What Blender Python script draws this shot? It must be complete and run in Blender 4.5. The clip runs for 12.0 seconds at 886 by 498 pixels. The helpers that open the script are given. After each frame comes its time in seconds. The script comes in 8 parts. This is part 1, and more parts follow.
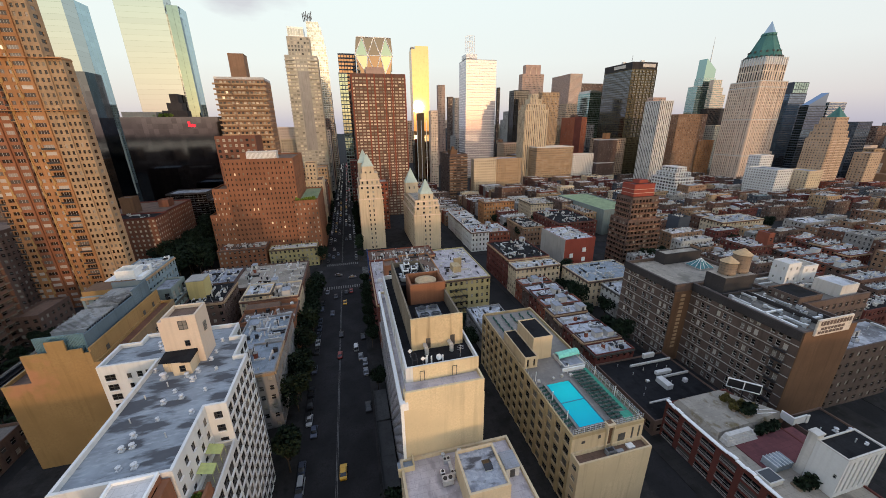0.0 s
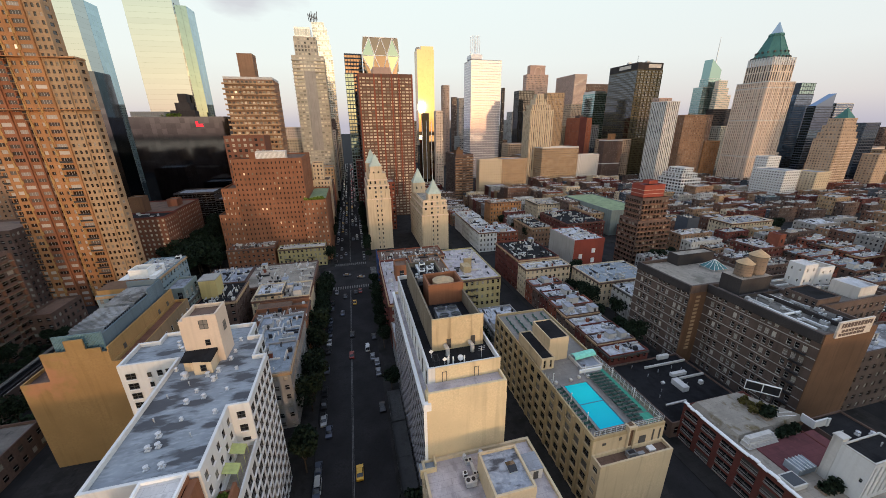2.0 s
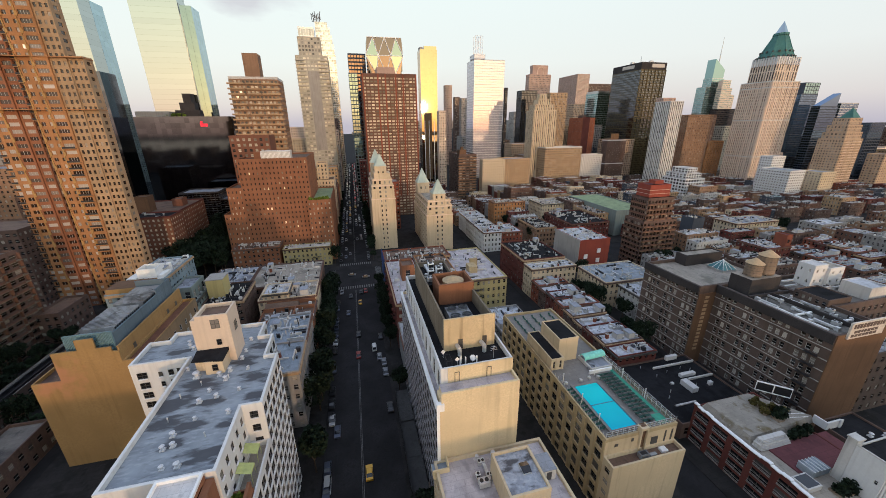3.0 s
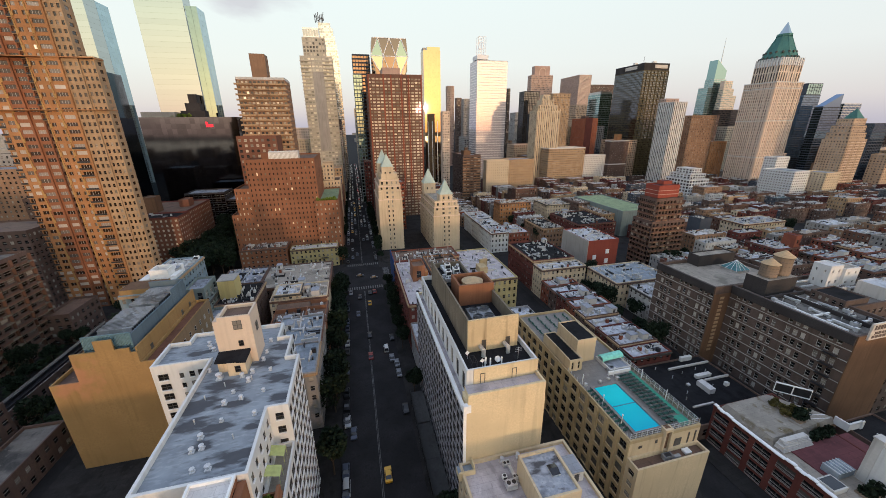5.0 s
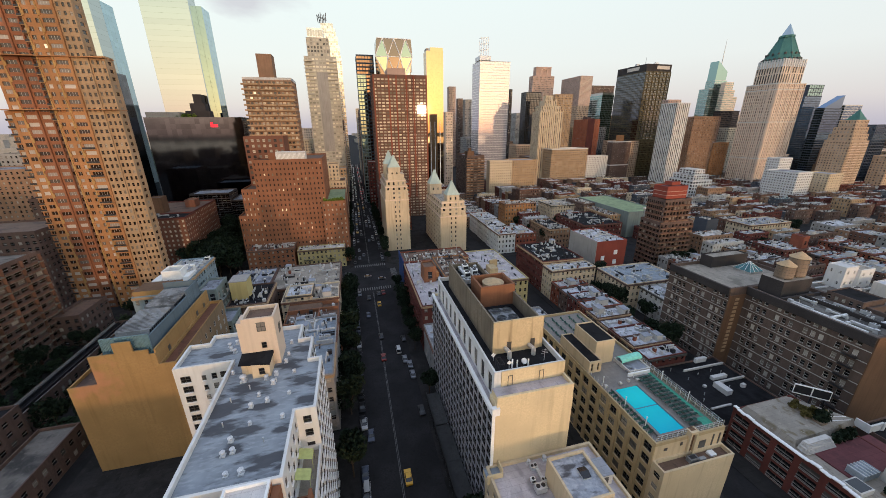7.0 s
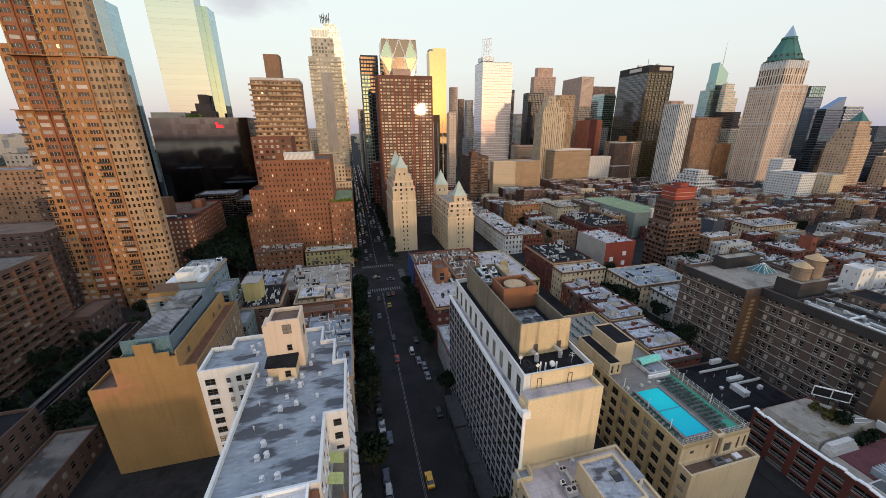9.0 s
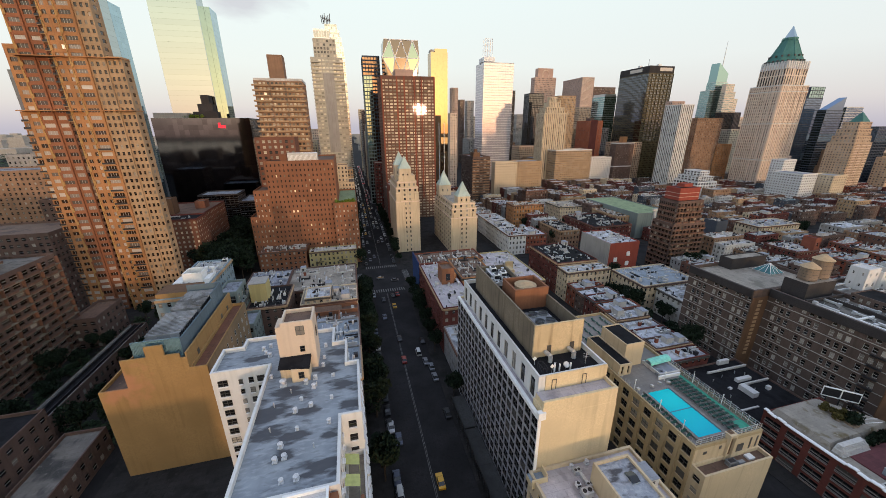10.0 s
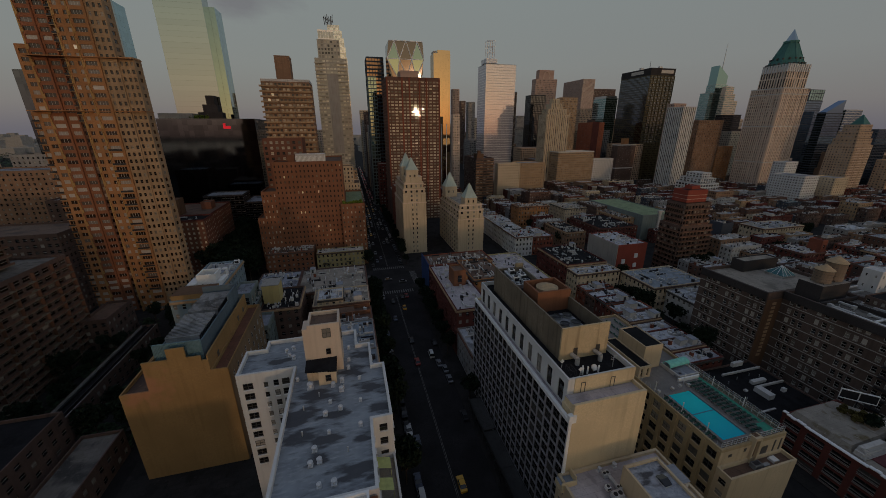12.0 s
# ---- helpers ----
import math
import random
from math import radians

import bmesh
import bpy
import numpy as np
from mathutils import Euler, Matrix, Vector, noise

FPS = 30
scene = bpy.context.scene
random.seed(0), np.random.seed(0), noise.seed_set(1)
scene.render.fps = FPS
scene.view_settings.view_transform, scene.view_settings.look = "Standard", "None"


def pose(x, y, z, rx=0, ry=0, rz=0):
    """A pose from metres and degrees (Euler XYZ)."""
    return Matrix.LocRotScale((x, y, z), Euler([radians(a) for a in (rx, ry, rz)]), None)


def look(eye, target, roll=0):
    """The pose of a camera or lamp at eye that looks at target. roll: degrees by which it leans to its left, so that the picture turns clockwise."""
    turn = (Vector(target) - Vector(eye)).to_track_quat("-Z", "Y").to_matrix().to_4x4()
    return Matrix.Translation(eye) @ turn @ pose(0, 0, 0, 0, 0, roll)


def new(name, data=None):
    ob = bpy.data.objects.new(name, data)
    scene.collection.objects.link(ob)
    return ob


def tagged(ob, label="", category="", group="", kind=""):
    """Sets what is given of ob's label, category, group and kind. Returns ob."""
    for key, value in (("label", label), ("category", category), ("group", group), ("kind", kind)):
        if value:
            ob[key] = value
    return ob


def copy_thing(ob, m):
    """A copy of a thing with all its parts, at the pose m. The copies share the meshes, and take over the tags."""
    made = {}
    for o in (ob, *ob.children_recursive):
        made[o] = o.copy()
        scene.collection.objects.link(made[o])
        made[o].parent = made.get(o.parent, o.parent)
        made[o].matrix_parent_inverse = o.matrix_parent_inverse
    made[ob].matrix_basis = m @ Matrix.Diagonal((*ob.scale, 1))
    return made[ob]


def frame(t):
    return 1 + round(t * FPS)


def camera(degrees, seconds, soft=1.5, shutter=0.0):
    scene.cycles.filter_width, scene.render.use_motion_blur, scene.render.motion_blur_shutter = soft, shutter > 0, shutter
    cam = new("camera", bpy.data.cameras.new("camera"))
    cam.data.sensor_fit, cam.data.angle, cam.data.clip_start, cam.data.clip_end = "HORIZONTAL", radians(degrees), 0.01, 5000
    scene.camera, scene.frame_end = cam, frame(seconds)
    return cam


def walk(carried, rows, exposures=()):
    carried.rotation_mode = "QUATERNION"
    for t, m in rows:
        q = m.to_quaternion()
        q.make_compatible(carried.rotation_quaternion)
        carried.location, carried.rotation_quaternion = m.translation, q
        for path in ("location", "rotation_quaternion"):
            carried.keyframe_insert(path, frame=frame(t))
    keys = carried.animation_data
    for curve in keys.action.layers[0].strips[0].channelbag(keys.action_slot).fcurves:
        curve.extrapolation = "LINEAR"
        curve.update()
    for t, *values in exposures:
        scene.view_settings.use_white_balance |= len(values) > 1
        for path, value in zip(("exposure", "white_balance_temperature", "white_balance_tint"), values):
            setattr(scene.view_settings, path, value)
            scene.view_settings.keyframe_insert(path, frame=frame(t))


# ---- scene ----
cam = camera(102.8, 12.0, soft=0.5)
PATH = [
    (0, (0.426, -0.224, 84.908), (0.893, 1.605, 84.247), -0.7),
    (0.5, (-0.509, 0.092, 84.911), (-0.043, 1.921, 84.249), -0.7),
    (1, (-1.466, 0.407, 84.895), (-1.001, 2.236, 84.235), -0.6),
    (1.5, (-2.438, 0.716, 84.838), (-1.976, 2.546, 84.178), -0.6),
    (2, (-3.446, 1.106, 84.78), (-2.989, 2.938, 84.121), -0.6),
    (2.5, (-4.442, 1.452, 84.731), (-3.989, 3.285, 84.072), -0.6),
    (3, (-5.558, 1.863, 84.668), (-5.108, 3.697, 84.009), -0.6),
    (5, (-10.277, 3.411, 84.542), (-9.826, 5.246, 83.887), -0.6),
    (5.5, (-11.513, 3.845, 84.548), (-11.061, 5.68, 83.892), -0.6),
    (6, (-12.775, 4.303, 84.572), (-12.323, 6.137, 83.917), -0.6),
    (6.5, (-14.088, 4.757, 84.556), (-13.633, 6.591, 83.903), -0.5),
    (7, (-15.457, 5.221, 84.578), (-15.0, 7.055, 83.926), -0.5),
    (9, (-20.92, 7.0, 84.839), (-20.457, 8.834, 84.189), -0.4),
    (9.5, (-22.263, 7.406, 84.866), (-21.797, 9.24, 84.217), -0.4),
    (10, (-23.676, 7.855, 84.923), (-23.209, 9.689, 84.275), -0.4),
    (10.5, (-25.06, 8.265, 85.021), (-24.591, 10.098, 84.374), -0.3),
    (11, (-26.453, 8.696, 85.152), (-25.981, 10.528, 84.505), -0.3),
    (11.5, (-27.902, 9.119, 85.215), (-27.428, 10.952, 84.57), -0.2),
    (12, (-29.342, 9.524, 85.219), (-28.865, 11.357, 84.576), -0.2),
]
EXPO = 0.05
walk(cam, [(t, look(eye, target, roll)) for t, eye, target, roll in PATH],
     [(0, EXPO), (10.5, EXPO), (11.0, EXPO - 0.56), (11.5, EXPO - 1.15), (12.0, EXPO - 2.0)])

# ---- light: a low evening sun behind the camera, pale clear sky ----
SUN = Vector((0.188, -0.981, 0.046)).normalized()
world = bpy.data.worlds.new("world")
scene.world = world
world.use_nodes = True
wn = world.node_tree
sky = wn.nodes.new("ShaderNodeTexSky")
sky.sky_type = "NISHITA"
sky.sun_disc = False
sky.sun_elevation = radians(5.0)
sky.sun_rotation = math.atan2(SUN.x, SUN.y)
sky.air_density, sky.dust_density, sky.ozone_density = 1.0, 2.0, 1.5
geo = wn.nodes.new("ShaderNodeTexCoord")
sep = wn.nodes.new("ShaderNodeSeparateXYZ")
wn.links.new(geo.outputs["Generated"], sep.inputs[0])
haze = wn.nodes.new("ShaderNodeValToRGB")
stops = haze.color_ramp.elements
stops[0].position, stops[0].color = 0.0, (0.52, 0.50, 0.58, 1)
stops[1].position, stops[1].color = 1.0, (0.56, 0.64, 0.88, 1)
for at_, c in ((0.05, (0.67, 0.645, 0.67)), (0.14, (0.77, 0.80, 0.81)), (0.3, (0.80, 0.88, 0.88)), (0.6, (0.63, 0.78, 1.06))):
    e = stops.new(at_)
    e.color = (*c, 1)
wn.links.new(sep.outputs["Z"], haze.inputs[0])
# the western half of the sky still glows: pink at the horizon, then yellow, then pale green
dusk = wn.nodes.new("ShaderNodeValToRGB")
stops = dusk.color_ramp.elements
stops[0].position, stops[0].color = 0.0, (1.05, 0.68, 0.56, 1)
stops[1].position, stops[1].color = 1.0, (0.56, 0.64, 0.88, 1)
for at_, c in ((0.04, (1.85, 1.30, 1.02)), (0.11, (2.05, 1.60, 1.14)), (0.22, (1.76, 1.62, 1.22)), (0.36, (1.16, 1.26, 1.16)), (0.6, (0.63, 0.78, 1.06))):
    e = stops.new(at_)
    e.color = (*c, 1)
wn.links.new(sep.outputs["Z"], dusk.inputs[0])
toward = wn.nodes.new("ShaderNodeVectorMath")
toward.operation = "DOT_PRODUCT"
toward.inputs[1].default_value = (SUN.x, SUN.y, 0.0)
wn.links.new(geo.outputs["Generated"], toward.inputs[0])
side = wn.nodes.new("ShaderNodeMapRange")
side.interpolation_type = "SMOOTHSTEP"
side.inputs["From Min"].default_value, side.inputs["From Max"].default_value = -0.1, 0.95
wn.links.new(toward.outputs["Value"], side.inputs["Value"])
evening = wn.nodes.new("ShaderNodeMix")
evening.data_type = "RGBA"
wn.links.new(side.outputs[0], evening.inputs[0])
wn.links.new(haze.outputs[0], evening.inputs[6])
wn.links.new(dusk.outputs[0], evening.inputs[7])
# a thin lilac cloud bank low over the north-east
cl = wn.nodes.new("ShaderNodeMapping")
cl.inputs["Scale"].default_value = (5.0, 5.0, 16.0)
wn.links.new(geo.outputs["Generated"], cl.inputs["Vector"])
cn = wn.nodes.new("ShaderNodeTexNoise")
cn.inputs["Scale"].default_value, cn.inputs["Detail"].default_value = 1.0, 6.0
wn.links.new(cl.outputs[0], cn.inputs["Vector"])
dist = wn.nodes.new("ShaderNodeVectorMath")
dist.operation = "DISTANCE"
wn.links.new(cl.outputs[0], dist.inputs[0])
CLOUD = Vector((-0.186, 0.951, 0.250))
dist.inputs[1].default_value = (CLOUD.x * 5, CLOUD.y * 5, CLOUD.z * 16)
near = wn.nodes.new("ShaderNodeMapRange")
near.inputs["From Min"].default_value, near.inputs["From Max"].default_value = 1.0, 0.0
near.inputs["To Min"].default_value, near.inputs["To Max"].default_value = -0.35, 0.32
wn.links.new(dist.outputs["Value"], near.inputs["Value"])
summed = wn.nodes.new("ShaderNodeMath")
wn.links.new(near.outputs[0], summed.inputs[0])
wn.links.new(cn.outputs["Fac"], summed.inputs[1])
cover = wn.nodes.new("ShaderNodeMapRange")
cover.inputs["From Min"].default_value, cover.inputs["From Max"].default_value = 0.5, 0.75
wn.links.new(summed.outputs[0], cover.inputs["Value"])
veil = wn.nodes.new("ShaderNodeMix")
veil.data_type = "RGBA"
veil.inputs[7].default_value = (0.60, 0.59, 0.65, 1)
wn.links.new(cover.outputs[0], veil.inputs[0])
wn.links.new(evening.outputs[2], veil.inputs[6])
both = wn.nodes.new("ShaderNodeMix")
both.data_type, both.blend_type = "RGBA", "ADD"
both.inputs[0].default_value = 1.0
dim = wn.nodes.new("ShaderNodeMix")
dim.data_type, dim.blend_type = "RGBA", "MULTIPLY"
dim.inputs[0].default_value = 1.0
dim.inputs[7].default_value = (0.60, 0.50, 0.30, 1)
wn.links.new(sky.outputs[0], dim.inputs[6])
lift = wn.nodes.new("ShaderNodeMix")
lift.data_type, lift.blend_type = "RGBA", "MULTIPLY"
lift.inputs[0].default_value = 1.0
lift.inputs[7].default_value = (9.5, 9.55, 9.7, 1)
wn.links.new(veil.outputs[2], lift.inputs[6])
wn.links.new(dim.outputs[2], both.inputs[6])
wn.links.new(lift.outputs[2], both.inputs[7])
bg = wn.nodes["Background"]
bg.inputs["Strength"].default_value = 0.1
wn.links.new(both.outputs[2], bg.inputs["Color"])
sun = new("sun", bpy.data.lights.new("sun", "SUN"))
sun.data.energy, sun.data.angle, sun.data.color = 1.15, radians(1.0), (1.0, 0.66, 0.42)
sun.matrix_world = look(SUN * 900, (0, 0, 0))

# ---- materials ----
def nodes_of(name):
    m = bpy.data.materials.new(name)
    m.use_nodes = True
    t = m.node_tree
    return m, t, t.nodes["Principled BSDF"]


def mixed(t, fac, a, b):
    n = t.nodes.new("ShaderNodeMix")
    n.data_type = "RGBA"
    for sock, v in ((n.inputs[0], fac), (n.inputs[6], a), (n.inputs[7], b)):
        if isinstance(v, (int, float)):
            sock.default_value = v
        elif isinstance(v, tuple):
            sock.default_value = (*v, 1)
        else:
            t.links.new(v, sock)
    return n.outputs[2]


def noised(t, co, scale, detail=4.0, lo=0.35, hi=0.65, stretch=None):
    if stretch:
        mp = t.nodes.new("ShaderNodeMapping")
        mp.inputs["Scale"].default_value = stretch
        t.links.new(co, mp.inputs["Vector"])
        co = mp.outputs[0]
    n = t.nodes.new("ShaderNodeTexNoise")
    n.inputs["Scale"].default_value, n.inputs["Detail"].default_value = scale, detail
    t.links.new(co, n.inputs["Vector"])
    r = t.nodes.new("ShaderNodeMapRange")
    r.inputs["From Min"].default_value, r.inputs["From Max"].default_value = lo, hi
    t.links.new(n.outputs["Fac"], r.inputs["Value"])
    return r.outputs[0]


def shade(c, k):
    return tuple(min(1.0, v * k) for v in c)


def masonry(name, c, rough=0.85, var=0.25, stain=0.35, spec=0.25, bump=0.15):
    """Brick, render, stone: large patches, vertical streaks and a fine grain."""
    m, t, b = nodes_of(name)
    co = t.nodes.new("ShaderNodeTexCoord").outputs["Object"]
    col = mixed(t, noised(t, co, 0.11, 5, 0.38, 0.62), shade(c, 1 - var), shade(c, 1 + var * 0.7))
    col = mixed(t, noised(t, co, 2.6, 6, 0.35, 0.7), col, shade(c, 1.0 - var * 0.5))
    streak = noised(t, co, 0.9, 4, 0.52, 0.75, (1.0, 1.0, 0.07))
    mul = t.nodes.new("ShaderNodeMath")
    mul.operation = "MULTIPLY"
    mul.inputs[1].default_value = stain
    t.links.new(streak, mul.inputs[0])
    col = mixed(t, mul.outputs[0], col, shade((c[0] * 0.9, c[1] * 0.85, c[2] * 0.8), 0.5))
    t.links.new(col, b.inputs["Base Color"])
    b.inputs["Roughness"].default_value = rough
    b.inputs["Specular IOR Level"].default_value = spec
    bp = t.nodes.new("ShaderNodeBump")
    bp.inputs["Strength"].default_value, bp.inputs["Distance"].default_value = bump, 0.05
    n = t.nodes.new("ShaderNodeTexNoise")
    n.inputs["Scale"].default_value, n.inputs["Detail"].default_value = 6.0, 5.0
    t.links.new(co, n.inputs["Vector"])
    t.links.new(n.outputs["Fac"], bp.inputs["Height"])
    t.links.new(bp.outputs[0], b.inputs["Normal"])
    return m


def mix_of(a, b, k):
    return tuple(x * (1 - k) + y * k for x, y in zip(a, b))


def membrane(name, c, dirt, amount=0.5, rough=0.75):
    """A flat roof's sheet: seams' width of tone change, ponding stains, patches."""
    m, t, b = nodes_of(name)
    co = t.nodes.new("ShaderNodeTexCoord").outputs["Object"]
    col = mixed(t, noised(t, co, 0.22, 6, 0.3, 0.7), shade(c, 0.8), shade(c, 1.15))
    blot = noised(t, co, 0.17 - 0.05 * amount, 4, 0.58 - 0.08 * amount, 0.68 - 0.07 * amount)
    col = mixed(t, blot, col, dirt)
    col = mixed(t, noised(t, co, 0.55, 6, 0.6 - 0.06 * amount, 0.7 - 0.04 * amount, (1.0, 0.6, 1.0)), col, mix_of(c, dirt, 0.75))
    col = mixed(t, noised(t, co, 0.8, 3, 0.6, 0.72), col, shade(c, 1.2))
    col = mixed(t, noised(t, co, 3.5, 5, 0.5, 0.95), col, shade(c, 0.7))
    br = t.nodes.new("ShaderNodeTexBrick")
    br.inputs["Scale"].default_value = 0.18
    br.inputs["Mortar Size"].default_value = 0.006
    br.inputs["Color1"].default_value, br.inputs["Color2"].default_value = (0, 0, 0, 1), (*[min(0.3, 0.4 * amount)] * 3, 1)
    br.inputs["Mortar"].default_value = (0.5, 0.5, 0.5, 1)
    t.links.new(co, br.inputs["Vector"])
    col = mixed(t, br.outputs["Color"], col, shade(c, 0.45))
    t.links.new(col, b.inputs["Base Color"])
    b.inputs["Roughness"].default_value = rough
    b.inputs["Specular IOR Level"].default_value = 0.3
    return m


def plain(name, c, rough=0.6, metal=0.0, var=0.15, scale=1.5):
    m, t, b = nodes_of(name)
    co = t.nodes.new("ShaderNodeTexCoord").outputs["Object"]
    col = mixed(t, noised(t, co, scale, 5, 0.3, 0.7), shade(c, 1 - var), shade(c, 1 + var))
    t.links.new(col, b.inputs["Base Color"])
    b.inputs["Roughness"].default_value, b.inputs["Metallic"].default_value = rough, metal
    return m


def pane_glass(name, dark, light, share=0.35, single=False, rough=0.06, wob=0.0, lit=0.0):
    """Window panes: dark rooms behind glass, some with pale blinds drawn."""
    m, t, b = nodes_of(name)
    if single:
        rnd = t.nodes.new("ShaderNodeObjectInfo").outputs["Random"]
    else:
        rnd = t.nodes.new("ShaderNodeNewGeometry").outputs["Random Per Island"]
    r = t.nodes.new("ShaderNodeValToRGB")
    r.color_ramp.interpolation = "LINEAR"
    e = r.color_ramp.elements
    e[0].position, e[0].color = 1 - share, (*dark, 1)
    e[1].position, e[1].color = 1.0, (*light, 1)
    t.links.new(rnd, r.inputs[0])
    t.links.new(r.outputs[0], b.inputs["Base Color"])
    b.inputs["Roughness"].default_value = rough
    b.inputs["Specular IOR Level"].default_value = 0.6
    b.inputs["IOR"].default_value = 1.5
    if lit:
        on = t.nodes.new("ShaderNodeMath")
        on.operation = "GREATER_THAN"
        on.inputs[1].default_value = 1.0 - lit
        t.links.new(rnd, on.inputs[0])
        t.links.new(on.outputs[0], b.inputs["Emission Strength"])
        b.inputs["Emission Color"].default_value = (0.85, 0.66, 0.42, 1)
    if wob:
        n = t.nodes.new("ShaderNodeTexNoise")
        n.inputs["Scale"].default_value = 0.5
        t.links.new(t.nodes.new("ShaderNodeTexCoord").outputs["Object"], n.inputs["Vector"])
        bp = t.nodes.new("ShaderNodeBump")
        bp.inputs["Strength"].default_value, bp.inputs["Distance"].default_value = 1.0, wob
        t.links.new(n.outputs["Fac"], bp.inputs["Height"])
        t.links.new(bp.outputs[0], b.inputs["Normal"])
    return m


def mirror_glass(name, c, rough=0.03, var=0.25, wob=0.004):
    """Coated curtain-wall glass: a tinted mirror, each pane a touch different."""
    m, t, b = nodes_of(name)
    g = t.nodes.new("ShaderNodeNewGeometry")
    col = mixed(t, g.outputs["Random Per Island"], shade(c, 1 - var), c)
    t.links.new(col, b.inputs["Base Color"])
    b.inputs["Metallic"].default_value, b.inputs["Roughness"].default_value = 1.0, rough
    co = t.nodes.new("ShaderNodeTexCoord").outputs["Object"]
    n = t.nodes.new("ShaderNodeTexNoise")
    n.inputs["Scale"].default_value = 0.25
    t.links.new(co, n.inputs["Vector"])
    bp = t.nodes.new("ShaderNodeBump")
    bp.inputs["Strength"].default_value, bp.inputs["Distance"].default_value = 0.15, wob
    t.links.new(n.outputs["Fac"], bp.inputs["Height"])
    t.links.new(bp.outputs[0], b.inputs["Normal"])
    return m


M = {}
for key, c, v, s in (
        ("white_render", (0.63, 0.63, 0.62), 0.06, 0.25), ("white_brick", (0.62, 0.61, 0.59), 0.12, 0.35),
        ("ochre_render", (0.33, 0.205, 0.085), 0.14, 0.3), ("cream_brick", (0.58, 0.465, 0.31), 0.12, 0.4),
        ("tan_brick", (0.45, 0.345, 0.20), 0.15, 0.4), ("grey_brick", (0.30, 0.29, 0.28), 0.2, 0.5),
        ("brown_brick", (0.13, 0.085, 0.07), 0.25, 0.5), ("tower_brown", (0.15, 0.08, 0.058), 0.2, 0.3), ("block_brick", (0.115, 0.083, 0.070), 0.25, 0.5), ("slate_render", (0.07, 0.08, 0.10), 0.2, 0.3), ("umber_brick", (0.27, 0.165, 0.105), 0.2, 0.35), ("putty_stone", (0.46, 0.43, 0.36), 0.12, 0.35), ("tan_side", (0.27, 0.185, 0.11), 0.15, 0.4), ("gold_brick", (0.42, 0.25, 0.095), 0.2, 0.3), ("end_stained", (0.56, 0.44, 0.27), 0.22, 0.85), ("stained_concrete", (0.20, 0.165, 0.12), 0.3, 0.9), ("slab_brick", (0.19, 0.085, 0.055), 0.2, 0.35), ("rust_brick", (0.15, 0.085, 0.05), 0.2, 0.4), ("peach_render", (0.60, 0.49, 0.39), 0.06, 0.25), ("hotel_end", (0.64, 0.52, 0.33), 0.14, 0.3),
        ("red_brick", (0.24, 0.075, 0.045), 0.25, 0.4), ("dark_red_brick", (0.135, 0.042, 0.034), 0.25, 0.4),
        ("orange_brick", (0.40, 0.195, 0.085), 0.25, 0.35), ("tower_red", (0.28, 0.115, 0.06), 0.2, 0.3), ("limestone", (0.58, 0.47, 0.33), 0.12, 0.4),
        ("pale_stone", (0.68, 0.54, 0.43), 0.12, 0.35), ("yellow_brick", (0.43, 0.36, 0.18), 0.15, 0.4),
        ("buff_brick", (0.40, 0.27, 0.16), 0.2, 0.4), ("black_brick", (0.045, 0.04, 0.04), 0.3, 0.3),
        ("red_paint", (0.27, 0.06, 0.04), 0.15, 0.25), ("orange_red", (0.36, 0.115, 0.06), 0.15, 0.25),         ("concrete", (0.36, 0.34, 0.31), 0.15, 0.5), ("brick_orange_red", (0.25, 0.11, 0.06), 0.2, 0.35),
        ("pink_granite", (0.46, 0.32, 0.26), 0.15, 0.3), ("buff_stone", (0.50, 0.36, 0.25), 0.15, 0.35), ("green_grey", (0.20, 0.24, 0.23), 0.15, 0.4)):
    M[key] = masonry(key, c, var=v, stain=s)
# ochre render with a ragged salmon patch round the step of the end wall
m = masonry("ochre_wall", (0.33, 0.205, 0.085), var=0.14, stain=0.3)
t, b = m.node_tree, m.node_tree.nodes["Principled BSDF"]
at = t.nodes.new("ShaderNodeNewGeometry").outputs["Position"]
d = t.nodes.new("ShaderNodeVectorMath")
d.operation, d.inputs[1].default_value = "DISTANCE", (-80.2, 93.5, 27.6)
t.links.new(at, d.inputs[0])
ad = t.nodes.new("ShaderNodeMath")
ad.operation = "MULTIPLY_ADD"
ad.inputs[1].default_value = 7.0
t.links.new(noised(t, at, 0.35, 4, 0.3, 0.7), ad.inputs[0])
t.links.new(d.outputs["Value"], ad.inputs[2])
near = t.nodes.new("ShaderNodeMapRange")
near.inputs["From Min"].default_value, near.inputs["From Max"].default_value = 9.5, 5.5
near.inputs["To Max"].default_value = 0.75
t.links.new(ad.outputs[0], near.inputs["Value"])
old = b.inputs["Base Color"].links[0].from_socket
t.links.new(mixed(t, near.outputs[0], old, (0.42, 0.20, 0.11)), b.inputs["Base Color"])
M["ochre_wall"] = m
M["roof_grey"] = membrane("roof_grey", (0.30, 0.32, 0.36), (0.07, 0.07, 0.08), 0.6)
m, t, b = nodes_of("roof_stained")
co = t.nodes.new("ShaderNodeTexCoord").outputs["Object"]
col = mixed(t, noised(t, co, 0.3, 6, 0.3, 0.7), (0.20, 0.215, 0.25), (0.36, 0.385, 0.43))
col = mixed(t, noised(t, co, 1.4, 6, 0.45, 0.75), col, (0.43, 0.45, 0.49))
col = mixed(t, noised(t, co, 0.16, 6, 0.50, 0.585, (1.0, 0.55, 1.0)), col, (0.055, 0.055, 0.062))
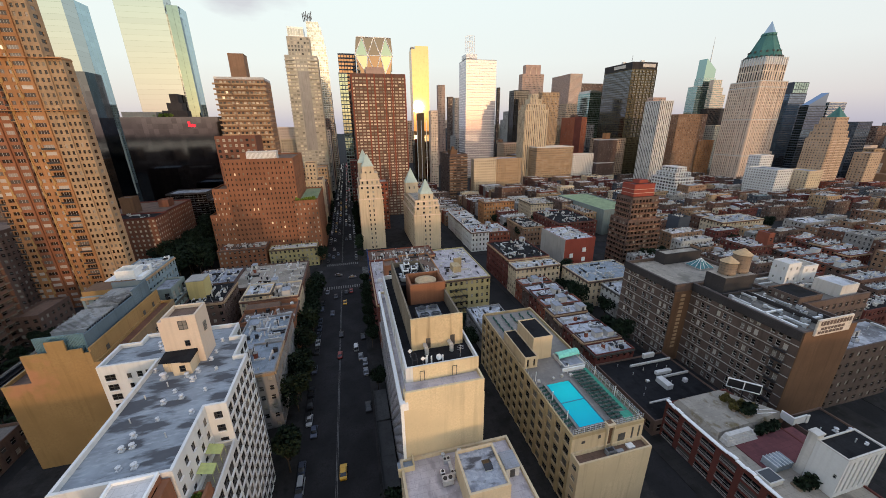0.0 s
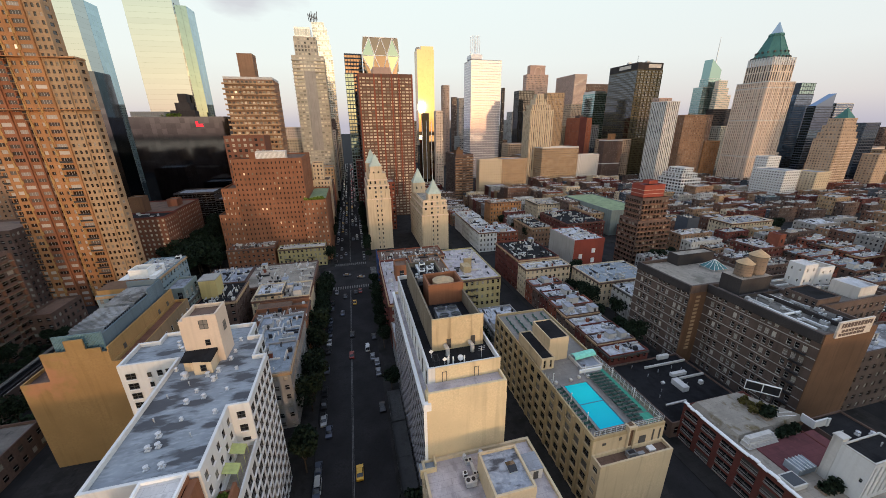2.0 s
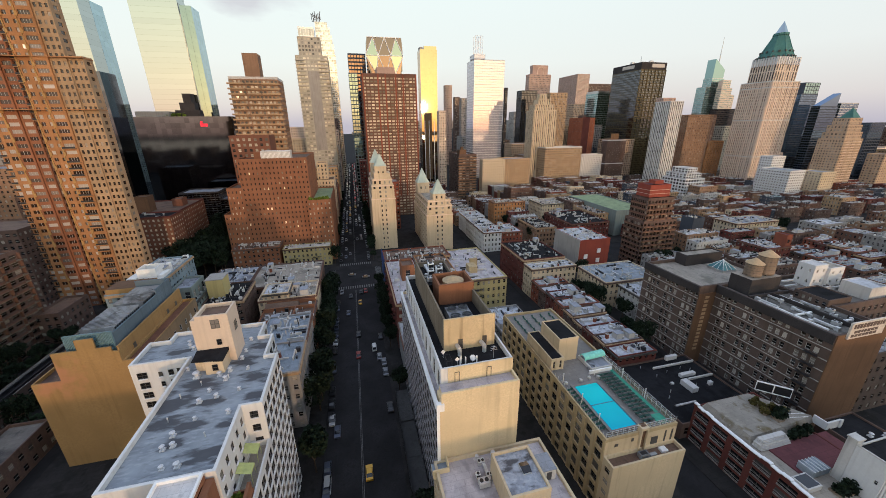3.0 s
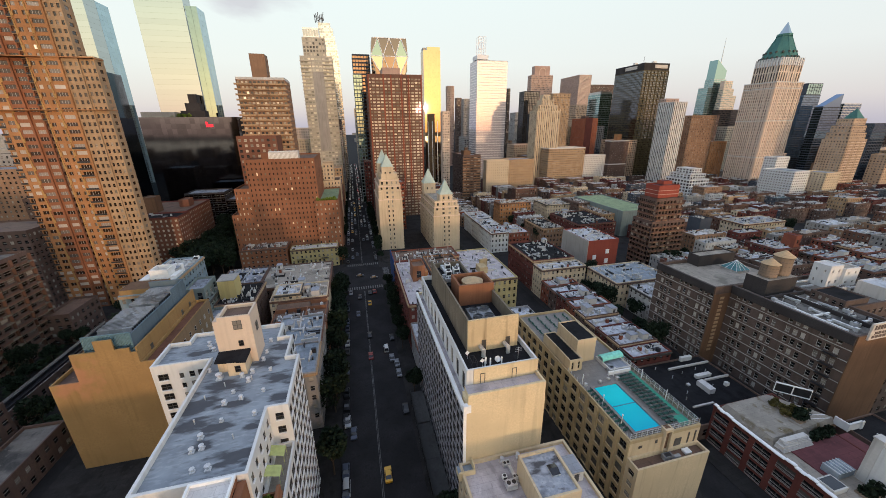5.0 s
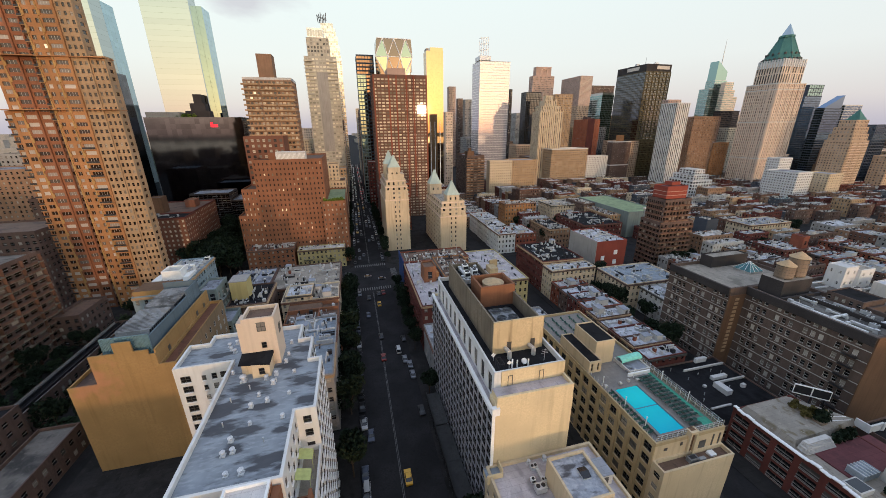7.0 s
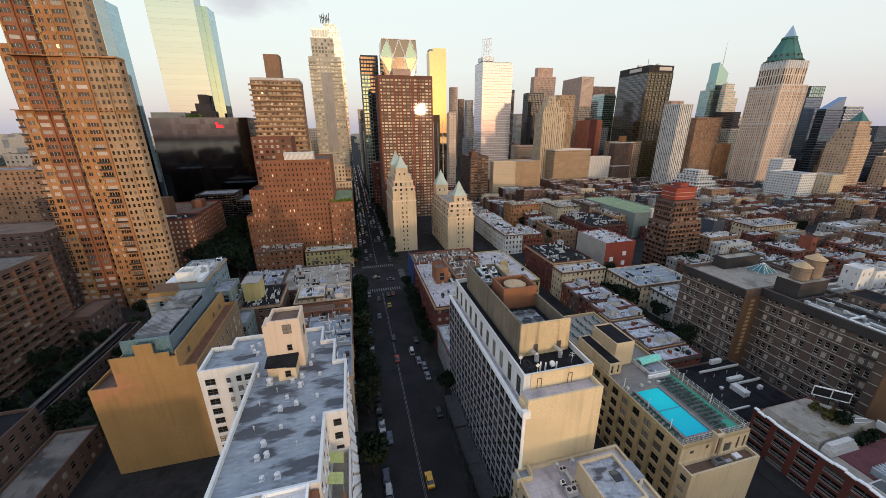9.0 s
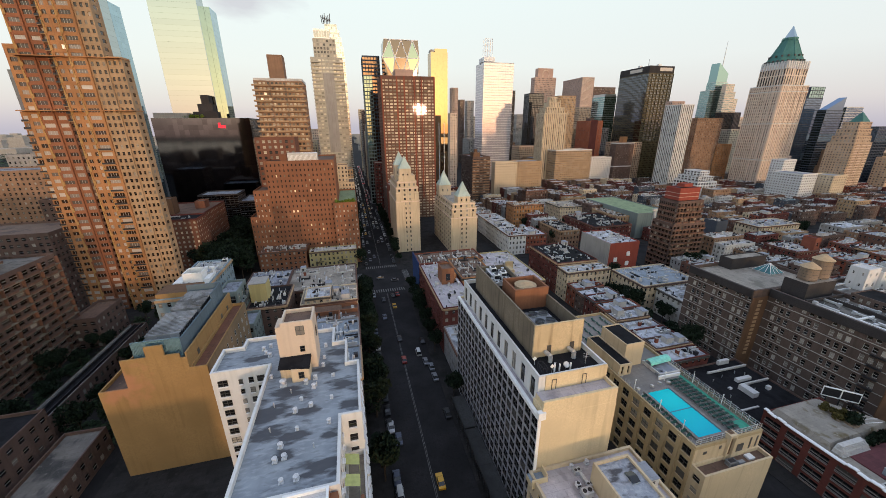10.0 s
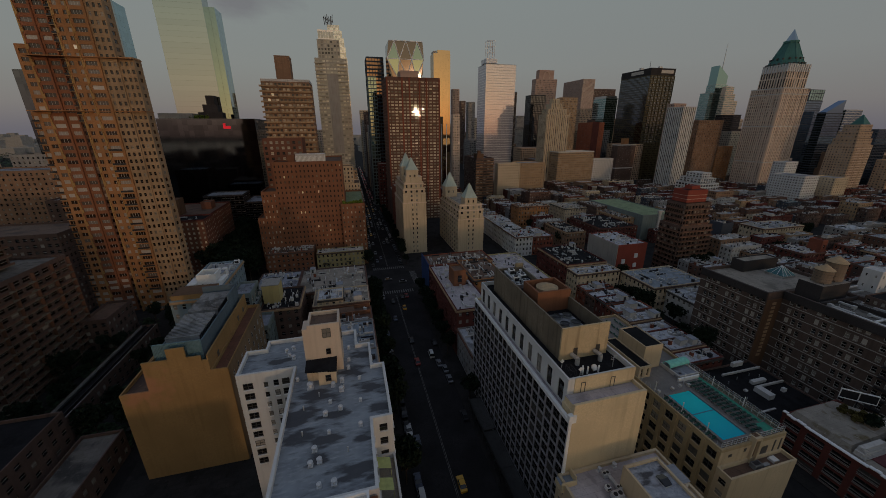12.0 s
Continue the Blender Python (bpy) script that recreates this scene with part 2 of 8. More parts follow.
col = mixed(t, noised(t, co, 0.5, 6, 0.545, 0.66, (0.6, 1.2, 1.0)), col, (0.07, 0.07, 0.078))
col = mixed(t, noised(t, co, 3.0, 5, 0.6, 0.8), col, (0.16, 0.165, 0.18))
t.links.new(col, b.inputs["Base Color"])
b.inputs["Roughness"].default_value, b.inputs["Specular IOR Level"].default_value = 0.6, 0.35
M["roof_stained"] = m
# the white house's roof: bluish sheet with dark ponding marks, streaked across
m, t, b = nodes_of("roof_ponded")
at = t.nodes.new("ShaderNodeNewGeometry").outputs["Position"]
col = mixed(t, noised(t, at, 0.3, 6, 0.3, 0.7), (0.175, 0.195, 0.22), (0.295, 0.325, 0.355))
col = mixed(t, noised(t, at, 1.4, 6, 0.5, 0.8, (0.5, 1.4, 1.0)), col, (0.36, 0.385, 0.41))
flat = t.nodes.new("ShaderNodeMapping")
flat.inputs["Scale"].default_value = (0.75, 1.2, 0.0)
t.links.new(at, flat.inputs["Vector"])
wet = None
for x, y, r in ((-42.2, 64.6, 4.8), (-40.5, 60.0, 3.4), (-39.4, 69.4, 4.2), (-31.7, 50.9, 4.0), (-28.6, 69.2, 3.6), (-27.2, 63.4, 2.6), (-37.0, 58.2, 2.6),
                (-35.0, 63.6, 2.4), (-31.0, 57.0, 1.8), (-32.4, 75.4, 3.0), (-30.0, 80.5, 2.8), (-47.5, 82.5, 2.6), (-37.5, 54.6, 2.2)):
    d = t.nodes.new("ShaderNodeVectorMath")
    d.operation, d.inputs[1].default_value = "DISTANCE", (x * 0.75, y * 1.2, 0)
    t.links.new(flat.outputs[0], d.inputs[0])
    k = t.nodes.new("ShaderNodeMapRange")
    k.inputs["From Min"].default_value, k.inputs["From Max"].default_value = r, 0.0
    t.links.new(d.outputs["Value"], k.inputs["Value"])
    if wet is None:
        wet = k.outputs[0]
    else:
        top = t.nodes.new("ShaderNodeMath")
        top.operation = "MAXIMUM"
        t.links.new(wet, top.inputs[0])
        t.links.new(k.outputs[0], top.inputs[1])
        wet = top.outputs[0]
rag = t.nodes.new("ShaderNodeMath")
rag.operation, rag.inputs[1].default_value = "MULTIPLY_ADD", 0.9
t.links.new(noised(t, at, 0.6, 6, 0.3, 0.7, (0.45, 1.3, 1.0)), rag.inputs[0])
t.links.new(wet, rag.inputs[2])
mark = t.nodes.new("ShaderNodeMapRange")
mark.inputs["From Min"].default_value, mark.inputs["From Max"].default_value = 0.62, 1.02
mark.inputs["To Max"].default_value = 0.9
t.links.new(rag.outputs[0], mark.inputs["Value"])
col = mixed(t, mark.outputs[0], col, (0.05, 0.05, 0.057))
t.links.new(col, b.inputs["Base Color"])
b.inputs["Roughness"].default_value, b.inputs["Specular IOR Level"].default_value = 0.6, 0.35
M["roof_ponded"] = m
M["deck"] = membrane("deck", (0.24, 0.22, 0.20), (0.2, 0.19, 0.17), 0.4)
M["roof_silver"] = membrane("roof_silver", (0.54, 0.56, 0.60), (0.13, 0.13, 0.14), 0.9)
M["roof_white"] = membrane("roof_white", (0.58, 0.56, 0.55), (0.3, 0.29, 0.29), 0.3)
M["roof_lilac"] = membrane("roof_lilac", (0.47, 0.43, 0.44), (0.25, 0.23, 0.24), 0.3)
M["roof_black"] = membrane("roof_black", (0.022, 0.022, 0.024), (0.012, 0.012, 0.013), 0.5, 0.9)
M["roof_tan"] = membrane("roof_tan", (0.33, 0.29, 0.24), (0.17, 0.15, 0.12), 0.4)
M["roof_brown"] = membrane("roof_brown", (0.16, 0.10, 0.07), (0.08, 0.05, 0.04), 0.5)
M["roof_blue"] = membrane("roof_blue", (0.27, 0.31, 0.35), (0.12, 0.15, 0.17), 0.5)
M["roof_teal"] = membrane("roof_teal", (0.14, 0.24, 0.26), (0.07, 0.10, 0.11), 0.6)
M["roof_green"] = membrane("roof_green", (0.24, 0.31, 0.17), (0.15, 0.20, 0.11), 0.3)
M["roof_moss"] = membrane("roof_moss", (0.29, 0.26, 0.22), (0.13, 0.095, 0.04), 0.45)
M["roof_dark"] = membrane("roof_dark", (0.19, 0.175, 0.155), (0.05, 0.05, 0.048), 0.8)
M["roof_red"] = membrane("roof_red", (0.135, 0.042, 0.047), (0.07, 0.025, 0.028), 0.6)
# asphalt and pavement: the street canyon's shade is put into their dark colour
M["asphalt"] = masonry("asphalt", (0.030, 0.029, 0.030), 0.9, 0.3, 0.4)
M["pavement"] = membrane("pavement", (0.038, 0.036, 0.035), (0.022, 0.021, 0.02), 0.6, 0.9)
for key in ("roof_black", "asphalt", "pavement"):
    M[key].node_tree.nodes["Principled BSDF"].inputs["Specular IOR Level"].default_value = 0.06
M["marking"] = plain("marking", (0.11, 0.11, 0.105), 0.7, var=0.5, scale=0.6)
M["white_paint"] = plain("white_paint", (0.78, 0.78, 0.77), 0.5, var=0.06)
M["dark_metal"] = plain("dark_metal", (0.04, 0.04, 0.045), 0.45, 0.6)
M["steel"] = plain("steel", (0.48, 0.49, 0.50), 0.35, 0.9)
M["galvanised"] = plain("galvanised", (0.55, 0.56, 0.57), 0.5, 0.5)
M["copper_green"] = masonry("copper_green", (0.06, 0.175, 0.155), 0.6, 0.2, 0.4)
M["plant_grey"] = membrane("plant_grey", (0.30, 0.31, 0.32), (0.10, 0.10, 0.10), 0.9)
M["plant_screen"] = masonry("plant_screen", (0.12, 0.17, 0.21), 0.7, 0.25, 0.5)
M["roof_rust"] = membrane("roof_rust", (0.17, 0.075, 0.045), (0.10, 0.045, 0.03), 0.5)
M["vent_metal"] = plain("vent_metal", (0.55, 0.56, 0.58), 0.45, 0.2, 0.2, 4.0)
M["teal_louvre"] = plain("teal_louvre", (0.15, 0.26, 0.31), 0.5, 0.2)
M["verdigris_pale"] = masonry("verdigris_pale", (0.42, 0.50, 0.44), 0.6, 0.15, 0.3)
M["tank_wood"] = masonry("tank_wood", (0.25, 0.19, 0.14), 0.9, 0.25, 0.6)
M["tank_cone"] = plain("tank_cone", (0.42, 0.30, 0.17), 0.7)
M["rubber"] = plain("rubber", (0.02, 0.02, 0.02), 0.8)
M["car_glass"] = plain("car_glass", (0.02, 0.022, 0.025), 0.06)
M["water"] = plain("water", (0.0, 0.58, 0.62), 0.25, var=0.06, scale=0.2)
t = M["water"].node_tree
b = t.nodes["Principled BSDF"]
run = t.nodes.new("ShaderNodeSeparateXYZ")
t.links.new(t.nodes.new("ShaderNodeNewGeometry").outputs["Position"], run.inputs[0])
deep = t.nodes.new("ShaderNodeMapRange")
deep.inputs["From Min"].default_value, deep.inputs["From Max"].default_value = 62.0, 52.5
t.links.new(run.outputs["Y"], deep.inputs["Value"])
t.links.new(mixed(t, deep.outputs[0], b.inputs["Base Color"].links[0].from_socket, (0.0, 0.47, 0.60)), b.inputs["Base Color"])
M["water"].node_tree.nodes["Principled BSDF"].inputs["Specular IOR Level"].default_value = 0.15
M["river"] = plain("river", (0.05, 0.06, 0.07), 0.22, var=0.2, scale=0.02)
M["pool_line"] = plain("pool_line", (0.0, 0.16, 0.24), 0.4)
M["green_deck"] = plain("green_deck", (0.05, 0.33, 0.22), 0.7)
M["green_fabric"] = plain("green_fabric", (0.010, 0.055, 0.04), 0.8)
M["pale_awning"] = plain("pale_awning", (0.42, 0.46, 0.17), 0.7)
M["aqua_awning"] = plain("aqua_awning", (0.22, 0.62, 0.50), 0.7)
M["blue_net"] = masonry("blue_net", (0.025, 0.055, 0.16), 0.9, 0.3, 0.3)
M["billboard"] = plain("billboard", (0.55, 0.50, 0.44), 0.6)
M["ink"] = plain("ink", (0.10, 0.07, 0.06), 0.6)
M["dirty_white"] = masonry("dirty_white", (0.55, 0.53, 0.50), 0.8, 0.15, 0.5)
M["shed_timber"] = masonry("shed_timber", (0.055, 0.055, 0.055), 0.9, 0.35, 0.5)
M["bark"] = masonry("bark", (0.07, 0.05, 0.035), 0.9, 0.3, 0.2)
M["window_frame"] = plain("window_frame", (0.45, 0.43, 0.40), 0.5)
M["frame_dark"] = plain("frame_dark", (0.06, 0.055, 0.05), 0.5)
M["glass"] = pane_glass("glass", (0.015, 0.017, 0.02), (0.40, 0.37, 0.32), 0.35)
M["glass_blinds"] = pane_glass("glass_blinds", (0.025, 0.025, 0.025), (0.68, 0.62, 0.50), 0.72, lit=0.012)
M["glass_pale"] = pane_glass("glass_pale", (0.16, 0.13, 0.10), (0.80, 0.69, 0.53), 0.98, rough=0.025, wob=0.016)
M["glass_lit"] = pane_glass("glass_lit", (0.02, 0.018, 0.015), (0.80, 0.70, 0.50), 0.14, lit=0.05)
M["glass_one"] = pane_glass("glass_one", (0.012, 0.013, 0.015), (0.35, 0.32, 0.28), 0.3, True)
M["glass_blind_one"] = pane_glass("glass_blind_one", (0.015, 0.015, 0.015), (0.50, 0.46, 0.40), 0.42, True)
M["glass_dim"] = pane_glass("glass_dim", (0.010, 0.010, 0.012), (0.10, 0.09, 0.085), 0.3, True, rough=0.25)
M["glass_dim"].node_tree.nodes["Principled BSDF"].inputs["Specular IOR Level"].default_value = 0.2
M["mirror_pale"] = mirror_glass("mirror_pale", (0.40, 0.455, 0.45), 0.02, 0.06, 0.0015)
M["mirror_dusk"] = mirror_glass("mirror_dusk", (0.17, 0.15, 0.14), 0.06)
M["mirror_silver"] = mirror_glass("mirror_silver", (0.60, 0.58, 0.64), 0.06, 0.05, 0.001)
M["mirror_silver"].node_tree.nodes["Principled BSDF"].inputs["Metallic"].default_value = 0.6
M["mirror_navy"] = mirror_glass("mirror_navy", (0.13, 0.20, 0.30), 0.05, 0.35, 0.003)
M["mirror_teal"] = mirror_glass("mirror_teal", (0.24, 0.38, 0.40), 0.05, 0.25, 0.003)
M["glass_night"] = mirror_glass("glass_night", (0.15, 0.17, 0.205), 0.07, 0.3, 0.003)
M["glass_mixed"] = pane_glass("glass_mixed", (0.035, 0.02, 0.014), (0.58, 0.52, 0.47), 0.62, lit=0.01)
M["glass_dusky"] = pane_glass("glass_dusky", (0.022, 0.014, 0.010), (0.40, 0.34, 0.28), 0.22, rough=0.15)
M["glass_cream"] = pane_glass("glass_cream", (0.25, 0.24, 0.20), (0.80, 0.76, 0.62), 0.9)
# skyline panes with raised dark tones, which paint in the distant haze
M["glass_even"] = pane_glass("glass_even", (0.055, 0.05, 0.048), (0.42, 0.38, 0.33), 0.6)
M["bronze_frame"] = plain("bronze_frame", (0.085, 0.066, 0.028), 0.5, 0.2, 0.2, 0.3)
M["teal_glass"] = plain("teal_glass", (0.04, 0.14, 0.15), 0.15, 0.0, 0.3, 0.8)
M["mirror_joint"] = mirror_glass("mirror_joint", (0.33, 0.38, 0.35), 0.08, 0.05)
M["mirror_gold"] = mirror_glass("mirror_gold", (0.38, 0.31, 0.215), 0.02, 0.06, 0.0015)
M["mirror_blue"] = mirror_glass("mirror_blue", (0.34, 0.48, 0.54), 0.03, 0.12, 0.002)
M["mirror_green"] = mirror_glass("mirror_green", (0.26, 0.36, 0.34))
M["mirror_dark"] = mirror_glass("mirror_dark", (0.115, 0.13, 0.15), 0.06, 0.35)
M["mirror_grey"] = mirror_glass("mirror_grey", (0.35, 0.36, 0.38), 0.08)
M["mirror_bronze"] = mirror_glass("mirror_bronze", (0.30, 0.20, 0.14), 0.08)
M["mirror_wave"] = mirror_glass("mirror_wave", (0.62, 0.66, 0.66), 0.12, 0.6, 0.01)
# white grid paint, greyed to hold the shade of the street side
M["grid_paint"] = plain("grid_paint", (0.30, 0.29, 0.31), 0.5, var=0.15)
M["lawn"] = membrane("lawn", (0.10, 0.13, 0.03), (0.06, 0.08, 0.02), 0.5, 0.9)
M["blue_wall"] = masonry("blue_wall", (0.22, 0.29, 0.33), 0.8, 0.15, 0.4)
M["yellow_render"] = masonry("yellow_render", (0.55, 0.45, 0.20), 0.8, 0.1, 0.3)
M["mullion"] = plain("mullion", (0.35, 0.35, 0.34), 0.4, 0.6)


m, t, b = nodes_of("red_light")
b.inputs["Base Color"].default_value = (0.5, 0.0, 0.01, 1)
b.inputs["Emission Color"].default_value, b.inputs["Emission Strength"].default_value = (1.0, 0.02, 0.04, 1), 1.3
M["red_light"] = m
m, t, b = nodes_of("head_lamp")
b.inputs["Emission Color"].default_value, b.inputs["Emission Strength"].default_value = (1.0, 0.9, 0.75, 1), 1.5
M["head_lamp"] = m


def leaf_material(name, c):
    m, t, b = nodes_of(name)
    g = t.nodes.new("ShaderNodeNewGeometry")
    t.links.new(mixed(t, g.outputs["Random Per Island"], shade(c, 0.5), shade(c, 1.5)), b.inputs["Base Color"])
    b.inputs["Roughness"].default_value, b.inputs["Specular IOR Level"].default_value = 0.7, 0.12
    return m


M["leaf"] = leaf_material("leaf", (0.013, 0.022, 0.012))
M["leaf_moss"] = leaf_material("leaf_moss", (0.10, 0.085, 0.03))
M["leaf_wood"] = leaf_material("leaf_wood", (0.03, 0.05, 0.025))
M["leaf_bright"] = leaf_material("leaf_bright", (0.12, 0.17, 0.025))


# ---- mesh tools ----
class Shape:
    """Faces gathered in world metres; make() links them as one mesh under its thing."""

    def __init__(self):
        self.v, self.f, self.m = [], [], []

    def face(self, pts, m=0):
        n = len(self.v)
        self.v.extend(pts)
        self.f.append(tuple(range(n, n + len(pts))))
        self.m.append(m)

    def box(self, x0, y0, z0, x1, y1, z1, m=0, top=None):
        n = len(self.v)
        self.v.extend(((x0, y0, z0), (x1, y0, z0), (x1, y1, z0), (x0, y1, z0),
                       (x0, y0, z1), (x1, y0, z1), (x1, y1, z1), (x0, y1, z1)))
        for q in ((0, 1, 5, 4), (1, 2, 6, 5), (2, 3, 7, 6), (3, 0, 4, 7), (3, 2, 1, 0)):
            self.f.append(tuple(n + i for i in q))
            self.m.append(m)
        self.f.append((n + 4, n + 5, n + 6, n + 7))
        self.m.append(m if top is None else top)

    def prism(self, poly, z0, z1, m=0, top=None):
        n, k = len(self.v), len(poly)
        self.v.extend((x, y, z0) for x, y in poly)
        self.v.extend((x, y, z1) for x, y in poly)
        for i in range(k):
            j = (i + 1) % k
            self.f.append((n + i, n + j, n + k + j, n + k + i))
            self.m.append(m)
        self.f.append(tuple(range(n + k, n + 2 * k)))
        self.m.append(m if top is None else top)

    def tube(self, x, y, z0, z1, r0, r1=None, n=10, m=0, cap=True, turn=0.0):
        r1 = r0 if r1 is None else r1
        k = len(self.v)
        for r, z in ((r0, z0), (r1, z1)):
            self.v.extend((x + r * math.cos(turn + i * math.tau / n), y + r * math.sin(turn + i * math.tau / n), z) for i in range(n))
        for i in range(n):
            j = (i + 1) % n
            self.f.append((k + i, k + j, k + n + j, k + n + i))
            self.m.append(m)
        if cap:
            self.f.append(tuple(range(k + n, k + 2 * n)))
            self.m.append(m)

    def rod(self, a, b, r, n=5, m=0):
        a, b = Vector(a), Vector(b)
        q = (b - a).to_track_quat("Z", "Y")
        k = len(self.v)
        for p in (a, b):
            self.v.extend(tuple(p + q @ Vector((r * math.cos(i * math.tau / n), r * math.sin(i * math.tau / n), 0))) for i in range(n))
        for i in range(n):
            j = (i + 1) % n
            self.f.append((k + i, k + j, k + n + j, k + n + i))
            self.m.append(m)
        self.f.append(tuple(range(k + n, k + 2 * n)))
        self.m.append(m)

    def mesh(self, name, mats, origin=(0, 0, 0)):
        me = bpy.data.meshes.new(name)
        o = Vector(origin)
        me.from_pydata([(p[0] - o.x, p[1] - o.y, p[2] - o.z) for p in self.v], [], self.f)
        for k in mats:
            me.materials.append(M[k])
        if len(mats) > 1:
            me.polygons.foreach_set("material_index", self.m)
        me.update()
        return me

    def make(self, name, mats, parent=None, label="", kind="", at=None):
        mats = (mats,) if isinstance(mats, str) else mats
        origin = at if at is not None else (spot(parent) if parent else (0, 0, 0))
        ob = new(name, self.mesh(name, mats, origin))
        if parent:
            ob.parent = parent
            up = spot(parent)
            ob.location = Vector(origin) - Vector(up)
        else:
            ob.location = origin
        return tagged(ob, label, kind=kind)


def spot(ob):
    p = Vector(ob.location)
    while ob.parent:
        ob = ob.parent
        p += ob.location
    return p


def root(name, label, category, x, y, z=0.0, group="", kind=""):
    ob = new(name)
    ob.location = (x, y, z)
    return tagged(ob, label, category, group, kind)


def on_face(side, plane):
    """Gives the map from (along, up, inward) of a wall to the world."""
    if side == "w":
        return lambda u, z, d: (u, plane + d, z)
    if side == "e":
        return lambda u, z, d: (u, plane - d, z)
    if side == "n":
        return lambda u, z, d: (plane + d, u, z)
    return lambda u, z, d: (plane - d, u, z)


WINDOW_MESH = {}


def window_mesh(side, w, h, frame_m, glass_m, sill):
    """A sash window with frame, meeting rail and sill, its origin at its lower middle on the pane."""
    key = (side, round(w, 2), round(h, 2), frame_m, glass_m, sill)
    if key not in WINDOW_MESH:
        s, at = Shape(), on_face(side, 0.0)
        flip = side in "en"

        f = min(0.09, w * 0.08)
        us = [-w / 2, -w / 2 + f, -f / 2, f / 2, w / 2 - f, w / 2] if w > 1.5 else [-w / 2, -w / 2 + f, w / 2 - f, w / 2]
        zs = [0, f, h / 2 - f / 2, h / 2 + f / 2, h - f, h]
        n = len(us)
        s.v.extend(at(u, z, -0.06) for z in zs for u in us)

        def cell(q, m):
            s.f.append(tuple(q[::-1] if flip else q))
            s.m.append(m)
        for j in range(5):
            for i in range(n - 1):
                q = [j * n + i, j * n + i + 1, (j + 1) * n + i + 1, (j + 1) * n + i]
                if i % 2 and j % 2:
                    k = len(s.v)
                    s.v.extend((at(us[i], zs[j], 0), at(us[i + 1], zs[j], 0), at(us[i + 1], zs[j + 1], 0), at(us[i], zs[j + 1], 0)))
                    p = [k, k + 1, k + 2, k + 3]
                    cell(p, 1)
                    for c in range(4):
                        cell([q[c], q[(c + 1) % 4], p[(c + 1) % 4], p[c]], 0)
                else:
                    cell(q, 0)
        if sill:
            k = len(s.v)
            s.v.extend((at(us[0], -0.02, -0.33), at(us[-1], -0.02, -0.33), at(us[0], -0.14, -0.33), at(us[-1], -0.14, -0.33)))
            cell([k, k + 1, n - 1, 0], 2)
            cell([k + 2, k + 3, k + 1, k], 2)
        WINDOW_MESH[key] = s.mesh("window", (frame_m, glass_m, sill or frame_m))
    return WINDOW_MESH[key]


def facade(W, G, side, u0, u1, plane, z0, z1, cols=0, rows=0, ww=0.5, wh=0.55, rec=0.25, edge=0.0, foot=0.0, head=0.0,
           singles=None, low=0.5, bars=True, skip=None, alt=0, mull=0):
    """A wall between u0..u1 and z0..z1 with a grid of real openings, panes set back in them."""
    at = on_face(side, plane)
    flip = side in "en"

    def quad(S, a0, b0, a1, b1, d, m):
        p = [at(a0, b0, d), at(a1, b0, d), at(a1, b1, d), at(a0, b1, d)]
        S.face(p[::-1] if flip else p, m)
    if not cols or not rows:
        quad(W, u0, z0, u1, z1, 0, 0)
        return
    a, b = u0 + edge, u1 - edge
    lo, hi = z0 + foot, z1 - head
    cw, rh = (b - a) / cols, (hi - lo) / rows
    pw, ph = cw * ww, rh * wh
    gap = (rh - ph) * low
    if edge:
        quad(W, u0, z0, a, z1, 0, 0)
        quad(W, b, z0, u1, z1, 0, 0)
    prev = z0
    for r in range(rows):
        s0 = lo + r * rh + gap
        s1 = s0 + ph
        quad(W, a, prev, b, s0, 0, 0)
        prev = s1
        left = a
        for c in range(cols):
            if skip and skip(c, r):
                continue
            p0 = a + c * cw + (cw - pw) / 2
            p1 = p0 + pw
            mi = alt if alt and c % 2 else 0
            quad(W, left, s0, p0, s1, 0, mi)
            left = p1
            for k in range(4):
                (e0, f0), (e1, f1) = (((p0, s0), (p1, s0)), ((p1, s0), (p1, s1)), ((p1, s1), (p0, s1)), ((p0, s1), (p0, s0)))[k]
                p = [at(e0, f0, 0), at(e0, f0, rec), at(e1, f1, rec), at(e1, f1, 0)]
                W.face(p if flip else p[::-1], 0)
            if singles is not None:
                singles.append((side, (p0 + p1) / 2, s0, plane, rec, pw, ph))
            else:
                quad(G, p0, s0, p1, s1, rec, 0)
                if bars:
                    mid = s0 + ph * 0.5
                    quad(G, p0, mid - 0.05, p1, mid + 0.05, rec - 0.04, 1)
                for k in range(mull):
                    u = p0 + pw * (k + 1) / (mull + 1)
                    quad(G, u - 0.06, s0, u + 0.06, s1, rec - 0.05, 1)
        quad(W, left, s0, b, s1, 0, 0)
    quad(W, a, prev, b, z1, 0, 0)


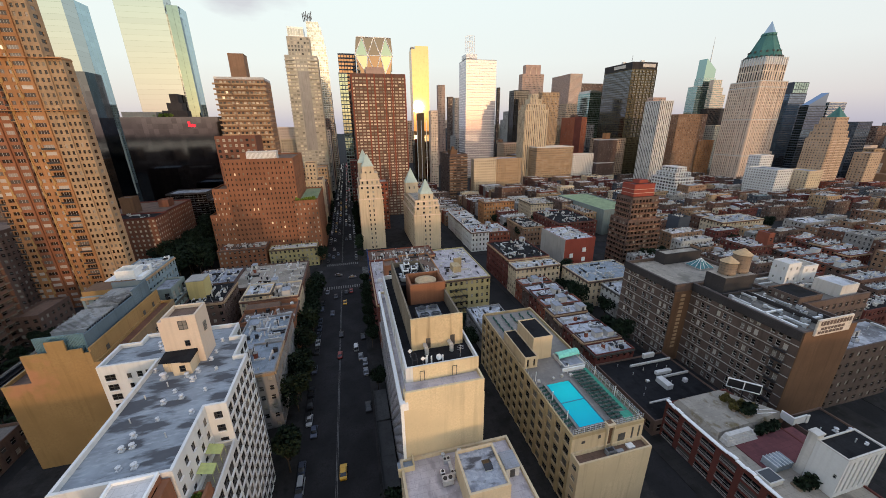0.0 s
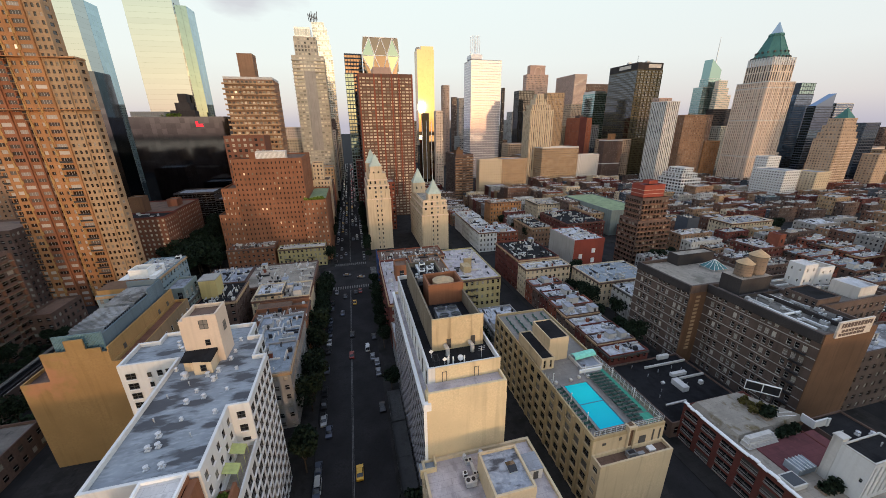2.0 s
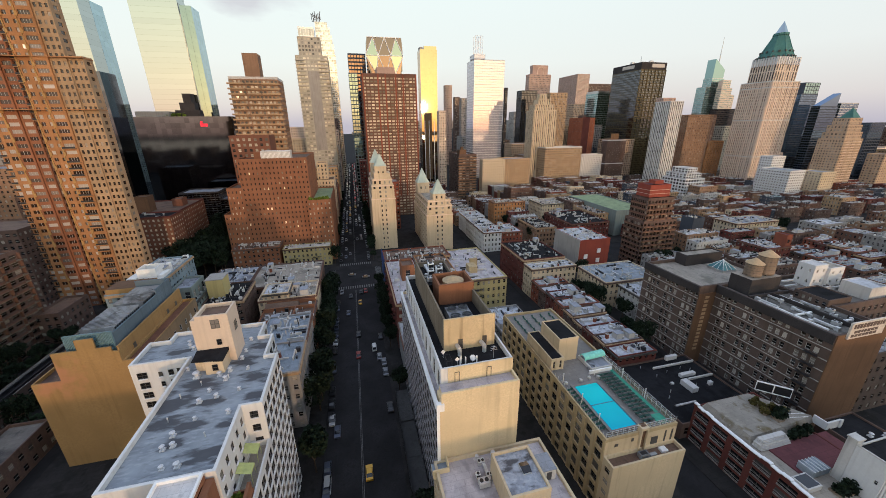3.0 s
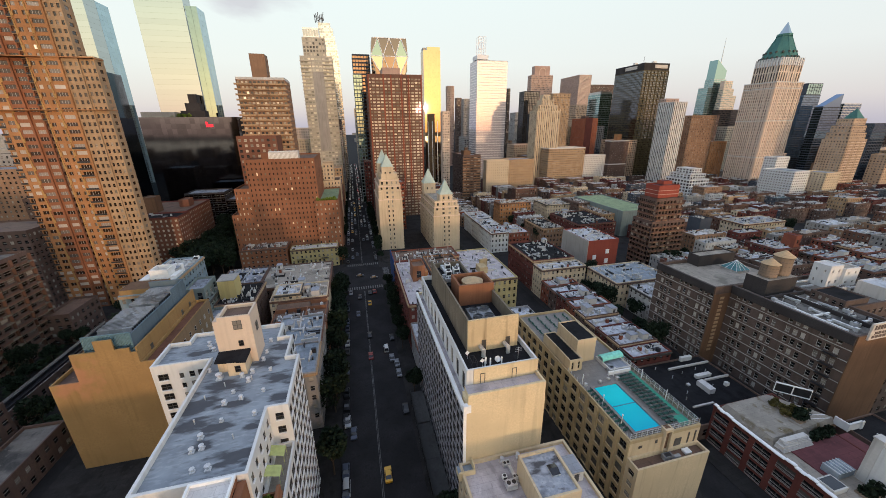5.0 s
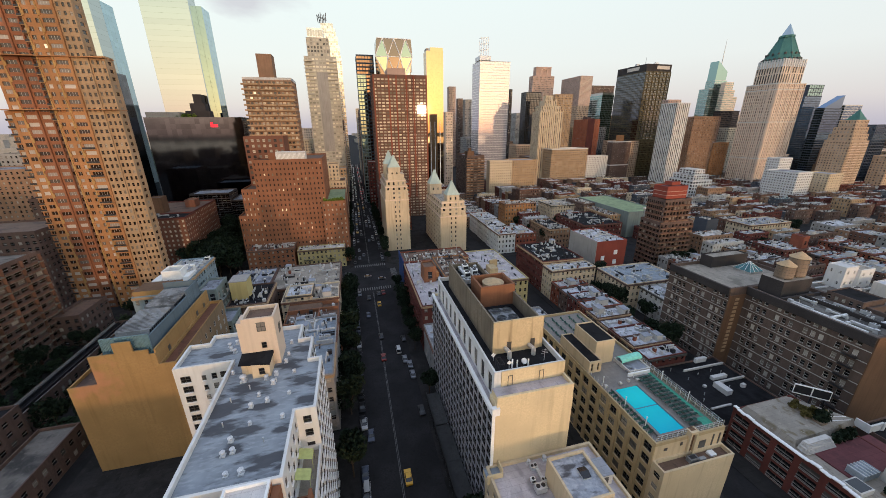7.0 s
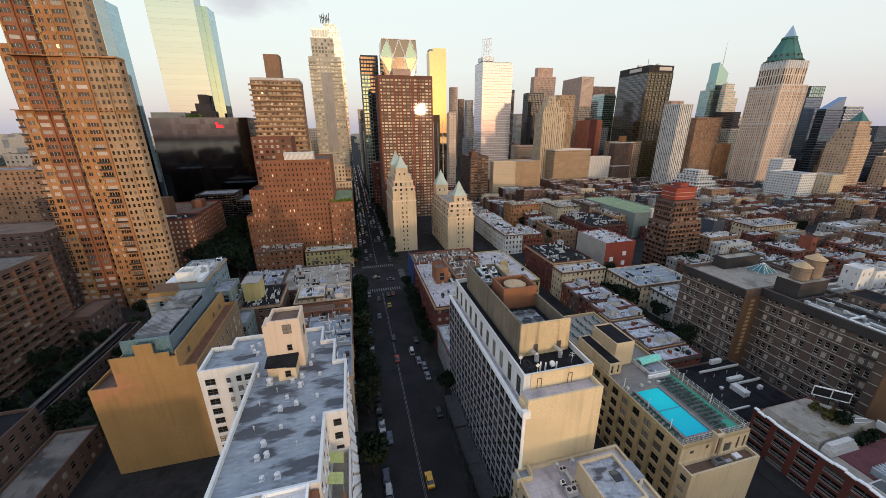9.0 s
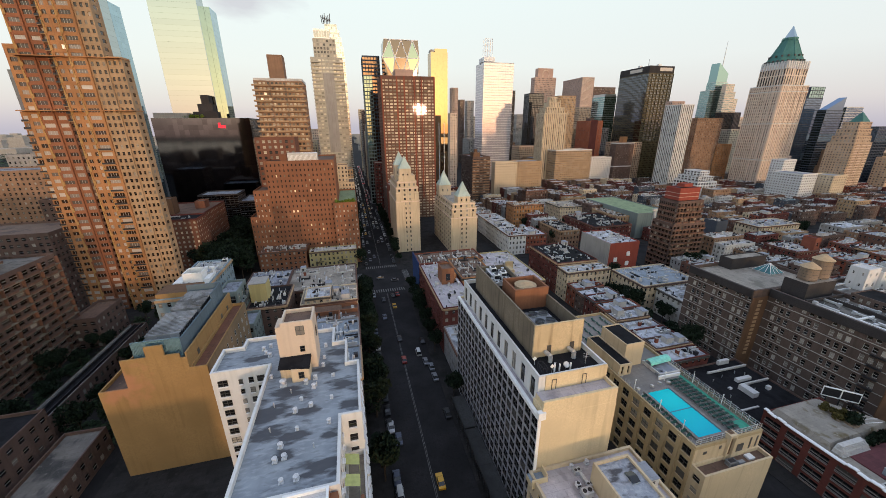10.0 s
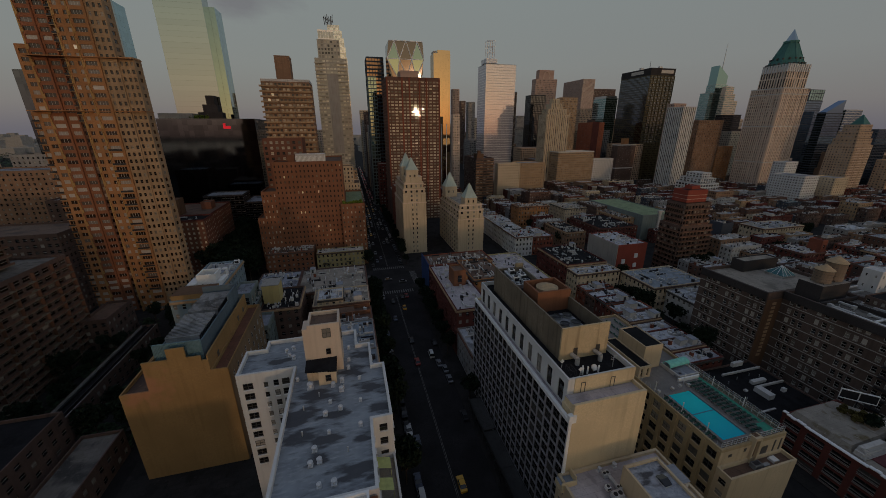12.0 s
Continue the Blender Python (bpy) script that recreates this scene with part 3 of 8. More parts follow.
def tier(thing, x0, x1, y0, y1, z0, z1, wall, roof, faces=None, parapet=0.9, thick=0.35, glass="glass", frame="window_frame",
         singles=False, cap=None, wall_label="", roof_label="", sill=None, rec=0.25, closed=True, pane="glass_one"):
    """One storey-stack of a building under its thing: walls with openings, panes, roof sheet and parapet."""
    faces = faces or {}
    W, G = Shape(), Shape()
    ones = [] if singles else None
    for side, u0, u1, plane in (("w", x0, x1, y0), ("e", x0, x1, y1), ("n", y0, y1, x0), ("s", y0, y1, x1)):
        facade(W, G, side, u0, u1, plane, z0, z1, singles=ones, rec=rec, **faces.get(side, {}))
    W.make("wall", wall, thing, wall_label)
    if closed:
        R = Shape()
        R.face([(x0 + thick, y0 + thick, z1), (x1 - thick, y0 + thick, z1), (x1 - thick, y1 - thick, z1), (x0 + thick, y1 - thick, z1)])
        R.make("roof", roof, thing, roof_label)
        P = Shape()
        t, top = thick, z1 + max(parapet, 0.05)
        P.box(x0, y0, z1, x1, y0 + t, top)
        P.box(x0, y1 - t, z1, x1, y1, top)
        P.box(x0, y0 + t, z1, x0 + t, y1 - t, top)
        P.box(x1 - t, y0 + t, z1, x1, y1 - t, top)
        P.make("parapet", cap or wall, thing)
    if G.f:
        G.make("window_panes", (glass, frame), thing, kind="stuff")
    if ones:
        base = spot(thing)
        for side, u, z, plane, d, w, h in ones:
            ob = new("window", window_mesh(side, w, h, frame, pane, sill or ""))
            ob.parent = thing
            ob.location = Vector(on_face(side, plane)(u, z, d)) - base


def grid(cols, rows, ww=0.5, wh=0.55, **k):
    return dict(cols=cols, rows=rows, ww=ww, wh=wh, **k)


def simple(name, label, category, x0, x1, y0, y1, h, wall, roof="roof_grey", bay=3.2, storey=3.2, ww=0.5, wh=0.55, faces="wn", z0=0.0, group="", **k):
    """A whole building with an even window grid on the named sides."""
    th = root(name, label, category, (x0 + x1) / 2, (y0 + y1) / 2, 0.0, group)
    rows = max(1, round((h - z0) / storey))
    opts = {kk: k.pop(kk) for kk in ("low", "bars", "edge", "foot", "head", "skip", "alt", "mull") if kk in k}
    spec = {}
    for s in faces:
        span = (x1 - x0) if s in "we" else (y1 - y0)
        spec[s] = grid(max(1, round(span / bay)), rows, ww, wh, **opts)
    tier(th, x0, x1, y0, y1, z0, h, wall, roof, spec, **k)
    return th


def inset(poly, t):
    out = []
    for i, (x, y) in enumerate(poly):
        (ax, ay), (bx, by) = poly[i - 1], poly[(i + 1) % len(poly)]
        d1, d2 = Vector((x - ax, y - ay)).normalized(), Vector((bx - x, by - y)).normalized()
        out.append((x + t * (-d1.y - d2.y), y + t * (d1.x + d2.x)))
    return out


def poly_tier(thing, poly, z0, z1, wall, roof, specs=None, parapet=0.9, thick=0.35, cap=None, singles=False, glass="glass",
              frame="window_frame", sill="", rec=0.25, roof_label="", wall_label=""):
    """The same as tier() for any right-angled plan, its corners in order against the clock."""
    specs = specs or {}
    W, G = Shape(), Shape()
    ones = [] if singles else None
    for i, (x, y) in enumerate(poly):
        bx, by = poly[(i + 1) % len(poly)]
        if abs(by - y) < 1e-6:
            side, u0, u1, plane = ("w" if bx > x else "e"), min(x, bx), max(x, bx), y
        else:
            side, u0, u1, plane = ("s" if by > y else "n"), min(y, by), max(y, by), x
        facade(W, G, side, u0, u1, plane, z0, z1, singles=ones, rec=rec, **specs.get(i, {}))
    W.make("wall", wall, thing, wall_label)
    inner = inset(poly, thick)
    R = Shape()
    R.face([(x, y, z1) for x, y in inner])
    R.make("roof", roof, thing, roof_label)
    P, n, top = Shape(), len(poly), z1 + parapet
    for i in range(n):
        j = (i + 1) % n
        (ax, ay), (bx, by), (cx, cy), (dx, dy) = poly[i], poly[j], inner[j], inner[i]
        P.face([(ax, ay, z1), (bx, by, z1), (bx, by, top), (ax, ay, top)])
        P.face([(ax, ay, top), (bx, by, top), (cx, cy, top), (dx, dy, top)])
        P.face([(cx, cy, z1), (dx, dy, z1), (dx, dy, top), (cx, cy, top)])
    P.make("parapet", cap or wall, thing)
    if G.f:
        G.make("window_panes", (glass, frame), thing, kind="stuff")
    if ones:
        base = spot(thing)
        for side, u, z, plane, d, w, h in ones:
            ob = new("window", window_mesh(side, w, h, frame, "glass_one", sill))
            ob.parent = thing
            ob.location = Vector(on_face(side, plane)(u, z, d)) - base


# ---- small parts that many roofs share ----
KIT = {}


def kit(name):
    if name in KIT:
        return KIT[name]
    s = Shape()
    if name == "roof_vent":
        s.box(-0.45, -0.45, 0, 0.45, 0.45, 0.25)
        s.tube(0, 0, 0.25, 0.75, 0.24, n=10)
        s.tube(0, 0, 0.75, 0.85, 0.24, 0.5, n=12, cap=False)
        s.tube(0, 0, 0.85, 1.0, 0.5, 0.48, n=12, cap=False)
        s.tube(0, 0, 1.0, 1.15, 0.48, 0.1, n=12)
        mats = ("vent_metal",)
    elif name == "vent_pipe":
        s.tube(0, 0, 0, 0.9, 0.1, n=7)
        s.tube(0, 0, 0.9, 1.0, 0.16, 0.14, n=7)
        mats = ("galvanised",)
    elif name == "ac_unit":
        s.box(-1.0, -0.7, 0.15, 1.0, 0.7, 1.3)
        s.box(-0.95, -0.65, 0, -0.8, 0.65, 0.15, 1)
        s.box(0.8, -0.65, 0, 0.95, 0.65, 0.15, 1)
        for x in (-0.5, 0.5):
            s.tube(x, 0, 1.3, 1.42, 0.4, 0.38, n=10, m=1)
        mats = ("galvanised", "dark_metal")
    elif name == "white_unit":
        s.box(-0.8, -0.8, 0.1, 0.8, 0.8, 1.7)
        s.box(-0.7, -0.85, 0.5, 0.7, -0.8, 1.4, 1)
        s.tube(0, 0, 1.7, 1.9, 0.6, 0.55, n=12, m=1)
        mats = ("white_paint", "dark_metal")
    elif name == "chimney":
        s.box(-0.4, -0.5, 0, 0.4, 0.5, 1.7)
        s.box(-0.48, -0.58, 1.7, 0.48, 0.58, 1.85, 1)
        s.tube(0, 0, 1.85, 2.2, 0.14, n=6, m=1)
        mats = ("red_brick", "concrete")
    elif name == "bulkhead":
        s.box(-1.4, -1.8, 0, 1.4, 1.8, 2.4, 0, 1)
        s.box(-1.48, -1.88, 2.4, 1.48, 1.88, 2.52, 1)
        s.box(-0.5, -1.84, 0.1, 0.5, -1.8, 2.0, 2)
        mats = ("dirty_white", "roof_grey", "frame_dark")
    elif name == "bulkhead_brick":
        s.box(-1.5, -2.0, 0, 1.5, 2.0, 2.6, 0, 1)
        s.box(-1.58, -2.08, 2.6, 1.58, 2.08, 2.72, 1)
        s.box(-0.5, -2.04, 0.1, 0.5, -2.0, 2.1, 2)
        mats = ("buff_brick", "roof_black", "frame_dark")
    elif name == "skylight":
        s.box(-0.8, -1.1, 0, 0.8, 1.1, 0.3)
        s.face([(-0.8, -1.1, 0.3), (0.8, -1.1, 0.3), (0.8, 0, 0.75), (-0.8, 0, 0.75)], 1)
        s.face([(0.8, 1.1, 0.3), (-0.8, 1.1, 0.3), (-0.8, 0, 0.75), (0.8, 0, 0.75)], 1)
        s.face([(0.8, -1.1, 0.3), (0.8, 1.1, 0.3), (0.8, 0, 0.75)], 1)
        s.face([(-0.8, 1.1, 0.3), (-0.8, -1.1, 0.3), (-0.8, 0, 0.75)], 1)
        mats = ("galvanised", "glass_one")
    elif name == "duct":
        s.box(-0.35, -2.5, 0.3, 0.35, 2.5, 0.9)
        s.box(-0.35, -2.9, 0, 0.35, -2.3, 0.9)
        s.box(-0.45, 1.9, 0, 0.45, 2.9, 1.1)
        mats = ("galvanised",)
    KIT[name] = s.mesh(name, mats)
    return KIT[name]


def put(name, thing, x, y, z, turn=0.0, size=1.0):
    ob = new(name, kit(name))
    ob.parent = thing
    ob.matrix_basis = Matrix.LocRotScale(Vector((x, y, z)) - spot(thing), Euler((0, 0, radians(turn))), (size, size, size))
    return ob


def dress(thing, x0, x1, y0, y1, z, rng, n, names=("roof_vent", "vent_pipe", "vent_pipe", "ac_unit", "chimney", "bulkhead", "skylight", "duct")):
    """Scatters the usual rooftop fittings, keeping them apart."""
    got = []
    for _ in range(n * 6):
        if len(got) >= n:
            break
        x, y = rng.uniform(x0 + 1.8, x1 - 1.8), rng.uniform(y0 + 1.8, y1 - 1.8)
        if x1 - x0 < 4.5 or y1 - y0 < 4.5:
            break
        if all((x - a) ** 2 + (y - b) ** 2 > 9 for a, b in got):
            got.append((x, y))
            put(rng.choice(names), thing, x, y, z, rng.choice((0, 90, 180)), rng.uniform(0.8, 1.15))


def water_tank(x, y, z, r=1.9, h=3.4, legs=3.0, label="round wooden rooftop water tank with a conical cap"):
    th = root("water_tank", label, "water tank", x, y, z, "rooftop water tanks")
    s = Shape()
    s.tube(x, y, z + legs, z + legs + h, r, r * 0.97, 18)
    s.make("barrel", "tank_wood", th)
    for k in range(5):
        zz = z + legs + 0.3 + k * (h - 0.6) / 4
        s = Shape()
        s.tube(x, y, zz, zz + 0.05, r * 1.008, n=18)
        s.make("hoop", "dark_metal", th)
    c = Shape()
    c.tube(x, y, z + legs + h, z + legs + h + r * 0.75, r * 1.08, 0.05, 18)
    c.make("cap", "tank_cone", th)
    for dx in (-0.7, 0.7):
        for dy in (-0.7, 0.7):
            g = Shape()
            g.box(x + dx * r - 0.1, y + dy * r - 0.1, z, x + dx * r + 0.1, y + dy * r + 0.1, z + legs)
            g.make("leg", "dark_metal", th)
    return th


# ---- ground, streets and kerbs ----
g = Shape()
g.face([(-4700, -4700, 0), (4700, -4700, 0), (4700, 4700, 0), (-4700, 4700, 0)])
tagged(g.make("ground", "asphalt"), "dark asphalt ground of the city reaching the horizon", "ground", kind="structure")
STREETS = [(-254, 5), (-175, 9), (-96, 4.7), (-10, 10.3)] + [(69.5 + 79 * i, 4.7) for i in range(14)]
AVENUES = [(-359, 9), (-85, 9), (206, 10), (480, 9), (754, 9), (1028, 9)]
n = 0
for (xa, ha), (xb, hb) in zip(STREETS, STREETS[1:]):
    for (ya, va), (yb, vb) in zip(AVENUES, AVENUES[1:]):
        s = Shape()
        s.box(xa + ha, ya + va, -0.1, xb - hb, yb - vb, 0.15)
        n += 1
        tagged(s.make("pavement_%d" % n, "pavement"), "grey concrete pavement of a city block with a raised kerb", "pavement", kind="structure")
road = Shape()
for x in (-10.45, -10.1):
    road.box(x, -60, 0.004, x + 0.14, 184, 0.012)
    road.box(x, 228, 0.004, x + 0.14, 466, 0.012)
tagged(road.make("lane_lines", "marking"), "worn pale lane lines on the dark road", "road marking", kind="structure")
cross = Shape()
for x in np.arange(-19.5, -0.5, 1.25):
    cross.box(x, 186.5, 0.004, x + 0.6, 190.0, 0.012)
    cross.box(x, 222.5, 0.004, x + 0.6, 226.0, 0.012)
for y in np.arange(197, 216, 1.25):
    cross.box(-25.5, y, 0.004, -22.0, y + 0.6, 0.012)
    cross.box(2.0, y, 0.004, 5.5, y + 0.6, 0.012)
tagged(cross.make("crosswalk", "marking"), "worn white zebra crossing bars on the asphalt", "crosswalk", kind="structure")

# ---- white apartment house with the stained grey roof ----
wl = root("apartment_house", "white apartment house with a stained grey flat roof", "building", -38, 66)
poly = [(-44.2, 46.9), (-29.0, 46.9), (-29.0, 60.0), (-25.5, 60.0), (-25.5, 75.5), (-28.0, 75.5), (-28.0, 84.0), (-31.0, 84.0), (-31.0, 90.5),
        (-51.3, 90.5), (-51.3, 87.2), (-55.4, 87.2), (-55.4, 78.3), (-44.2, 78.3)]
poly_tier(wl, poly, 0, 36.6, "white_render", "roof_ponded",
          {1: grid(5, 12, 0.42, 0.5), 2: grid(1, 12, 0.4, 0.5), 3: grid(6, 12, 0.72, 0.66), 5: grid(3, 12, 0.7, 0.66), 7: grid(2, 12, 0.7, 0.66),
           13: grid(7, 12, 0.3, 0.42)}, 0.9, 0.5, "white_render", singles=True, frame="frame_dark", sill="white_paint", rec=0.12,
          roof_label="grey roof sheet with dark ponding stains")
tier(wl, -28.95, -25.5, 26.0, 59.95, 0, 28.0, "white_render", "roof_tan", {"s": grid(12, 9, 0.72, 0.66)}, 1.0, singles=True, frame="frame_dark", sill="white_paint", rec=0.08, pane="glass_dim")
t2 = Shape()
t2.box(-40.2, 76.3, 36.6, -34.0, 82.3, 47.2, 0, 1)
t2.box(-41.3, 76.7, 36.6, -40.2, 80.6, 47.0, 0)
for a in ((-40.2, 76.3, -34.0, 76.7), (-40.2, 81.9, -34.0, 82.3), (-40.2, 76.7, -39.8, 81.9), (-34.4, 76.7, -34.0, 81.9)):
    t2.box(a[0], a[1], 47.2, a[2], a[3], 48.0)
t2.make("lift_tower", ("peach_render", "roof_brown"), wl, "cream rendered lift tower")
for x, z0, w, h in ((-36.6, 44.9, 1.7, 2.1), (-36.6, 40.9, 1.0, 1.4)):
    o = new("window", window_mesh("w", w, h, "frame_dark", "glass_one", ""))
    o.parent, o.location = wl, Vector((x, 76.26, z0)) - spot(wl)
o = new("window", window_mesh("s", 1.6, 2.2, "frame_dark", "glass_one", ""))
o.parent, o.location = wl, Vector((-33.96, 79.4, 42.6)) - spot(wl)
s = Shape()
s.box(-38.7, 72.2, 36.6, -35.3, 76.25, 39.6, 0)
s.box(-41.0, 73.9, 36.6, -38.7, 76.25, 39.6, 0)
s.face([(-41.2, 72.9, 39.62), (-35.1, 71.9, 39.62), (-35.1, 76.25, 40.15), (-41.2, 76.25, 40.15)], 1)
s.face([(-41.2, 72.9, 39.5), (-35.1, 71.9, 39.5), (-35.1, 71.9, 39.62), (-41.2, 72.9, 39.62)], 1)
s.face([(-41.2, 72.9, 39.5), (-41.2, 76.25, 39.5), (-35.1, 76.25, 39.5), (-35.1, 71.9, 39.5)], 1)
s.face([(-35.1, 71.9, 39.5), (-35.1, 76.25, 39.5), (-35.1, 76.25, 40.15), (-35.1, 71.9, 39.62)], 1)
s.face([(-41.2, 76.25, 39.5), (-41.2, 72.9, 39.5), (-41.2, 72.9, 39.62), (-41.2, 76.25, 40.15)], 1)
s.make("stair_bulkhead", ("limestone", "roof_black"), wl, "cream stair bulkhead with a black roof")
o = new("window", window_mesh("w", 1.1, 1.5, "frame_dark", "glass_one", ""))
o.parent, o.location = wl, Vector((-36.8, 72.16, 37.4)) - spot(wl)
# the wing's end has a wide, a narrow and two middling windows on each floor
for x, w, h in ((-53.4, 1.9, 1.5), (-50.0, 0.8, 1.2), (-48.0, 1.0, 1.4), (-46.1, 1.5, 1.5)):
    pane = window_mesh("w", w, h, "frame_dark", "glass_blind_one", "white_paint")
    for k in range(9):
        o = new("window", pane)
        o.parent, o.location = wl, Vector((x, 78.26, 33.9 - k * 2.52)) - spot(wl)
for x, y in ((-37.3, 49.9), (-35.2, 49.8), (-37.5, 54.1), (-38.8, 53.8), (-38.4, 56.4), (-36.3, 59.5), (-31.1, 59.8), (-37.1, 63.8), (-34.5, 64.6),
             (-36.4, 66.7), (-30.9, 65.8), (-34.4, 69.6), (-36.0, 71.3), (-34.3, 72.3), (-43.1, 74.9), (-33.0, 76.2), (-32.9, 79.0), (-32.9, 83.6), (-46.6, 85.7),
             (-44.8, 82.8), (-45.3, 86.6), (-45.8, 84.0), (-30.9, 72.2)):
    put("roof_vent", wl, x, y, 36.6, 0, 0.62 + 0.3 * math.sin(x * 7 + y) ** 2)
put("roof_vent", wl, -40.3, 71.8, 36.6, 0, 1.3)
for x, y in ((-40.6, 60.0), (-33.2, 55.0), (-33.9, 70.0), (-38.5, 69.0), (-30.6, 72.0), (-41.0, 66.0)):
    put("vent_pipe", wl, x, y, 36.6)

for y in (51.6, 55.6):
    s = Shape()
    s.face([(-28.9, y, 31.0), (-28.9, y + 2.2, 31.0), (-26.6, y + 2.2, 30.3), (-26.6, y, 30.3)])
    s.face([(-26.6, y, 30.3), (-26.6, y + 2.2, 30.3), (-26.6, y + 2.2, 30.0), (-26.6, y, 30.0)])
    for u in (y + 0.05, y + 2.15):
        s.rod((-26.65, u, 28.0), (-26.65, u, 30.0), 0.04, 5)
    s.make("awning", "pale_awning", wl, "pale green terrace awning")

# the brick neighbour in front of it, with planted terraces
nb = root("brick_house", "red brick house with a white roof beside a planted terrace", "building", -34, 36)
tier(nb, -36.4, -30.4, 26.0, 46.6, 0, 37.6, "brick_orange_red", "roof_white", {"s": grid(5, 11)}, 0.5, cap="white_paint")
s = Shape()
s.box(-30.38, 38.0, 28.0, -29.3, 46.6, 36.6)
s.box(-26.5, 38.0, 28.0, -26.0, 49.4, 31.2)
s.box(-28.9, 49.5, 28.0, -26.0, 49.8, 29.4)
s.make("terrace_wall", "brick_orange_red", nb)

# ---- ochre building with the blank wall ----
oc = root("ochre_building", "ochre rendered building with a blank stepped end wall", "building", -74, 106)
tier(oc, -85.7, -79.6, 93.5, 128, 0, 25.6, "ochre_wall", "roof_brown", {"n": grid(10, 8, 0.4, 0.45)}, 0.9)
tier(oc, -79.6, -66.0, 93.5, 128, 0, 31.5, "ochre_wall", "roof_brown", {}, 0.9)
tier(oc, -66.0, -62.2, 93.5, 128, 0, 29.0, "ochre_wall", "roof_rust", {}, 0.9)
s = Shape()
facade(s, s, "s", 93.52, 128, -62.05, 0.2, 29.9)
s.make("side_facing", "tan_side", oc, "tan rendered side wall")
for k in range(6):
    for i in range(9):
        o = new("window", window_mesh("s", 1.1, 1.7, "window_frame", "glass_blind_one", ""))
        o.parent, o.location = oc, Vector((-62.04, 96 + i * 3.7, 9.5 + k * 3.2)) - spot(oc)
for y in (99.0, 117.5, 123.0):
    s = Shape()
    s.box(-65.99, y, 29.1, -65.93, y + 1.2, 31.4)
    s.make("door", "frame_dark", oc)
s = Shape()
s.box(-79.6, 93.5, 32.4, -67.4, 93.9, 34.2)
s.box(-67.4, 93.5, 32.4, -66.0, 93.9, 32.9)
s.box(-74.2, 93.5, 34.2, -70.4, 93.9, 37.0)
s.box(-66.4, 93.9, 32.4, -66.0, 128, 34.0)
s.make("stepped_parapet", "ochre_wall", oc)
s = Shape()
s.box(-77.5, 95.5, 31.5, -67.5, 95.8, 37.4)
s.box(-77.2, 95.8, 31.52, -67.8, 126.7, 34.6, 1)
for i in range(34):
    x = -77.6 + i * 0.3
    s.box(x, 95.38, 32.0, x + 0.1, 95.5, 37.5)
s.make("louvre_enclosure", ("teal_louvre", "dark_metal"), oc, "teal ribbed metal plant enclosure")
s = Shape()
s.box(-67.8, 95.8, 31.5, -67.5, 127, 36.8)
s.box(-77.5, 95.8, 31.5, -77.2, 127, 35.2)
s.box(-77.2, 126.7, 31.5, -67.8, 127, 38.4)
s.box(-67.79, 118, 36.8, -67.51, 126.7, 38.4)
s.make("plant_screen", "plant_screen", oc, "slate blue plant screen")
for y0, n in ((99.5, 12), (113.5, 12)):
    s = Shape()
    s.box(-76.6, y0, 34.6, -69.2, y0 + n, 36.5)
    for k in range(n * 2):
        s.box(-76.7, y0 + k * 0.5, 36.5, -69.1 - 1.4 * (k % 4 == 1), y0 + k * 0.5 + 0.34, 36.65 + 0.1 * (k % 3))
    for k in range(n):
        s.box(-69.2, y0 + 0.2 + k, 34.8, -69.1, y0 + 0.8 + k, 36.3, 1)
    s.make("plant_unit", ("plant_grey", "dark_metal"), oc, "grey sheet-metal roof plant with ribbed top")
for i in range(9):
    put("ac_unit", oc, -66.9, 97.5 + i * 3.2, 31.5, 90, 0.5)

# ---- the white-gridded hotel with its blank cream end ----
ht = root("hotel", "hotel slab with white gridded front and blank cream end", "building", 14, 78)
tier(ht, 5.7, 22.2, 53.0, 104.0, 0, 34.2, "hotel_end", "roof_lilac",
     {"n": grid(19, 12, 0.84, 0.76)}, 0.6, 0.5, "white_paint", singles=True, frame="frame_dark", rec=0.05, pane="glass_dim")
# bands and piers; the shade on this front is in their grey colour
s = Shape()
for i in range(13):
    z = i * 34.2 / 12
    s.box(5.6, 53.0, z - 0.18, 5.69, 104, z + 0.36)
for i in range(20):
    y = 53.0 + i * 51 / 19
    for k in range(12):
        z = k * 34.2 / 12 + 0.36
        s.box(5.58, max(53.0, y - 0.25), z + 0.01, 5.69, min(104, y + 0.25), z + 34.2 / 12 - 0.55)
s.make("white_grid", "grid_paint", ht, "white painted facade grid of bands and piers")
s = Shape()
s.box(5.42, 52.7, 0.2, 6.0, 52.98, 34.3)
s.box(5.42, 52.7, 34.3, 6.9, 53.6, 35.9)
s.make("corner_strip", "white_paint", ht, "white painted corner strip")
s = Shape()
s.box(5.4, 53.62, 34.22, 6.1, 103.9, 35.0)
s.make("white_coping", "white_paint", ht)
tier(ht, 7.2, 22.1, 56.7, 103.0, 34.25, 39.4, "white_render", "roof_black", {"n": grid(11, 1, 0.45, 0.86)}, 1.2, 0.4, "white_paint", singles=True, frame="frame_dark")
s = Shape()
s.box(6.4, 53.02, 34.2, 22.1, 53.5, 38.0)
s.box(6.4, 53.5, 34.2, 6.8, 56.68, 36.0)
s.box(21.7, 53.5, 34.2, 22.1, 56.68, 38.0)
s.box(6.8, 53.5, 34.2, 21.7, 56.66, 37.2, 0, 1)
s.box(8.6, 56.5, 37.3, 22.1, 56.68, 40.7)
s.make("cream_parapet", ("hotel_end", "roof_lilac"), ht)
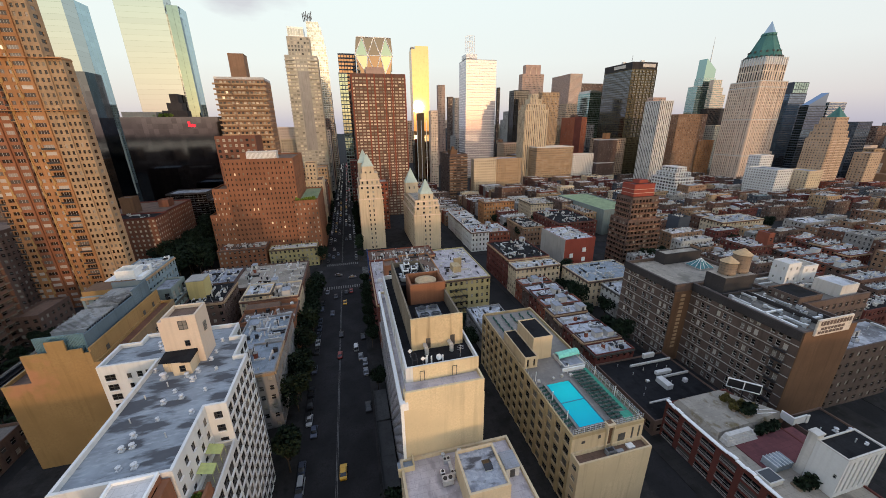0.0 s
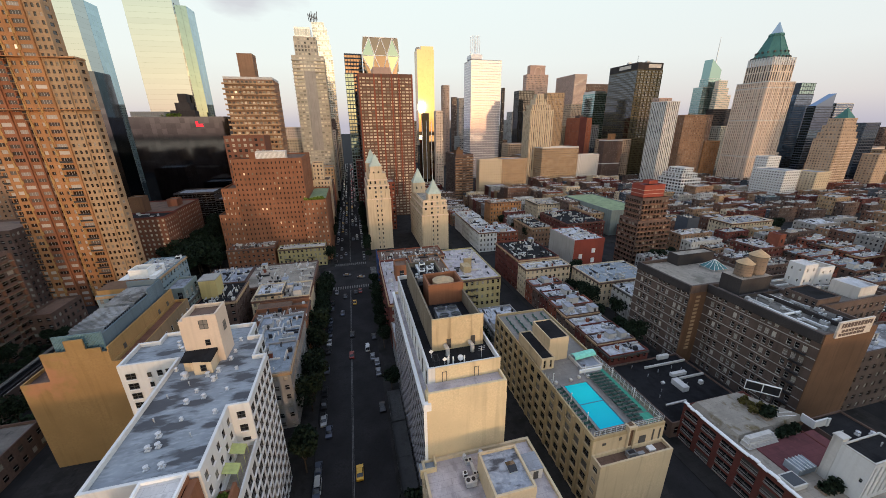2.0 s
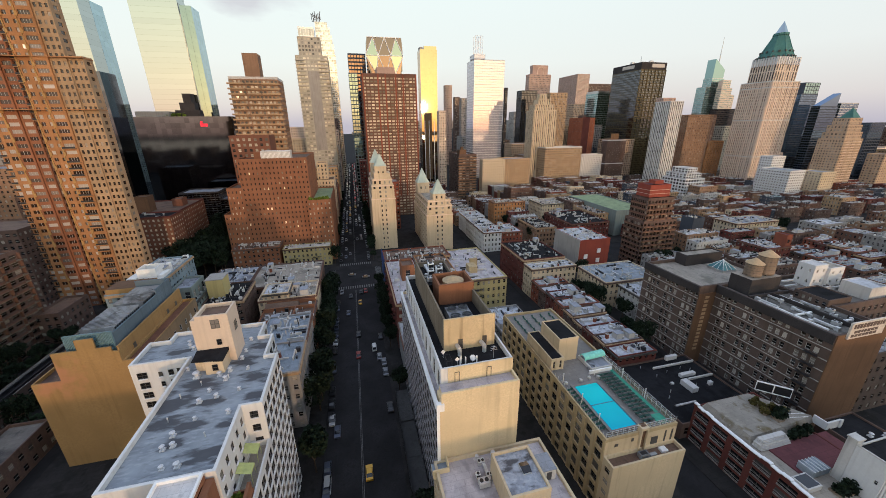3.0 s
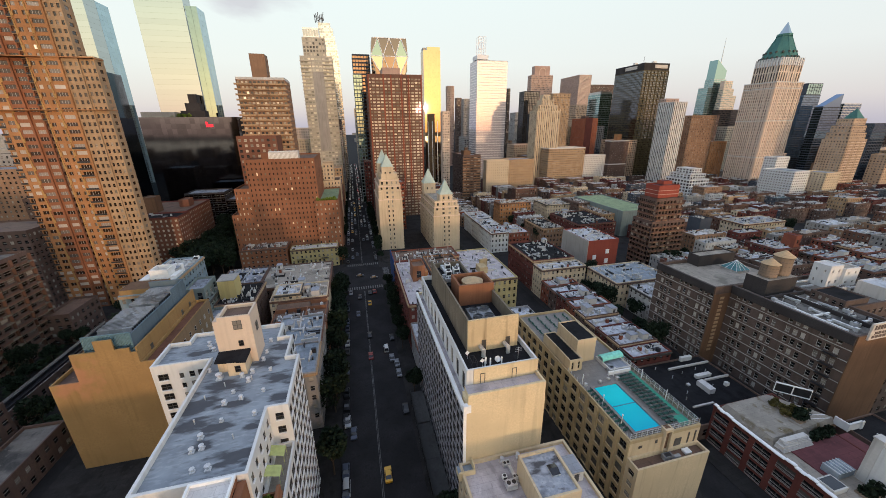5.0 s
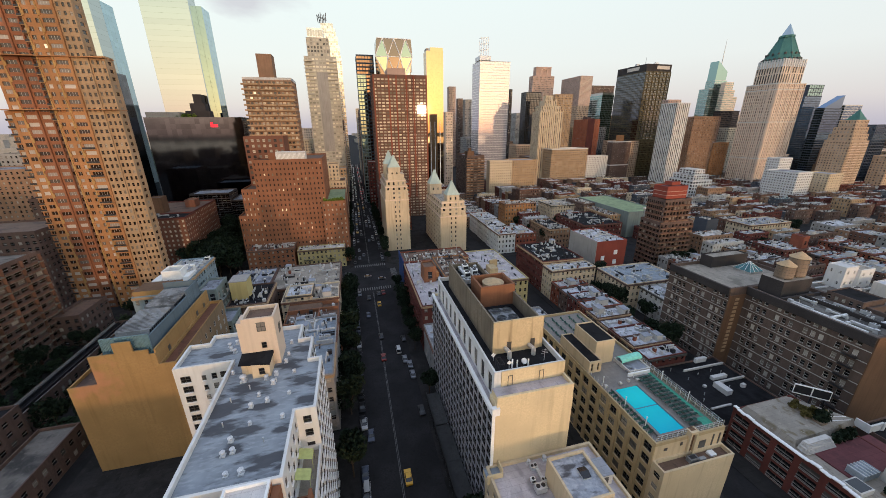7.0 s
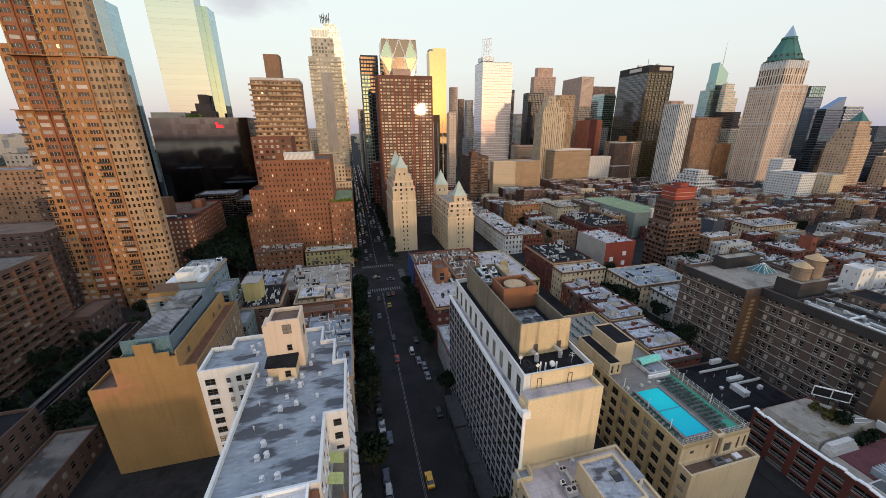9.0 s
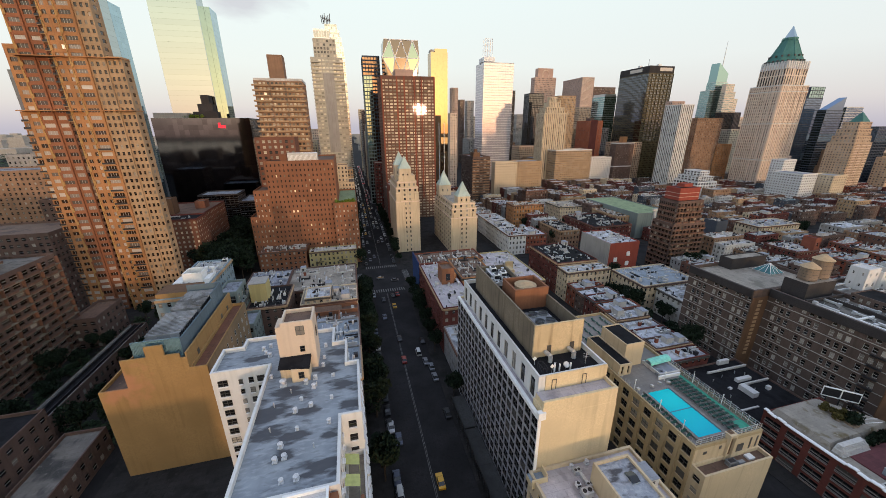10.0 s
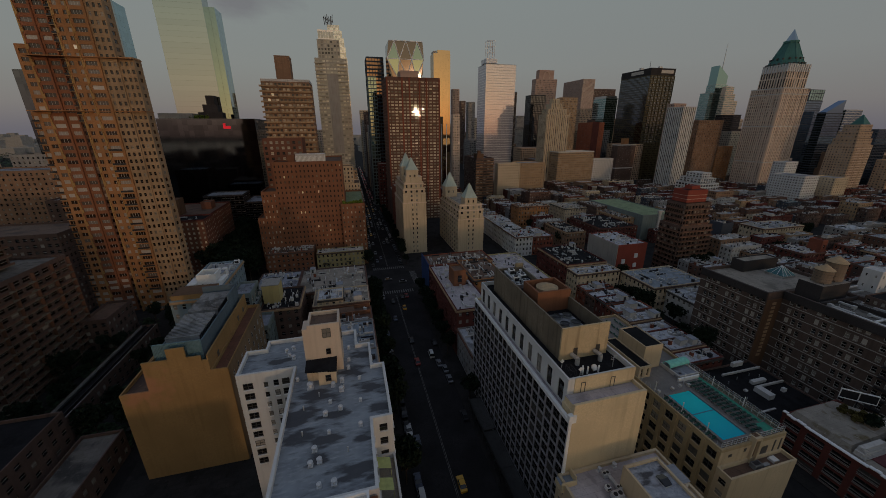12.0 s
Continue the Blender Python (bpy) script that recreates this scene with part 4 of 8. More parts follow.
# stained walls; all but the west one are also darkened for shade
for q in ((9.6, 63.6, 20.9, 64.0, 47.0), (9.6, 64.02, 10.0, 99, 47.0), (20.5, 64.02, 20.9, 77.98, 46.0), (10.02, 98.6, 18.5, 99.0, 46.2), (18.1, 85.52, 18.5, 98.58, 46.0)):
    s = Shape()
    s.box(q[0], q[1], 39.4, q[2], q[3], q[4])
    s.make("penthouse_wall", "end_stained" if q[1] < 63.7 else "stained_concrete", ht, "stained plant enclosure wall")
for q in ((10.02, 64.02, 20.48, 77.98, 42.6), (10.02, 85.52, 18.08, 98.58, 44.8)):
    s = Shape()
    s.box(q[0], q[1], 39.4, q[2], q[3], q[4])
    s.make("plant_deck", "roof_black", ht)
s = Shape()
s.box(12.0, 78, 39.4, 20.9, 85.5, 45.2, 0, 1)
for a in ((12.0, 78, 20.9, 78.5), (12.0, 85.0, 20.9, 85.5), (12.0, 78.5, 12.5, 85.0), (20.4, 78.5, 20.9, 85.0)):
    s.box(a[0], a[1], 45.2, a[2], a[3], 48.0)
s.make("brick_penthouse", ("brick_orange_red", "roof_brown"), ht, "orange brick tank house")
s = Shape()
s.tube(16.6, 81.8, 45.2, 47.4, 2.7, n=24)
s.tube(16.6, 81.8, 47.4, 48.2, 2.75, 0.1, n=24)
s.make("roof_tank", "tank_cone", ht, "round tan tank lid")
s = Shape()
s.box(12.2, 67, 42.6, 17.6, 73.5, 44.4)
cu = s.make("cooling_unit", "plant_grey", ht, "grey cooling unit with four round fans")
for x, y in ((13.6, 68.6), (16.2, 68.6), (13.6, 71.9), (16.2, 71.9)):
    s = Shape()
    s.tube(x, y, 44.4, 44.9, 1.15, 1.1, 16, 0, False)
    s.tube(x, y, 44.4, 44.7, 1.0, 0.3, 16, 1)
    s.make("fan", ("steel", "dark_metal"), cu)
for x in (13.2, 18.6):
    s = Shape()
    s.box(x - 0.5, 63.54, 39.6, x + 0.5, 63.6, 42.0)
    s.make("door", "frame_dark", ht)
    s = Shape()
    s.rod((x - 0.8, 63.5, 40.6), (x - 0.8, 61.5, 40.9), 0.45, 10)
    s.rod((x - 0.8, 61.5, 41.0), (x - 0.8, 61.5, 39.5), 0.45, 10)
    s.make("exhaust_duct", "galvanised", ht)
for x in (10.4, 17.0):
    s = Shape()
    s.box(x - 0.5, 56.42, 37.3, x - 0.38, 56.48, 39.6)
    s.box(x + 0.38, 56.42, 37.3, x + 0.5, 56.48, 39.6)
    s.box(x - 0.38, 56.42, 39.48, x + 0.38, 56.48, 39.6)
    s.make("hatch_frame", "frame_dark", ht)
for x, y, z in ((11.0, 58.5, 40.9), (8.9, 61.6, 40.9)):
    s = Shape()
    s.rod((x, y, 39.4), (x, y, z), 0.04, 5)
    s.face([(x, y - 0.05, z - 0.5), (x + 0.5, y - 0.05, z), (x, y - 0.05, z + 0.5), (x - 0.5, y - 0.05, z)])
    s.face([(x, y + 0.05, z - 0.5), (x - 0.5, y + 0.05, z), (x, y + 0.05, z + 0.5), (x + 0.5, y + 0.05, z)])
    s.make("antenna_panel", "white_paint", ht, "white diamond antenna panel on a pole")
s = Shape()
s.rod((14.4, 59.0, 39.4), (14.4, 59.0, 40.4), 0.06, 6)
s.rod((14.4, 59.0, 40.3), (14.4, 58.75, 40.5), 0.6, 14)
s.make("satellite_dish", "galvanised", ht, "grey satellite dish")
s = Shape()
s.rod((19.0, 59.2, 39.4), (19.0, 59.2, 42.2), 0.05, 5)
for z in (41.2, 41.6, 42.0):
    s.rod((18.3, 59.2, z), (19.7, 59.2, z), 0.03, 4)
s.make("aerial", "galvanised", ht, "thin metal aerial")
s = Shape()
for x in (8.9, 9.9):
    s.rod((x, 58.2, 39.4), (x, 58.2, 41.0), 0.04, 5)
    s.rod((x, 60.4, 39.4), (x, 60.4, 41.0), 0.04, 5)
    s.rod((x, 58.2, 41.0), (x, 60.4, 41.0), 0.04, 5)
    s.rod((x, 58.2, 39.6), (x, 60.4, 41.0), 0.03, 5)
s.rod((8.9, 58.2, 41.0), (9.9, 58.2, 41.0), 0.04, 5)
s.rod((8.9, 60.4, 41.0), (9.9, 60.4, 41.0), 0.04, 5)
s.make("antenna_rack", "dark_metal", ht)
for x, y in ((12.0, 59.2), (12.8, 58.7), (15.1, 58.5), (11.7, 58.7)):
    s = Shape()
    s.tube(x, y, 39.4, 41.0, 0.16, n=8)
    s.make("antenna_panel", "white_paint", ht, "white antenna panel")
for x, y, k in ((12, 88, "ac_unit"), (15, 90, "ac_unit"), (12.5, 95, "duct"), (16, 95, "ac_unit"), (13, 92, "white_unit"), (15.5, 93, "white_unit"), (16.4, 87.4, "white_unit"), (14, 97, "white_unit"), (11.4, 91, "roof_vent"), (17.2, 97.5, "roof_vent")):
    put(k, ht, x, y, 44.8)

# covered pavement along the hotel's foot
sh = root("pavement_shed", "dark timber-decked pavement shed on steel posts", "canopy", 3, 78)
for y0, y1, z in ((60.5, 70.0, 4.2), (70.3, 82.0, 3.9), (82.3, 95.0, 4.2)):
    s = Shape()
    s.box(1.0, y0, z, 5.0, y1, z + 0.25)
    s.box(0.95, y0, z + 0.25, 1.05, y1, z + 1.1)
    s.make("deck", "shed_timber", sh)
    for y in np.arange(y0 + 0.5, y1, 2.9):
        s = Shape()
        s.box(1.1, y - 0.06, 0.15, 1.22, y + 0.06, z)
        s.make("post", "dark_metal", sh)

# low wing in front of it
an = root("hotel_wing", "low hotel wing with a pale lilac roof", "building", 15, 40)
tier(an, 4.6, 27.5, 18, 52.9, 0, 21.6, "cream_brick", "roof_lilac", {"n": grid(12, 7, 0.5, 0.6)}, 0.7, 0.5)
tier(an, 14.6, 22.1, 39.3, 48.1, 21.65, 26.4, "cream_brick", "roof_stained", {}, 0.5, 0.4)
for x, y, k, q in ((12.7, 46.3, "ac_unit", 1.0), (14.0, 48.9, "duct", 0.8), (13.6, 50.6, "ac_unit", 0.7), (12.2, 48.2, "white_unit", 0.5), (14.3, 47.7, "ac_unit", 0.6), (13.2, 51.9, "roof_vent", 0.8), (16.6, 51.9, "roof_vent", 0.9),
                (19.5, 44, "skylight", 1.0), (24.8, 46, "bulkhead", 1.0)):
    put(k, an, x, y, 26.4 if k == "skylight" else 21.6, 0, q)
s = Shape()
s.box(4.0, 50.4, 20.6, 7.2, 52.66, 21.95, 0, 1)
s.box(4.0, 50.4, 21.95, 7.2, 50.65, 22.7)
s.box(6.95, 50.65, 21.95, 7.2, 52.66, 23.4)
s.make("corner_box", ("hotel_end", "roof_blue"), an, "cream corner box with a grey roof")

# ---- pool building ----
pb = root("pool_hotel", "tan brick hotel block with a turquoise rooftop pool", "building", 51, 76)
tier(pb, 41.6, 60.2, 49.7, 104.5, 0, 20.2, "tan_brick", "deck", {"n": grid(15, 6, 0.6, 0.62), "s": grid(15, 6, 0.4, 0.5)}, 0.8, 0.4,
     singles=True, frame="frame_dark", sill="limestone")
tier(pb, 41.6, 60.2, 46.5, 49.68, 0, 15.6, "cream_brick", "roof_brown", {"n": grid(1, 5, 0.5, 0.5)}, 0.9, 0.4)
for i in range(16):
    s = Shape()
    y = 49.9 + i * 54.4 / 15
    s.box(41.4, max(49.72, y - 0.45), 0.2, 41.597, min(104.4, y + 0.45), 20.4)
    s.make("pilaster", "tan_brick", pb)
s = Shape()
s.box(50.0, 49.1, 15.6, 50.35, 50.6, 22.3)
s.box(51.65, 49.1, 15.6, 52.0, 50.6, 22.3)
s.box(50.35, 49.6, 15.6, 51.65, 50.6, 22.3, 1)
s.box(50.35, 49.1, 21.6, 51.65, 49.6, 22.3)
s.make("chimney", ("cream_brick", "rust_brick"), pb, "cream chimney with a rust brown slot")
s = Shape()
facade(s, s, "w", 41.62, 49.98, 49.66, 15.7, 20.2)
facade(s, s, "w", 52.02, 60.18, 49.66, 15.7, 20.2)
s.make("front_facing", "cream_brick", pb, "cream rendered upper front")
for x0, x1, z0, z1 in ((44.0, 44.9, 18.4, 19.1), (48.2, 48.8, 18.8, 19.7), (53.6, 55.4, 16.0, 18.6), (57.1, 57.5, 16.0, 19.6), (58.9, 59.3, 16.0, 19.6)):
    s = Shape()
    s.box(x0, 49.58, z0, x1, 49.65, z1)
    s.make("opening", "frame_dark", pb, "dark recessed opening")
s = Shape()
s.box(49.4, 47.4, 15.6, 51.6, 48.6, 16.7)
s.box(49.7, 47.6, 16.7, 51.2, 48.4, 16.75, 1)
s.make("roof_plant", ("plant_grey", "dark_metal"), pb)
s = Shape()
s.box(51.8, 47.2, 15.6, 53.4, 47.9, 16.4)
s.make("roof_plant", "plant_grey", pb)
s = Shape()
s.box(55.2, 47.6, 15.6, 56.8, 48.9, 16.1)
s.make("skylight", "white_paint", pb, "white skylight")
tier(pb, 46.3, 52.3, 76.8, 87.0, 20.22, 27.4, "cream_brick", "roof_black", {}, 0.25, 0.3)
tier(pb, 42.4, 46.28, 73.8, 88.0, 20.22, 23.6, "cream_brick", "roof_black", {"w": grid(2, 1, 0.3, 0.7)}, 0.25, 0.3)
s = Shape()
for x0, y0, x1, y1 in ((44.0, 51.2, 52.0, 51.8), (44.0, 66.1, 52.0, 66.7), (44.0, 51.8, 44.6, 66.1), (51.4, 51.8, 52.0, 66.1)):
    s.box(x0, y0, 20.2, x1, y1, 20.75)
s.make("pool_rim", "deck", pb)
s = Shape()
s.box(44.6, 51.8, 20.2, 51.4, 66.1, 20.62)
s.make("pool_water", "water", pb, "bright turquoise pool water")
s = Shape()
s.box(44.62, 59.2, 20.622, 51.38, 59.5, 20.64)
s.box(44.62, 51.82, 20.622, 44.9, 66.08, 20.64)
s.box(51.1, 51.82, 20.622, 51.38, 66.08, 20.64)
s.make("pool_line", "pool_line", pb, "dark teal line across the pool")
s = Shape()
s.box(51.9, 69.8, 20.2, 58.9, 70.2, 21.2)
s.make("white_wall", "white_paint", pb, "low white wall by the pool")
tier(pb, 53.0, 59.6, 70.6, 77.0, 20.22, 20.9, "dirty_white", "roof_grey", {}, 0.3)
s = Shape()
s.box(58.3, 54.0, 20.2, 59.3, 70, 20.26)
s.box(56.6, 51.0, 20.2, 59.3, 53.8, 20.26)
s.make("green_deck", "green_deck", pb, "green sun deck")
s = Shape()
for k in range(6):
    a0, a1 = math.pi * k / 6, math.pi * (k + 1) / 6
    y0, y1, z0, z1 = 75.2 - 1.3 * math.cos(a0), 75.2 - 1.3 * math.cos(a1), 22.0 + 0.9 * math.sin(a0), 22.0 + 0.9 * math.sin(a1)
    s.face([(53.2, y0, z0 - 0.5), (59.8, y0, z0), (59.8, y1, z1), (53.2, y1, z1 - 0.5)])
    s.face([(53.2, y1, z1 - 0.56), (59.8, y1, z1 - 0.06), (59.8, y0, z0 - 0.06), (53.2, y0, z0 - 0.56)])
for x, y in ((53.4, 74.0), (59.6, 74.0), (53.4, 76.4), (59.6, 76.4)):
    s.tube(x, y, 20.9, 22.0 - 0.5 * (x < 55), 0.08, n=6)
s.make("awning", "aqua_awning", pb, "aqua green arched awning")
for x, y in ((43.0, 68.6), (43.4, 61.0), (43.4, 54.6), (59.4, 66.5), (59.4, 58.6), (53.0, 69.2)):
    s = Shape()
    s.tube(x, y, 20.2, 23.0, 0.09, 0.08, n=8)
    s.tube(x, y, 23.0, 23.2, 0.14, 0.12, n=8)
    s.make("lamp_post", "white_paint", pb, "slim white deck lamp post")
for x0, y0, w in ((43.2, 67.6, 0.7), (52.6, 71.2, 1.2), (54.2, 71.6, 0.8), (50.4, 68.0, 0.6), (47.6, 67.6, 0.6), (52.8, 67.6, 0.8)):
    s = Shape()
    s.box(x0, y0, 20.22, x0 + w, y0 + 0.7, 20.9)
    s.make("towel_box", "dirty_white" if w < 1 else "plant_grey", pb)

# ---- sun loungers and fence round the pool ----
lo = root("sun_lounger", "green fabric sun lounger on the pool deck", "lounger", 0, 0, 0, "sun loungers by the pool")
s = Shape()
s.box(-0.3, -0.9, 0.28, 0.3, 0.35, 0.36)
s.make("seat", "green_fabric", lo)
s = Shape()
s.face([(-0.3, 0.35, 0.3), (0.3, 0.35, 0.3), (0.3, 0.95, 0.75), (-0.3, 0.95, 0.75)])
s.face([(-0.3, 0.38, 0.24), (-0.3, 0.98, 0.69), (0.3, 0.98, 0.69), (0.3, 0.38, 0.24)])
s.make("backrest", "green_fabric", lo)
s = Shape()
for y in (-0.8, 0.4):
    for x in (-0.27, 0.27):
        s.box(x - 0.03, y - 0.03, 0, x + 0.03, y + 0.03, 0.24)
    s.box(-0.3, y - 0.03, 0.24, 0.3, y + 0.03, 0.28)
for x in (-0.3, 0.27):
    s.box(x, -0.83, 0.2, x + 0.03, 0.43, 0.26)
s.make("frame", "galvanised", lo, "grey tubular frame")
spots = [(x, y, a) for y in np.arange(52.4, 69.0, 1.15) for x, a in ((54.0, 90), (55.6, 90), (57.2, 90)) if not (x > 56 and y < 54)]
spots += [(42.9, y, -90) for y in np.arange(53, 66, 1.25)]
spots += [(x, y, 0) for y in np.arange(90.5, 102, 2.6) for x in np.arange(44.5, 58.5, 3.3)]
lo.matrix_basis = pose(spots[0][0], spots[0][1], 20.27, 0, 0, spots[0][2])
for x, y, a in spots[1:]:
    copy_thing(lo, pose(x, y, 20.27 if y < 80 else 20.21, 0, 0, a))
fe = root("fence", "thin metal safety fence round the pool roof", "fence", 51, 60, 20.2)
for x in np.arange(42.0, 60.2, 1.4):
    s = Shape()
    s.box(x - 0.04, 50.2, 20.2, x + 0.04, 50.28, 22.3)
    s.make("post", "galvanised", fe)
for y in np.arange(51.2, 74, 1.4):
    s = Shape()
    s.box(59.7, y - 0.04, 20.2, 59.78, y + 0.04, 22.3)
    s.make("post", "galvanised", fe)
    s = Shape()
    s.box(42.0, y - 0.04, 20.2, 42.08, y + 0.04, 21.9)
    s.make("post", "galvanised", fe)
M["mesh_panel"] = m = nodes_of("mesh_panel")[0]
b = m.node_tree.nodes["Principled BSDF"]
b.inputs["Base Color"].default_value, b.inputs["Alpha"].default_value, b.inputs["Roughness"].default_value = (0.30, 0.31, 0.32, 1), 0.35, 0.5
for u in np.arange(42.1, 59.6, 1.4):
    s = Shape()
    s.box(u, 50.23, 20.35, u + 1.2, 50.25, 22.2)
    s.make("mesh_panel", "mesh_panel", fe, "grey wire mesh panel")
for u in np.arange(51.3, 73.5, 1.4):
    s = Shape()
    s.box(59.73, u, 20.35, 59.75, u + 1.2, 22.2)
    s.make("mesh_panel", "mesh_panel", fe, "grey wire mesh panel")
for z in (21.1, 21.7, 22.26):
    s = Shape()
    s.box(42.0, 50.21, z, 59.78, 50.27, z + 0.04)
    s.box(59.71, 50.27, z, 59.77, 74, z + 0.04)
    s.make("rail", "galvanised", fe)

# ---- the long dark brick apartment block ----
ap = root("apartment_block", "long dark brick apartment block with a rust end wall", "building", 130, 82)
tier(ap, 106.5, 140, 87.6, 112, 0, 30.4, "block_brick", "roof_tan", {"n": grid(12, 9, 0.62, 0.52, skip=lambda c, r: c % 4 == 3)}, 1.2, 0.6, "black_brick", singles=True, frame="window_frame", sill="concrete", pane="glass_blind_one")
tier(ap, 113.6, 133.3, 54.6, 87.5, 0, 30.4, "block_brick", "roof_dark", {"n": grid(17, 9, 0.62, 0.52, skip=lambda c, r: c % 4 == 0)}, 1.2, 0.6, "black_brick", singles=True, frame="window_frame", sill="concrete", pane="glass_blind_one")
s = Shape()
s.box(113.5, 54.35, 0, 133.4, 54.58, 31.7)
s.make("end_wall", "rust_brick", ap, "rust-coloured blank end wall")
# thin cladding whose rust tint paints the evening sun on the bay's side
s = Shape()
s.box(106.45, 87.35, 0, 113.55, 87.58, 28.8)
s.make("side_wall", "rust_brick", ap, "rust-coloured blank side wall")
for k in range(14):
    s = Shape()
    s.box(109.2, 87.2, 6 + k * 1.6, 110.9, 87.34, 6.9 + k * 1.6)
    s.make("vent_grille", "buff_brick", ap)
for z in np.arange(3.3, 28, 3.38):
    s = Shape()
    s.box(113.4, 54.6, z, 113.58, 87.3, z + 0.22)
    s.box(106.3, 87.7, z, 106.48, 112, z + 0.22)
    s.make("stone_band", "concrete", ap, "pale stone string course")
s = Shape()
s.box(106.0, 87.7, 28.9, 106.46, 112, 31.65)
s.box(113.1, 54.6, 28.9, 113.57, 87.2, 31.65)
s.make("roof_band", "black_brick", ap, "black band under the roof edge")
s = Shape()
s.box(117.4, 80.0, 30.4, 130.4, 87.0, 36.0, 0, 1)
s.make("tank_house", ("black_brick", "roof_tan"), ap, "black tank house")
s = Shape()
s.tube(131, 100.4, 30.4, 31.2, 4.6, 4.4, 4, 0, True, math.pi / 4)
s.tube(131, 100.4, 31.2, 34.4, 4.6, 0.1, 4, 1, True, math.pi / 4)
s.make("glass_pyramid", ("steel", "teal_glass"), ap, "green glass pyramid skylight")
for dx, dy in ((-1, -1), (1, -1), (1, 1), (-1, 1), (-1, -0.33), (-1, 0.33), (-0.33, -1), (0.33, -1)):
    s = Shape()
    s.rod((131 + 3.3 * dx, 100.4 + 3.3 * dy, 31.2), (131, 100.4, 34.45), 0.07, 5)
    s.make("glazing_bar", "white_paint", ap)
tier(ap, 144, 150, 79.5, 84.5, 30.42, 38.2, "white_render", "roof_white", {"w": grid(2, 2, 0.25, 0.3), "n": grid(2, 2, 0.2, 0.25)}, 0.2)
tier(ap, 150.02, 157, 78.6, 84.5, 30.42, 37.0, "white_render", "roof_tan", {"w": grid(2, 2, 0.25, 0.3)}, 0.2)
put("ac_unit", ap, 147, 76.8, 30.4, 0, 1.2)
put("duct", ap, 152.5, 76.4, 30.4, 90, 1.0)
tier(ap, 150, 158, 67.5, 75, 30.42, 34.5, "dirty_white", "roof_silver", {}, 0.2)
tier(ap, 133.31, 162, 66, 87.5, 0, 30.4, "block_brick", "roof_dark", {"w": grid(10, 9, 0.5, 0.5)}, 1.2, 0.6, "black_brick")
tier(ap, 131, 141, 67, 76, 30.42, 33, "block_brick", "roof_black", {"n": grid(5, 1, 0.5, 0.5)}, 0.3)
rng = random.Random(5)
dress(ap, 115, 132, 57, 78, 30.4, rng, 16, ("ac_unit", "duct", "roof_vent", "skylight", "vent_pipe"))
water_tank(121.4, 83.2, 36.0, 2.5, 4.2, 0.3)
water_tank(127.2, 83.6, 36.0, 2.7, 6.2, 0.3)
tier(ap, 120, 138, 106.5, 111.5, 30.42, 34.5, "black_brick", "roof_tan", {}, 0.4)
for y in np.arange(68, 86, 3.2):
    s = Shape()
    s.box(134 + (y % 5), y, 31.0, 140 + (y % 5), y + 0.5, 31.5)
    s.make("roof_pipe", "galvanised", ap)
for a in ((115, 77.8, 132, 78.4), (124.5, 58.0, 125.1, 77.7), (130, 58, 130.6, 61.5)):
    s = Shape()
    s.box(a[0], a[1], 30.41, a[2], a[3], 31.6)
    s.make("roof_curb", "black_brick", ap)
for a in ((116, 66, 123.5, 66.5), (126, 70, 126.6, 77), (116.2, 58, 116.8, 76), (126, 60, 131, 60.5)):
    s = Shape()
    s.box(a[0], a[1], 30.6, a[2], a[3], 31.1)
    s.make("roof_pipe", "white_paint", ap)
sg = root("wall_sign", "large weathered white sign board with dark lettering", "sign", 122, 54.3, 30.2)
s = Shape()
s.box(116.4, 53.9, 30.4, 129.6, 54.34, 35.2)
s.make("board", "billboard", sg)
for i, (u0, u1, z) in enumerate(((117.3, 128.4, 33.4), (118.0, 126.8, 32.0), (117.3, 126.4, 30.9))):
    u = u0
    while u < u1:
        w = 0.6 + 0.5 * abs(math.sin(u * 9 + i))
        s = Shape()
        s.box(u, 53.84, z, u + w, 53.898, z + (1.3 if i == 0 else 0.8))
        s.make("lettering_bar", "ink", sg)
        u += w + 0.3

nx = root("apartment_house", "grey-brown brick apartment house beside the long block", "building", 148, 60)
tier(nx, 133.5, 164, 55, 65.6, 0, 21, "block_brick", "roof_silver", {"w": grid(9, 6, 0.45, 0.5), "n": {}}, 0.8, 0.4, frame="window_frame")
dress(nx, 134, 164, 55, 65.6, 21, random.Random(12), 5)

# ---- the red brick building with the pale mansard roof ----
mb = root("mansard_building", "dark red brick building with beige roof and white scalloped coping", "building", 92, 40)
tier(mb, 79.6, 100.5, 20, 60.6, 0, 11.0, "dark_red_brick", "roof_tan", {"n": grid(8, 4, 0.74, 0.66), "e": {}}, 0.4, 0.4, singles=True, frame="frame_dark", sill="grey_brick", pane="glass_dim")
for c in range(8):
    for r in range(4):
        y = 20 + (c + 0.13) * 40.6 / 8
        s = Shape()
        for z in (0.75, 1.35):
            s.box(79.42, y, r * 2.75 + z, 79.57, y + 3.75, r * 2.75 + z + 0.05)
        s.make("window_rail", "grey_brick", mb, "grey iron window rail")
s = Shape()
a, b = [(81.3, 47.3), (92.0, 47.6), (105.0, 48.6), (97.0, 60.2), (81.3, 60.2)], [(82.3, 48.1), (92.2, 48.4), (104.2, 49.2), (96.6, 59.6), (82.3, 59.6)]
for i in range(5):
    j = (i + 1) % 5
    s.face([(*a[i], 11.0), (*a[j], 11.0), (*b[j], 12.6), (*b[i], 12.6)])
s.face([(*p, 12.6) for p in b])
s.make("mansard_roof", "roof_moss", mb, "beige roof deck stained with moss")
s = Shape()
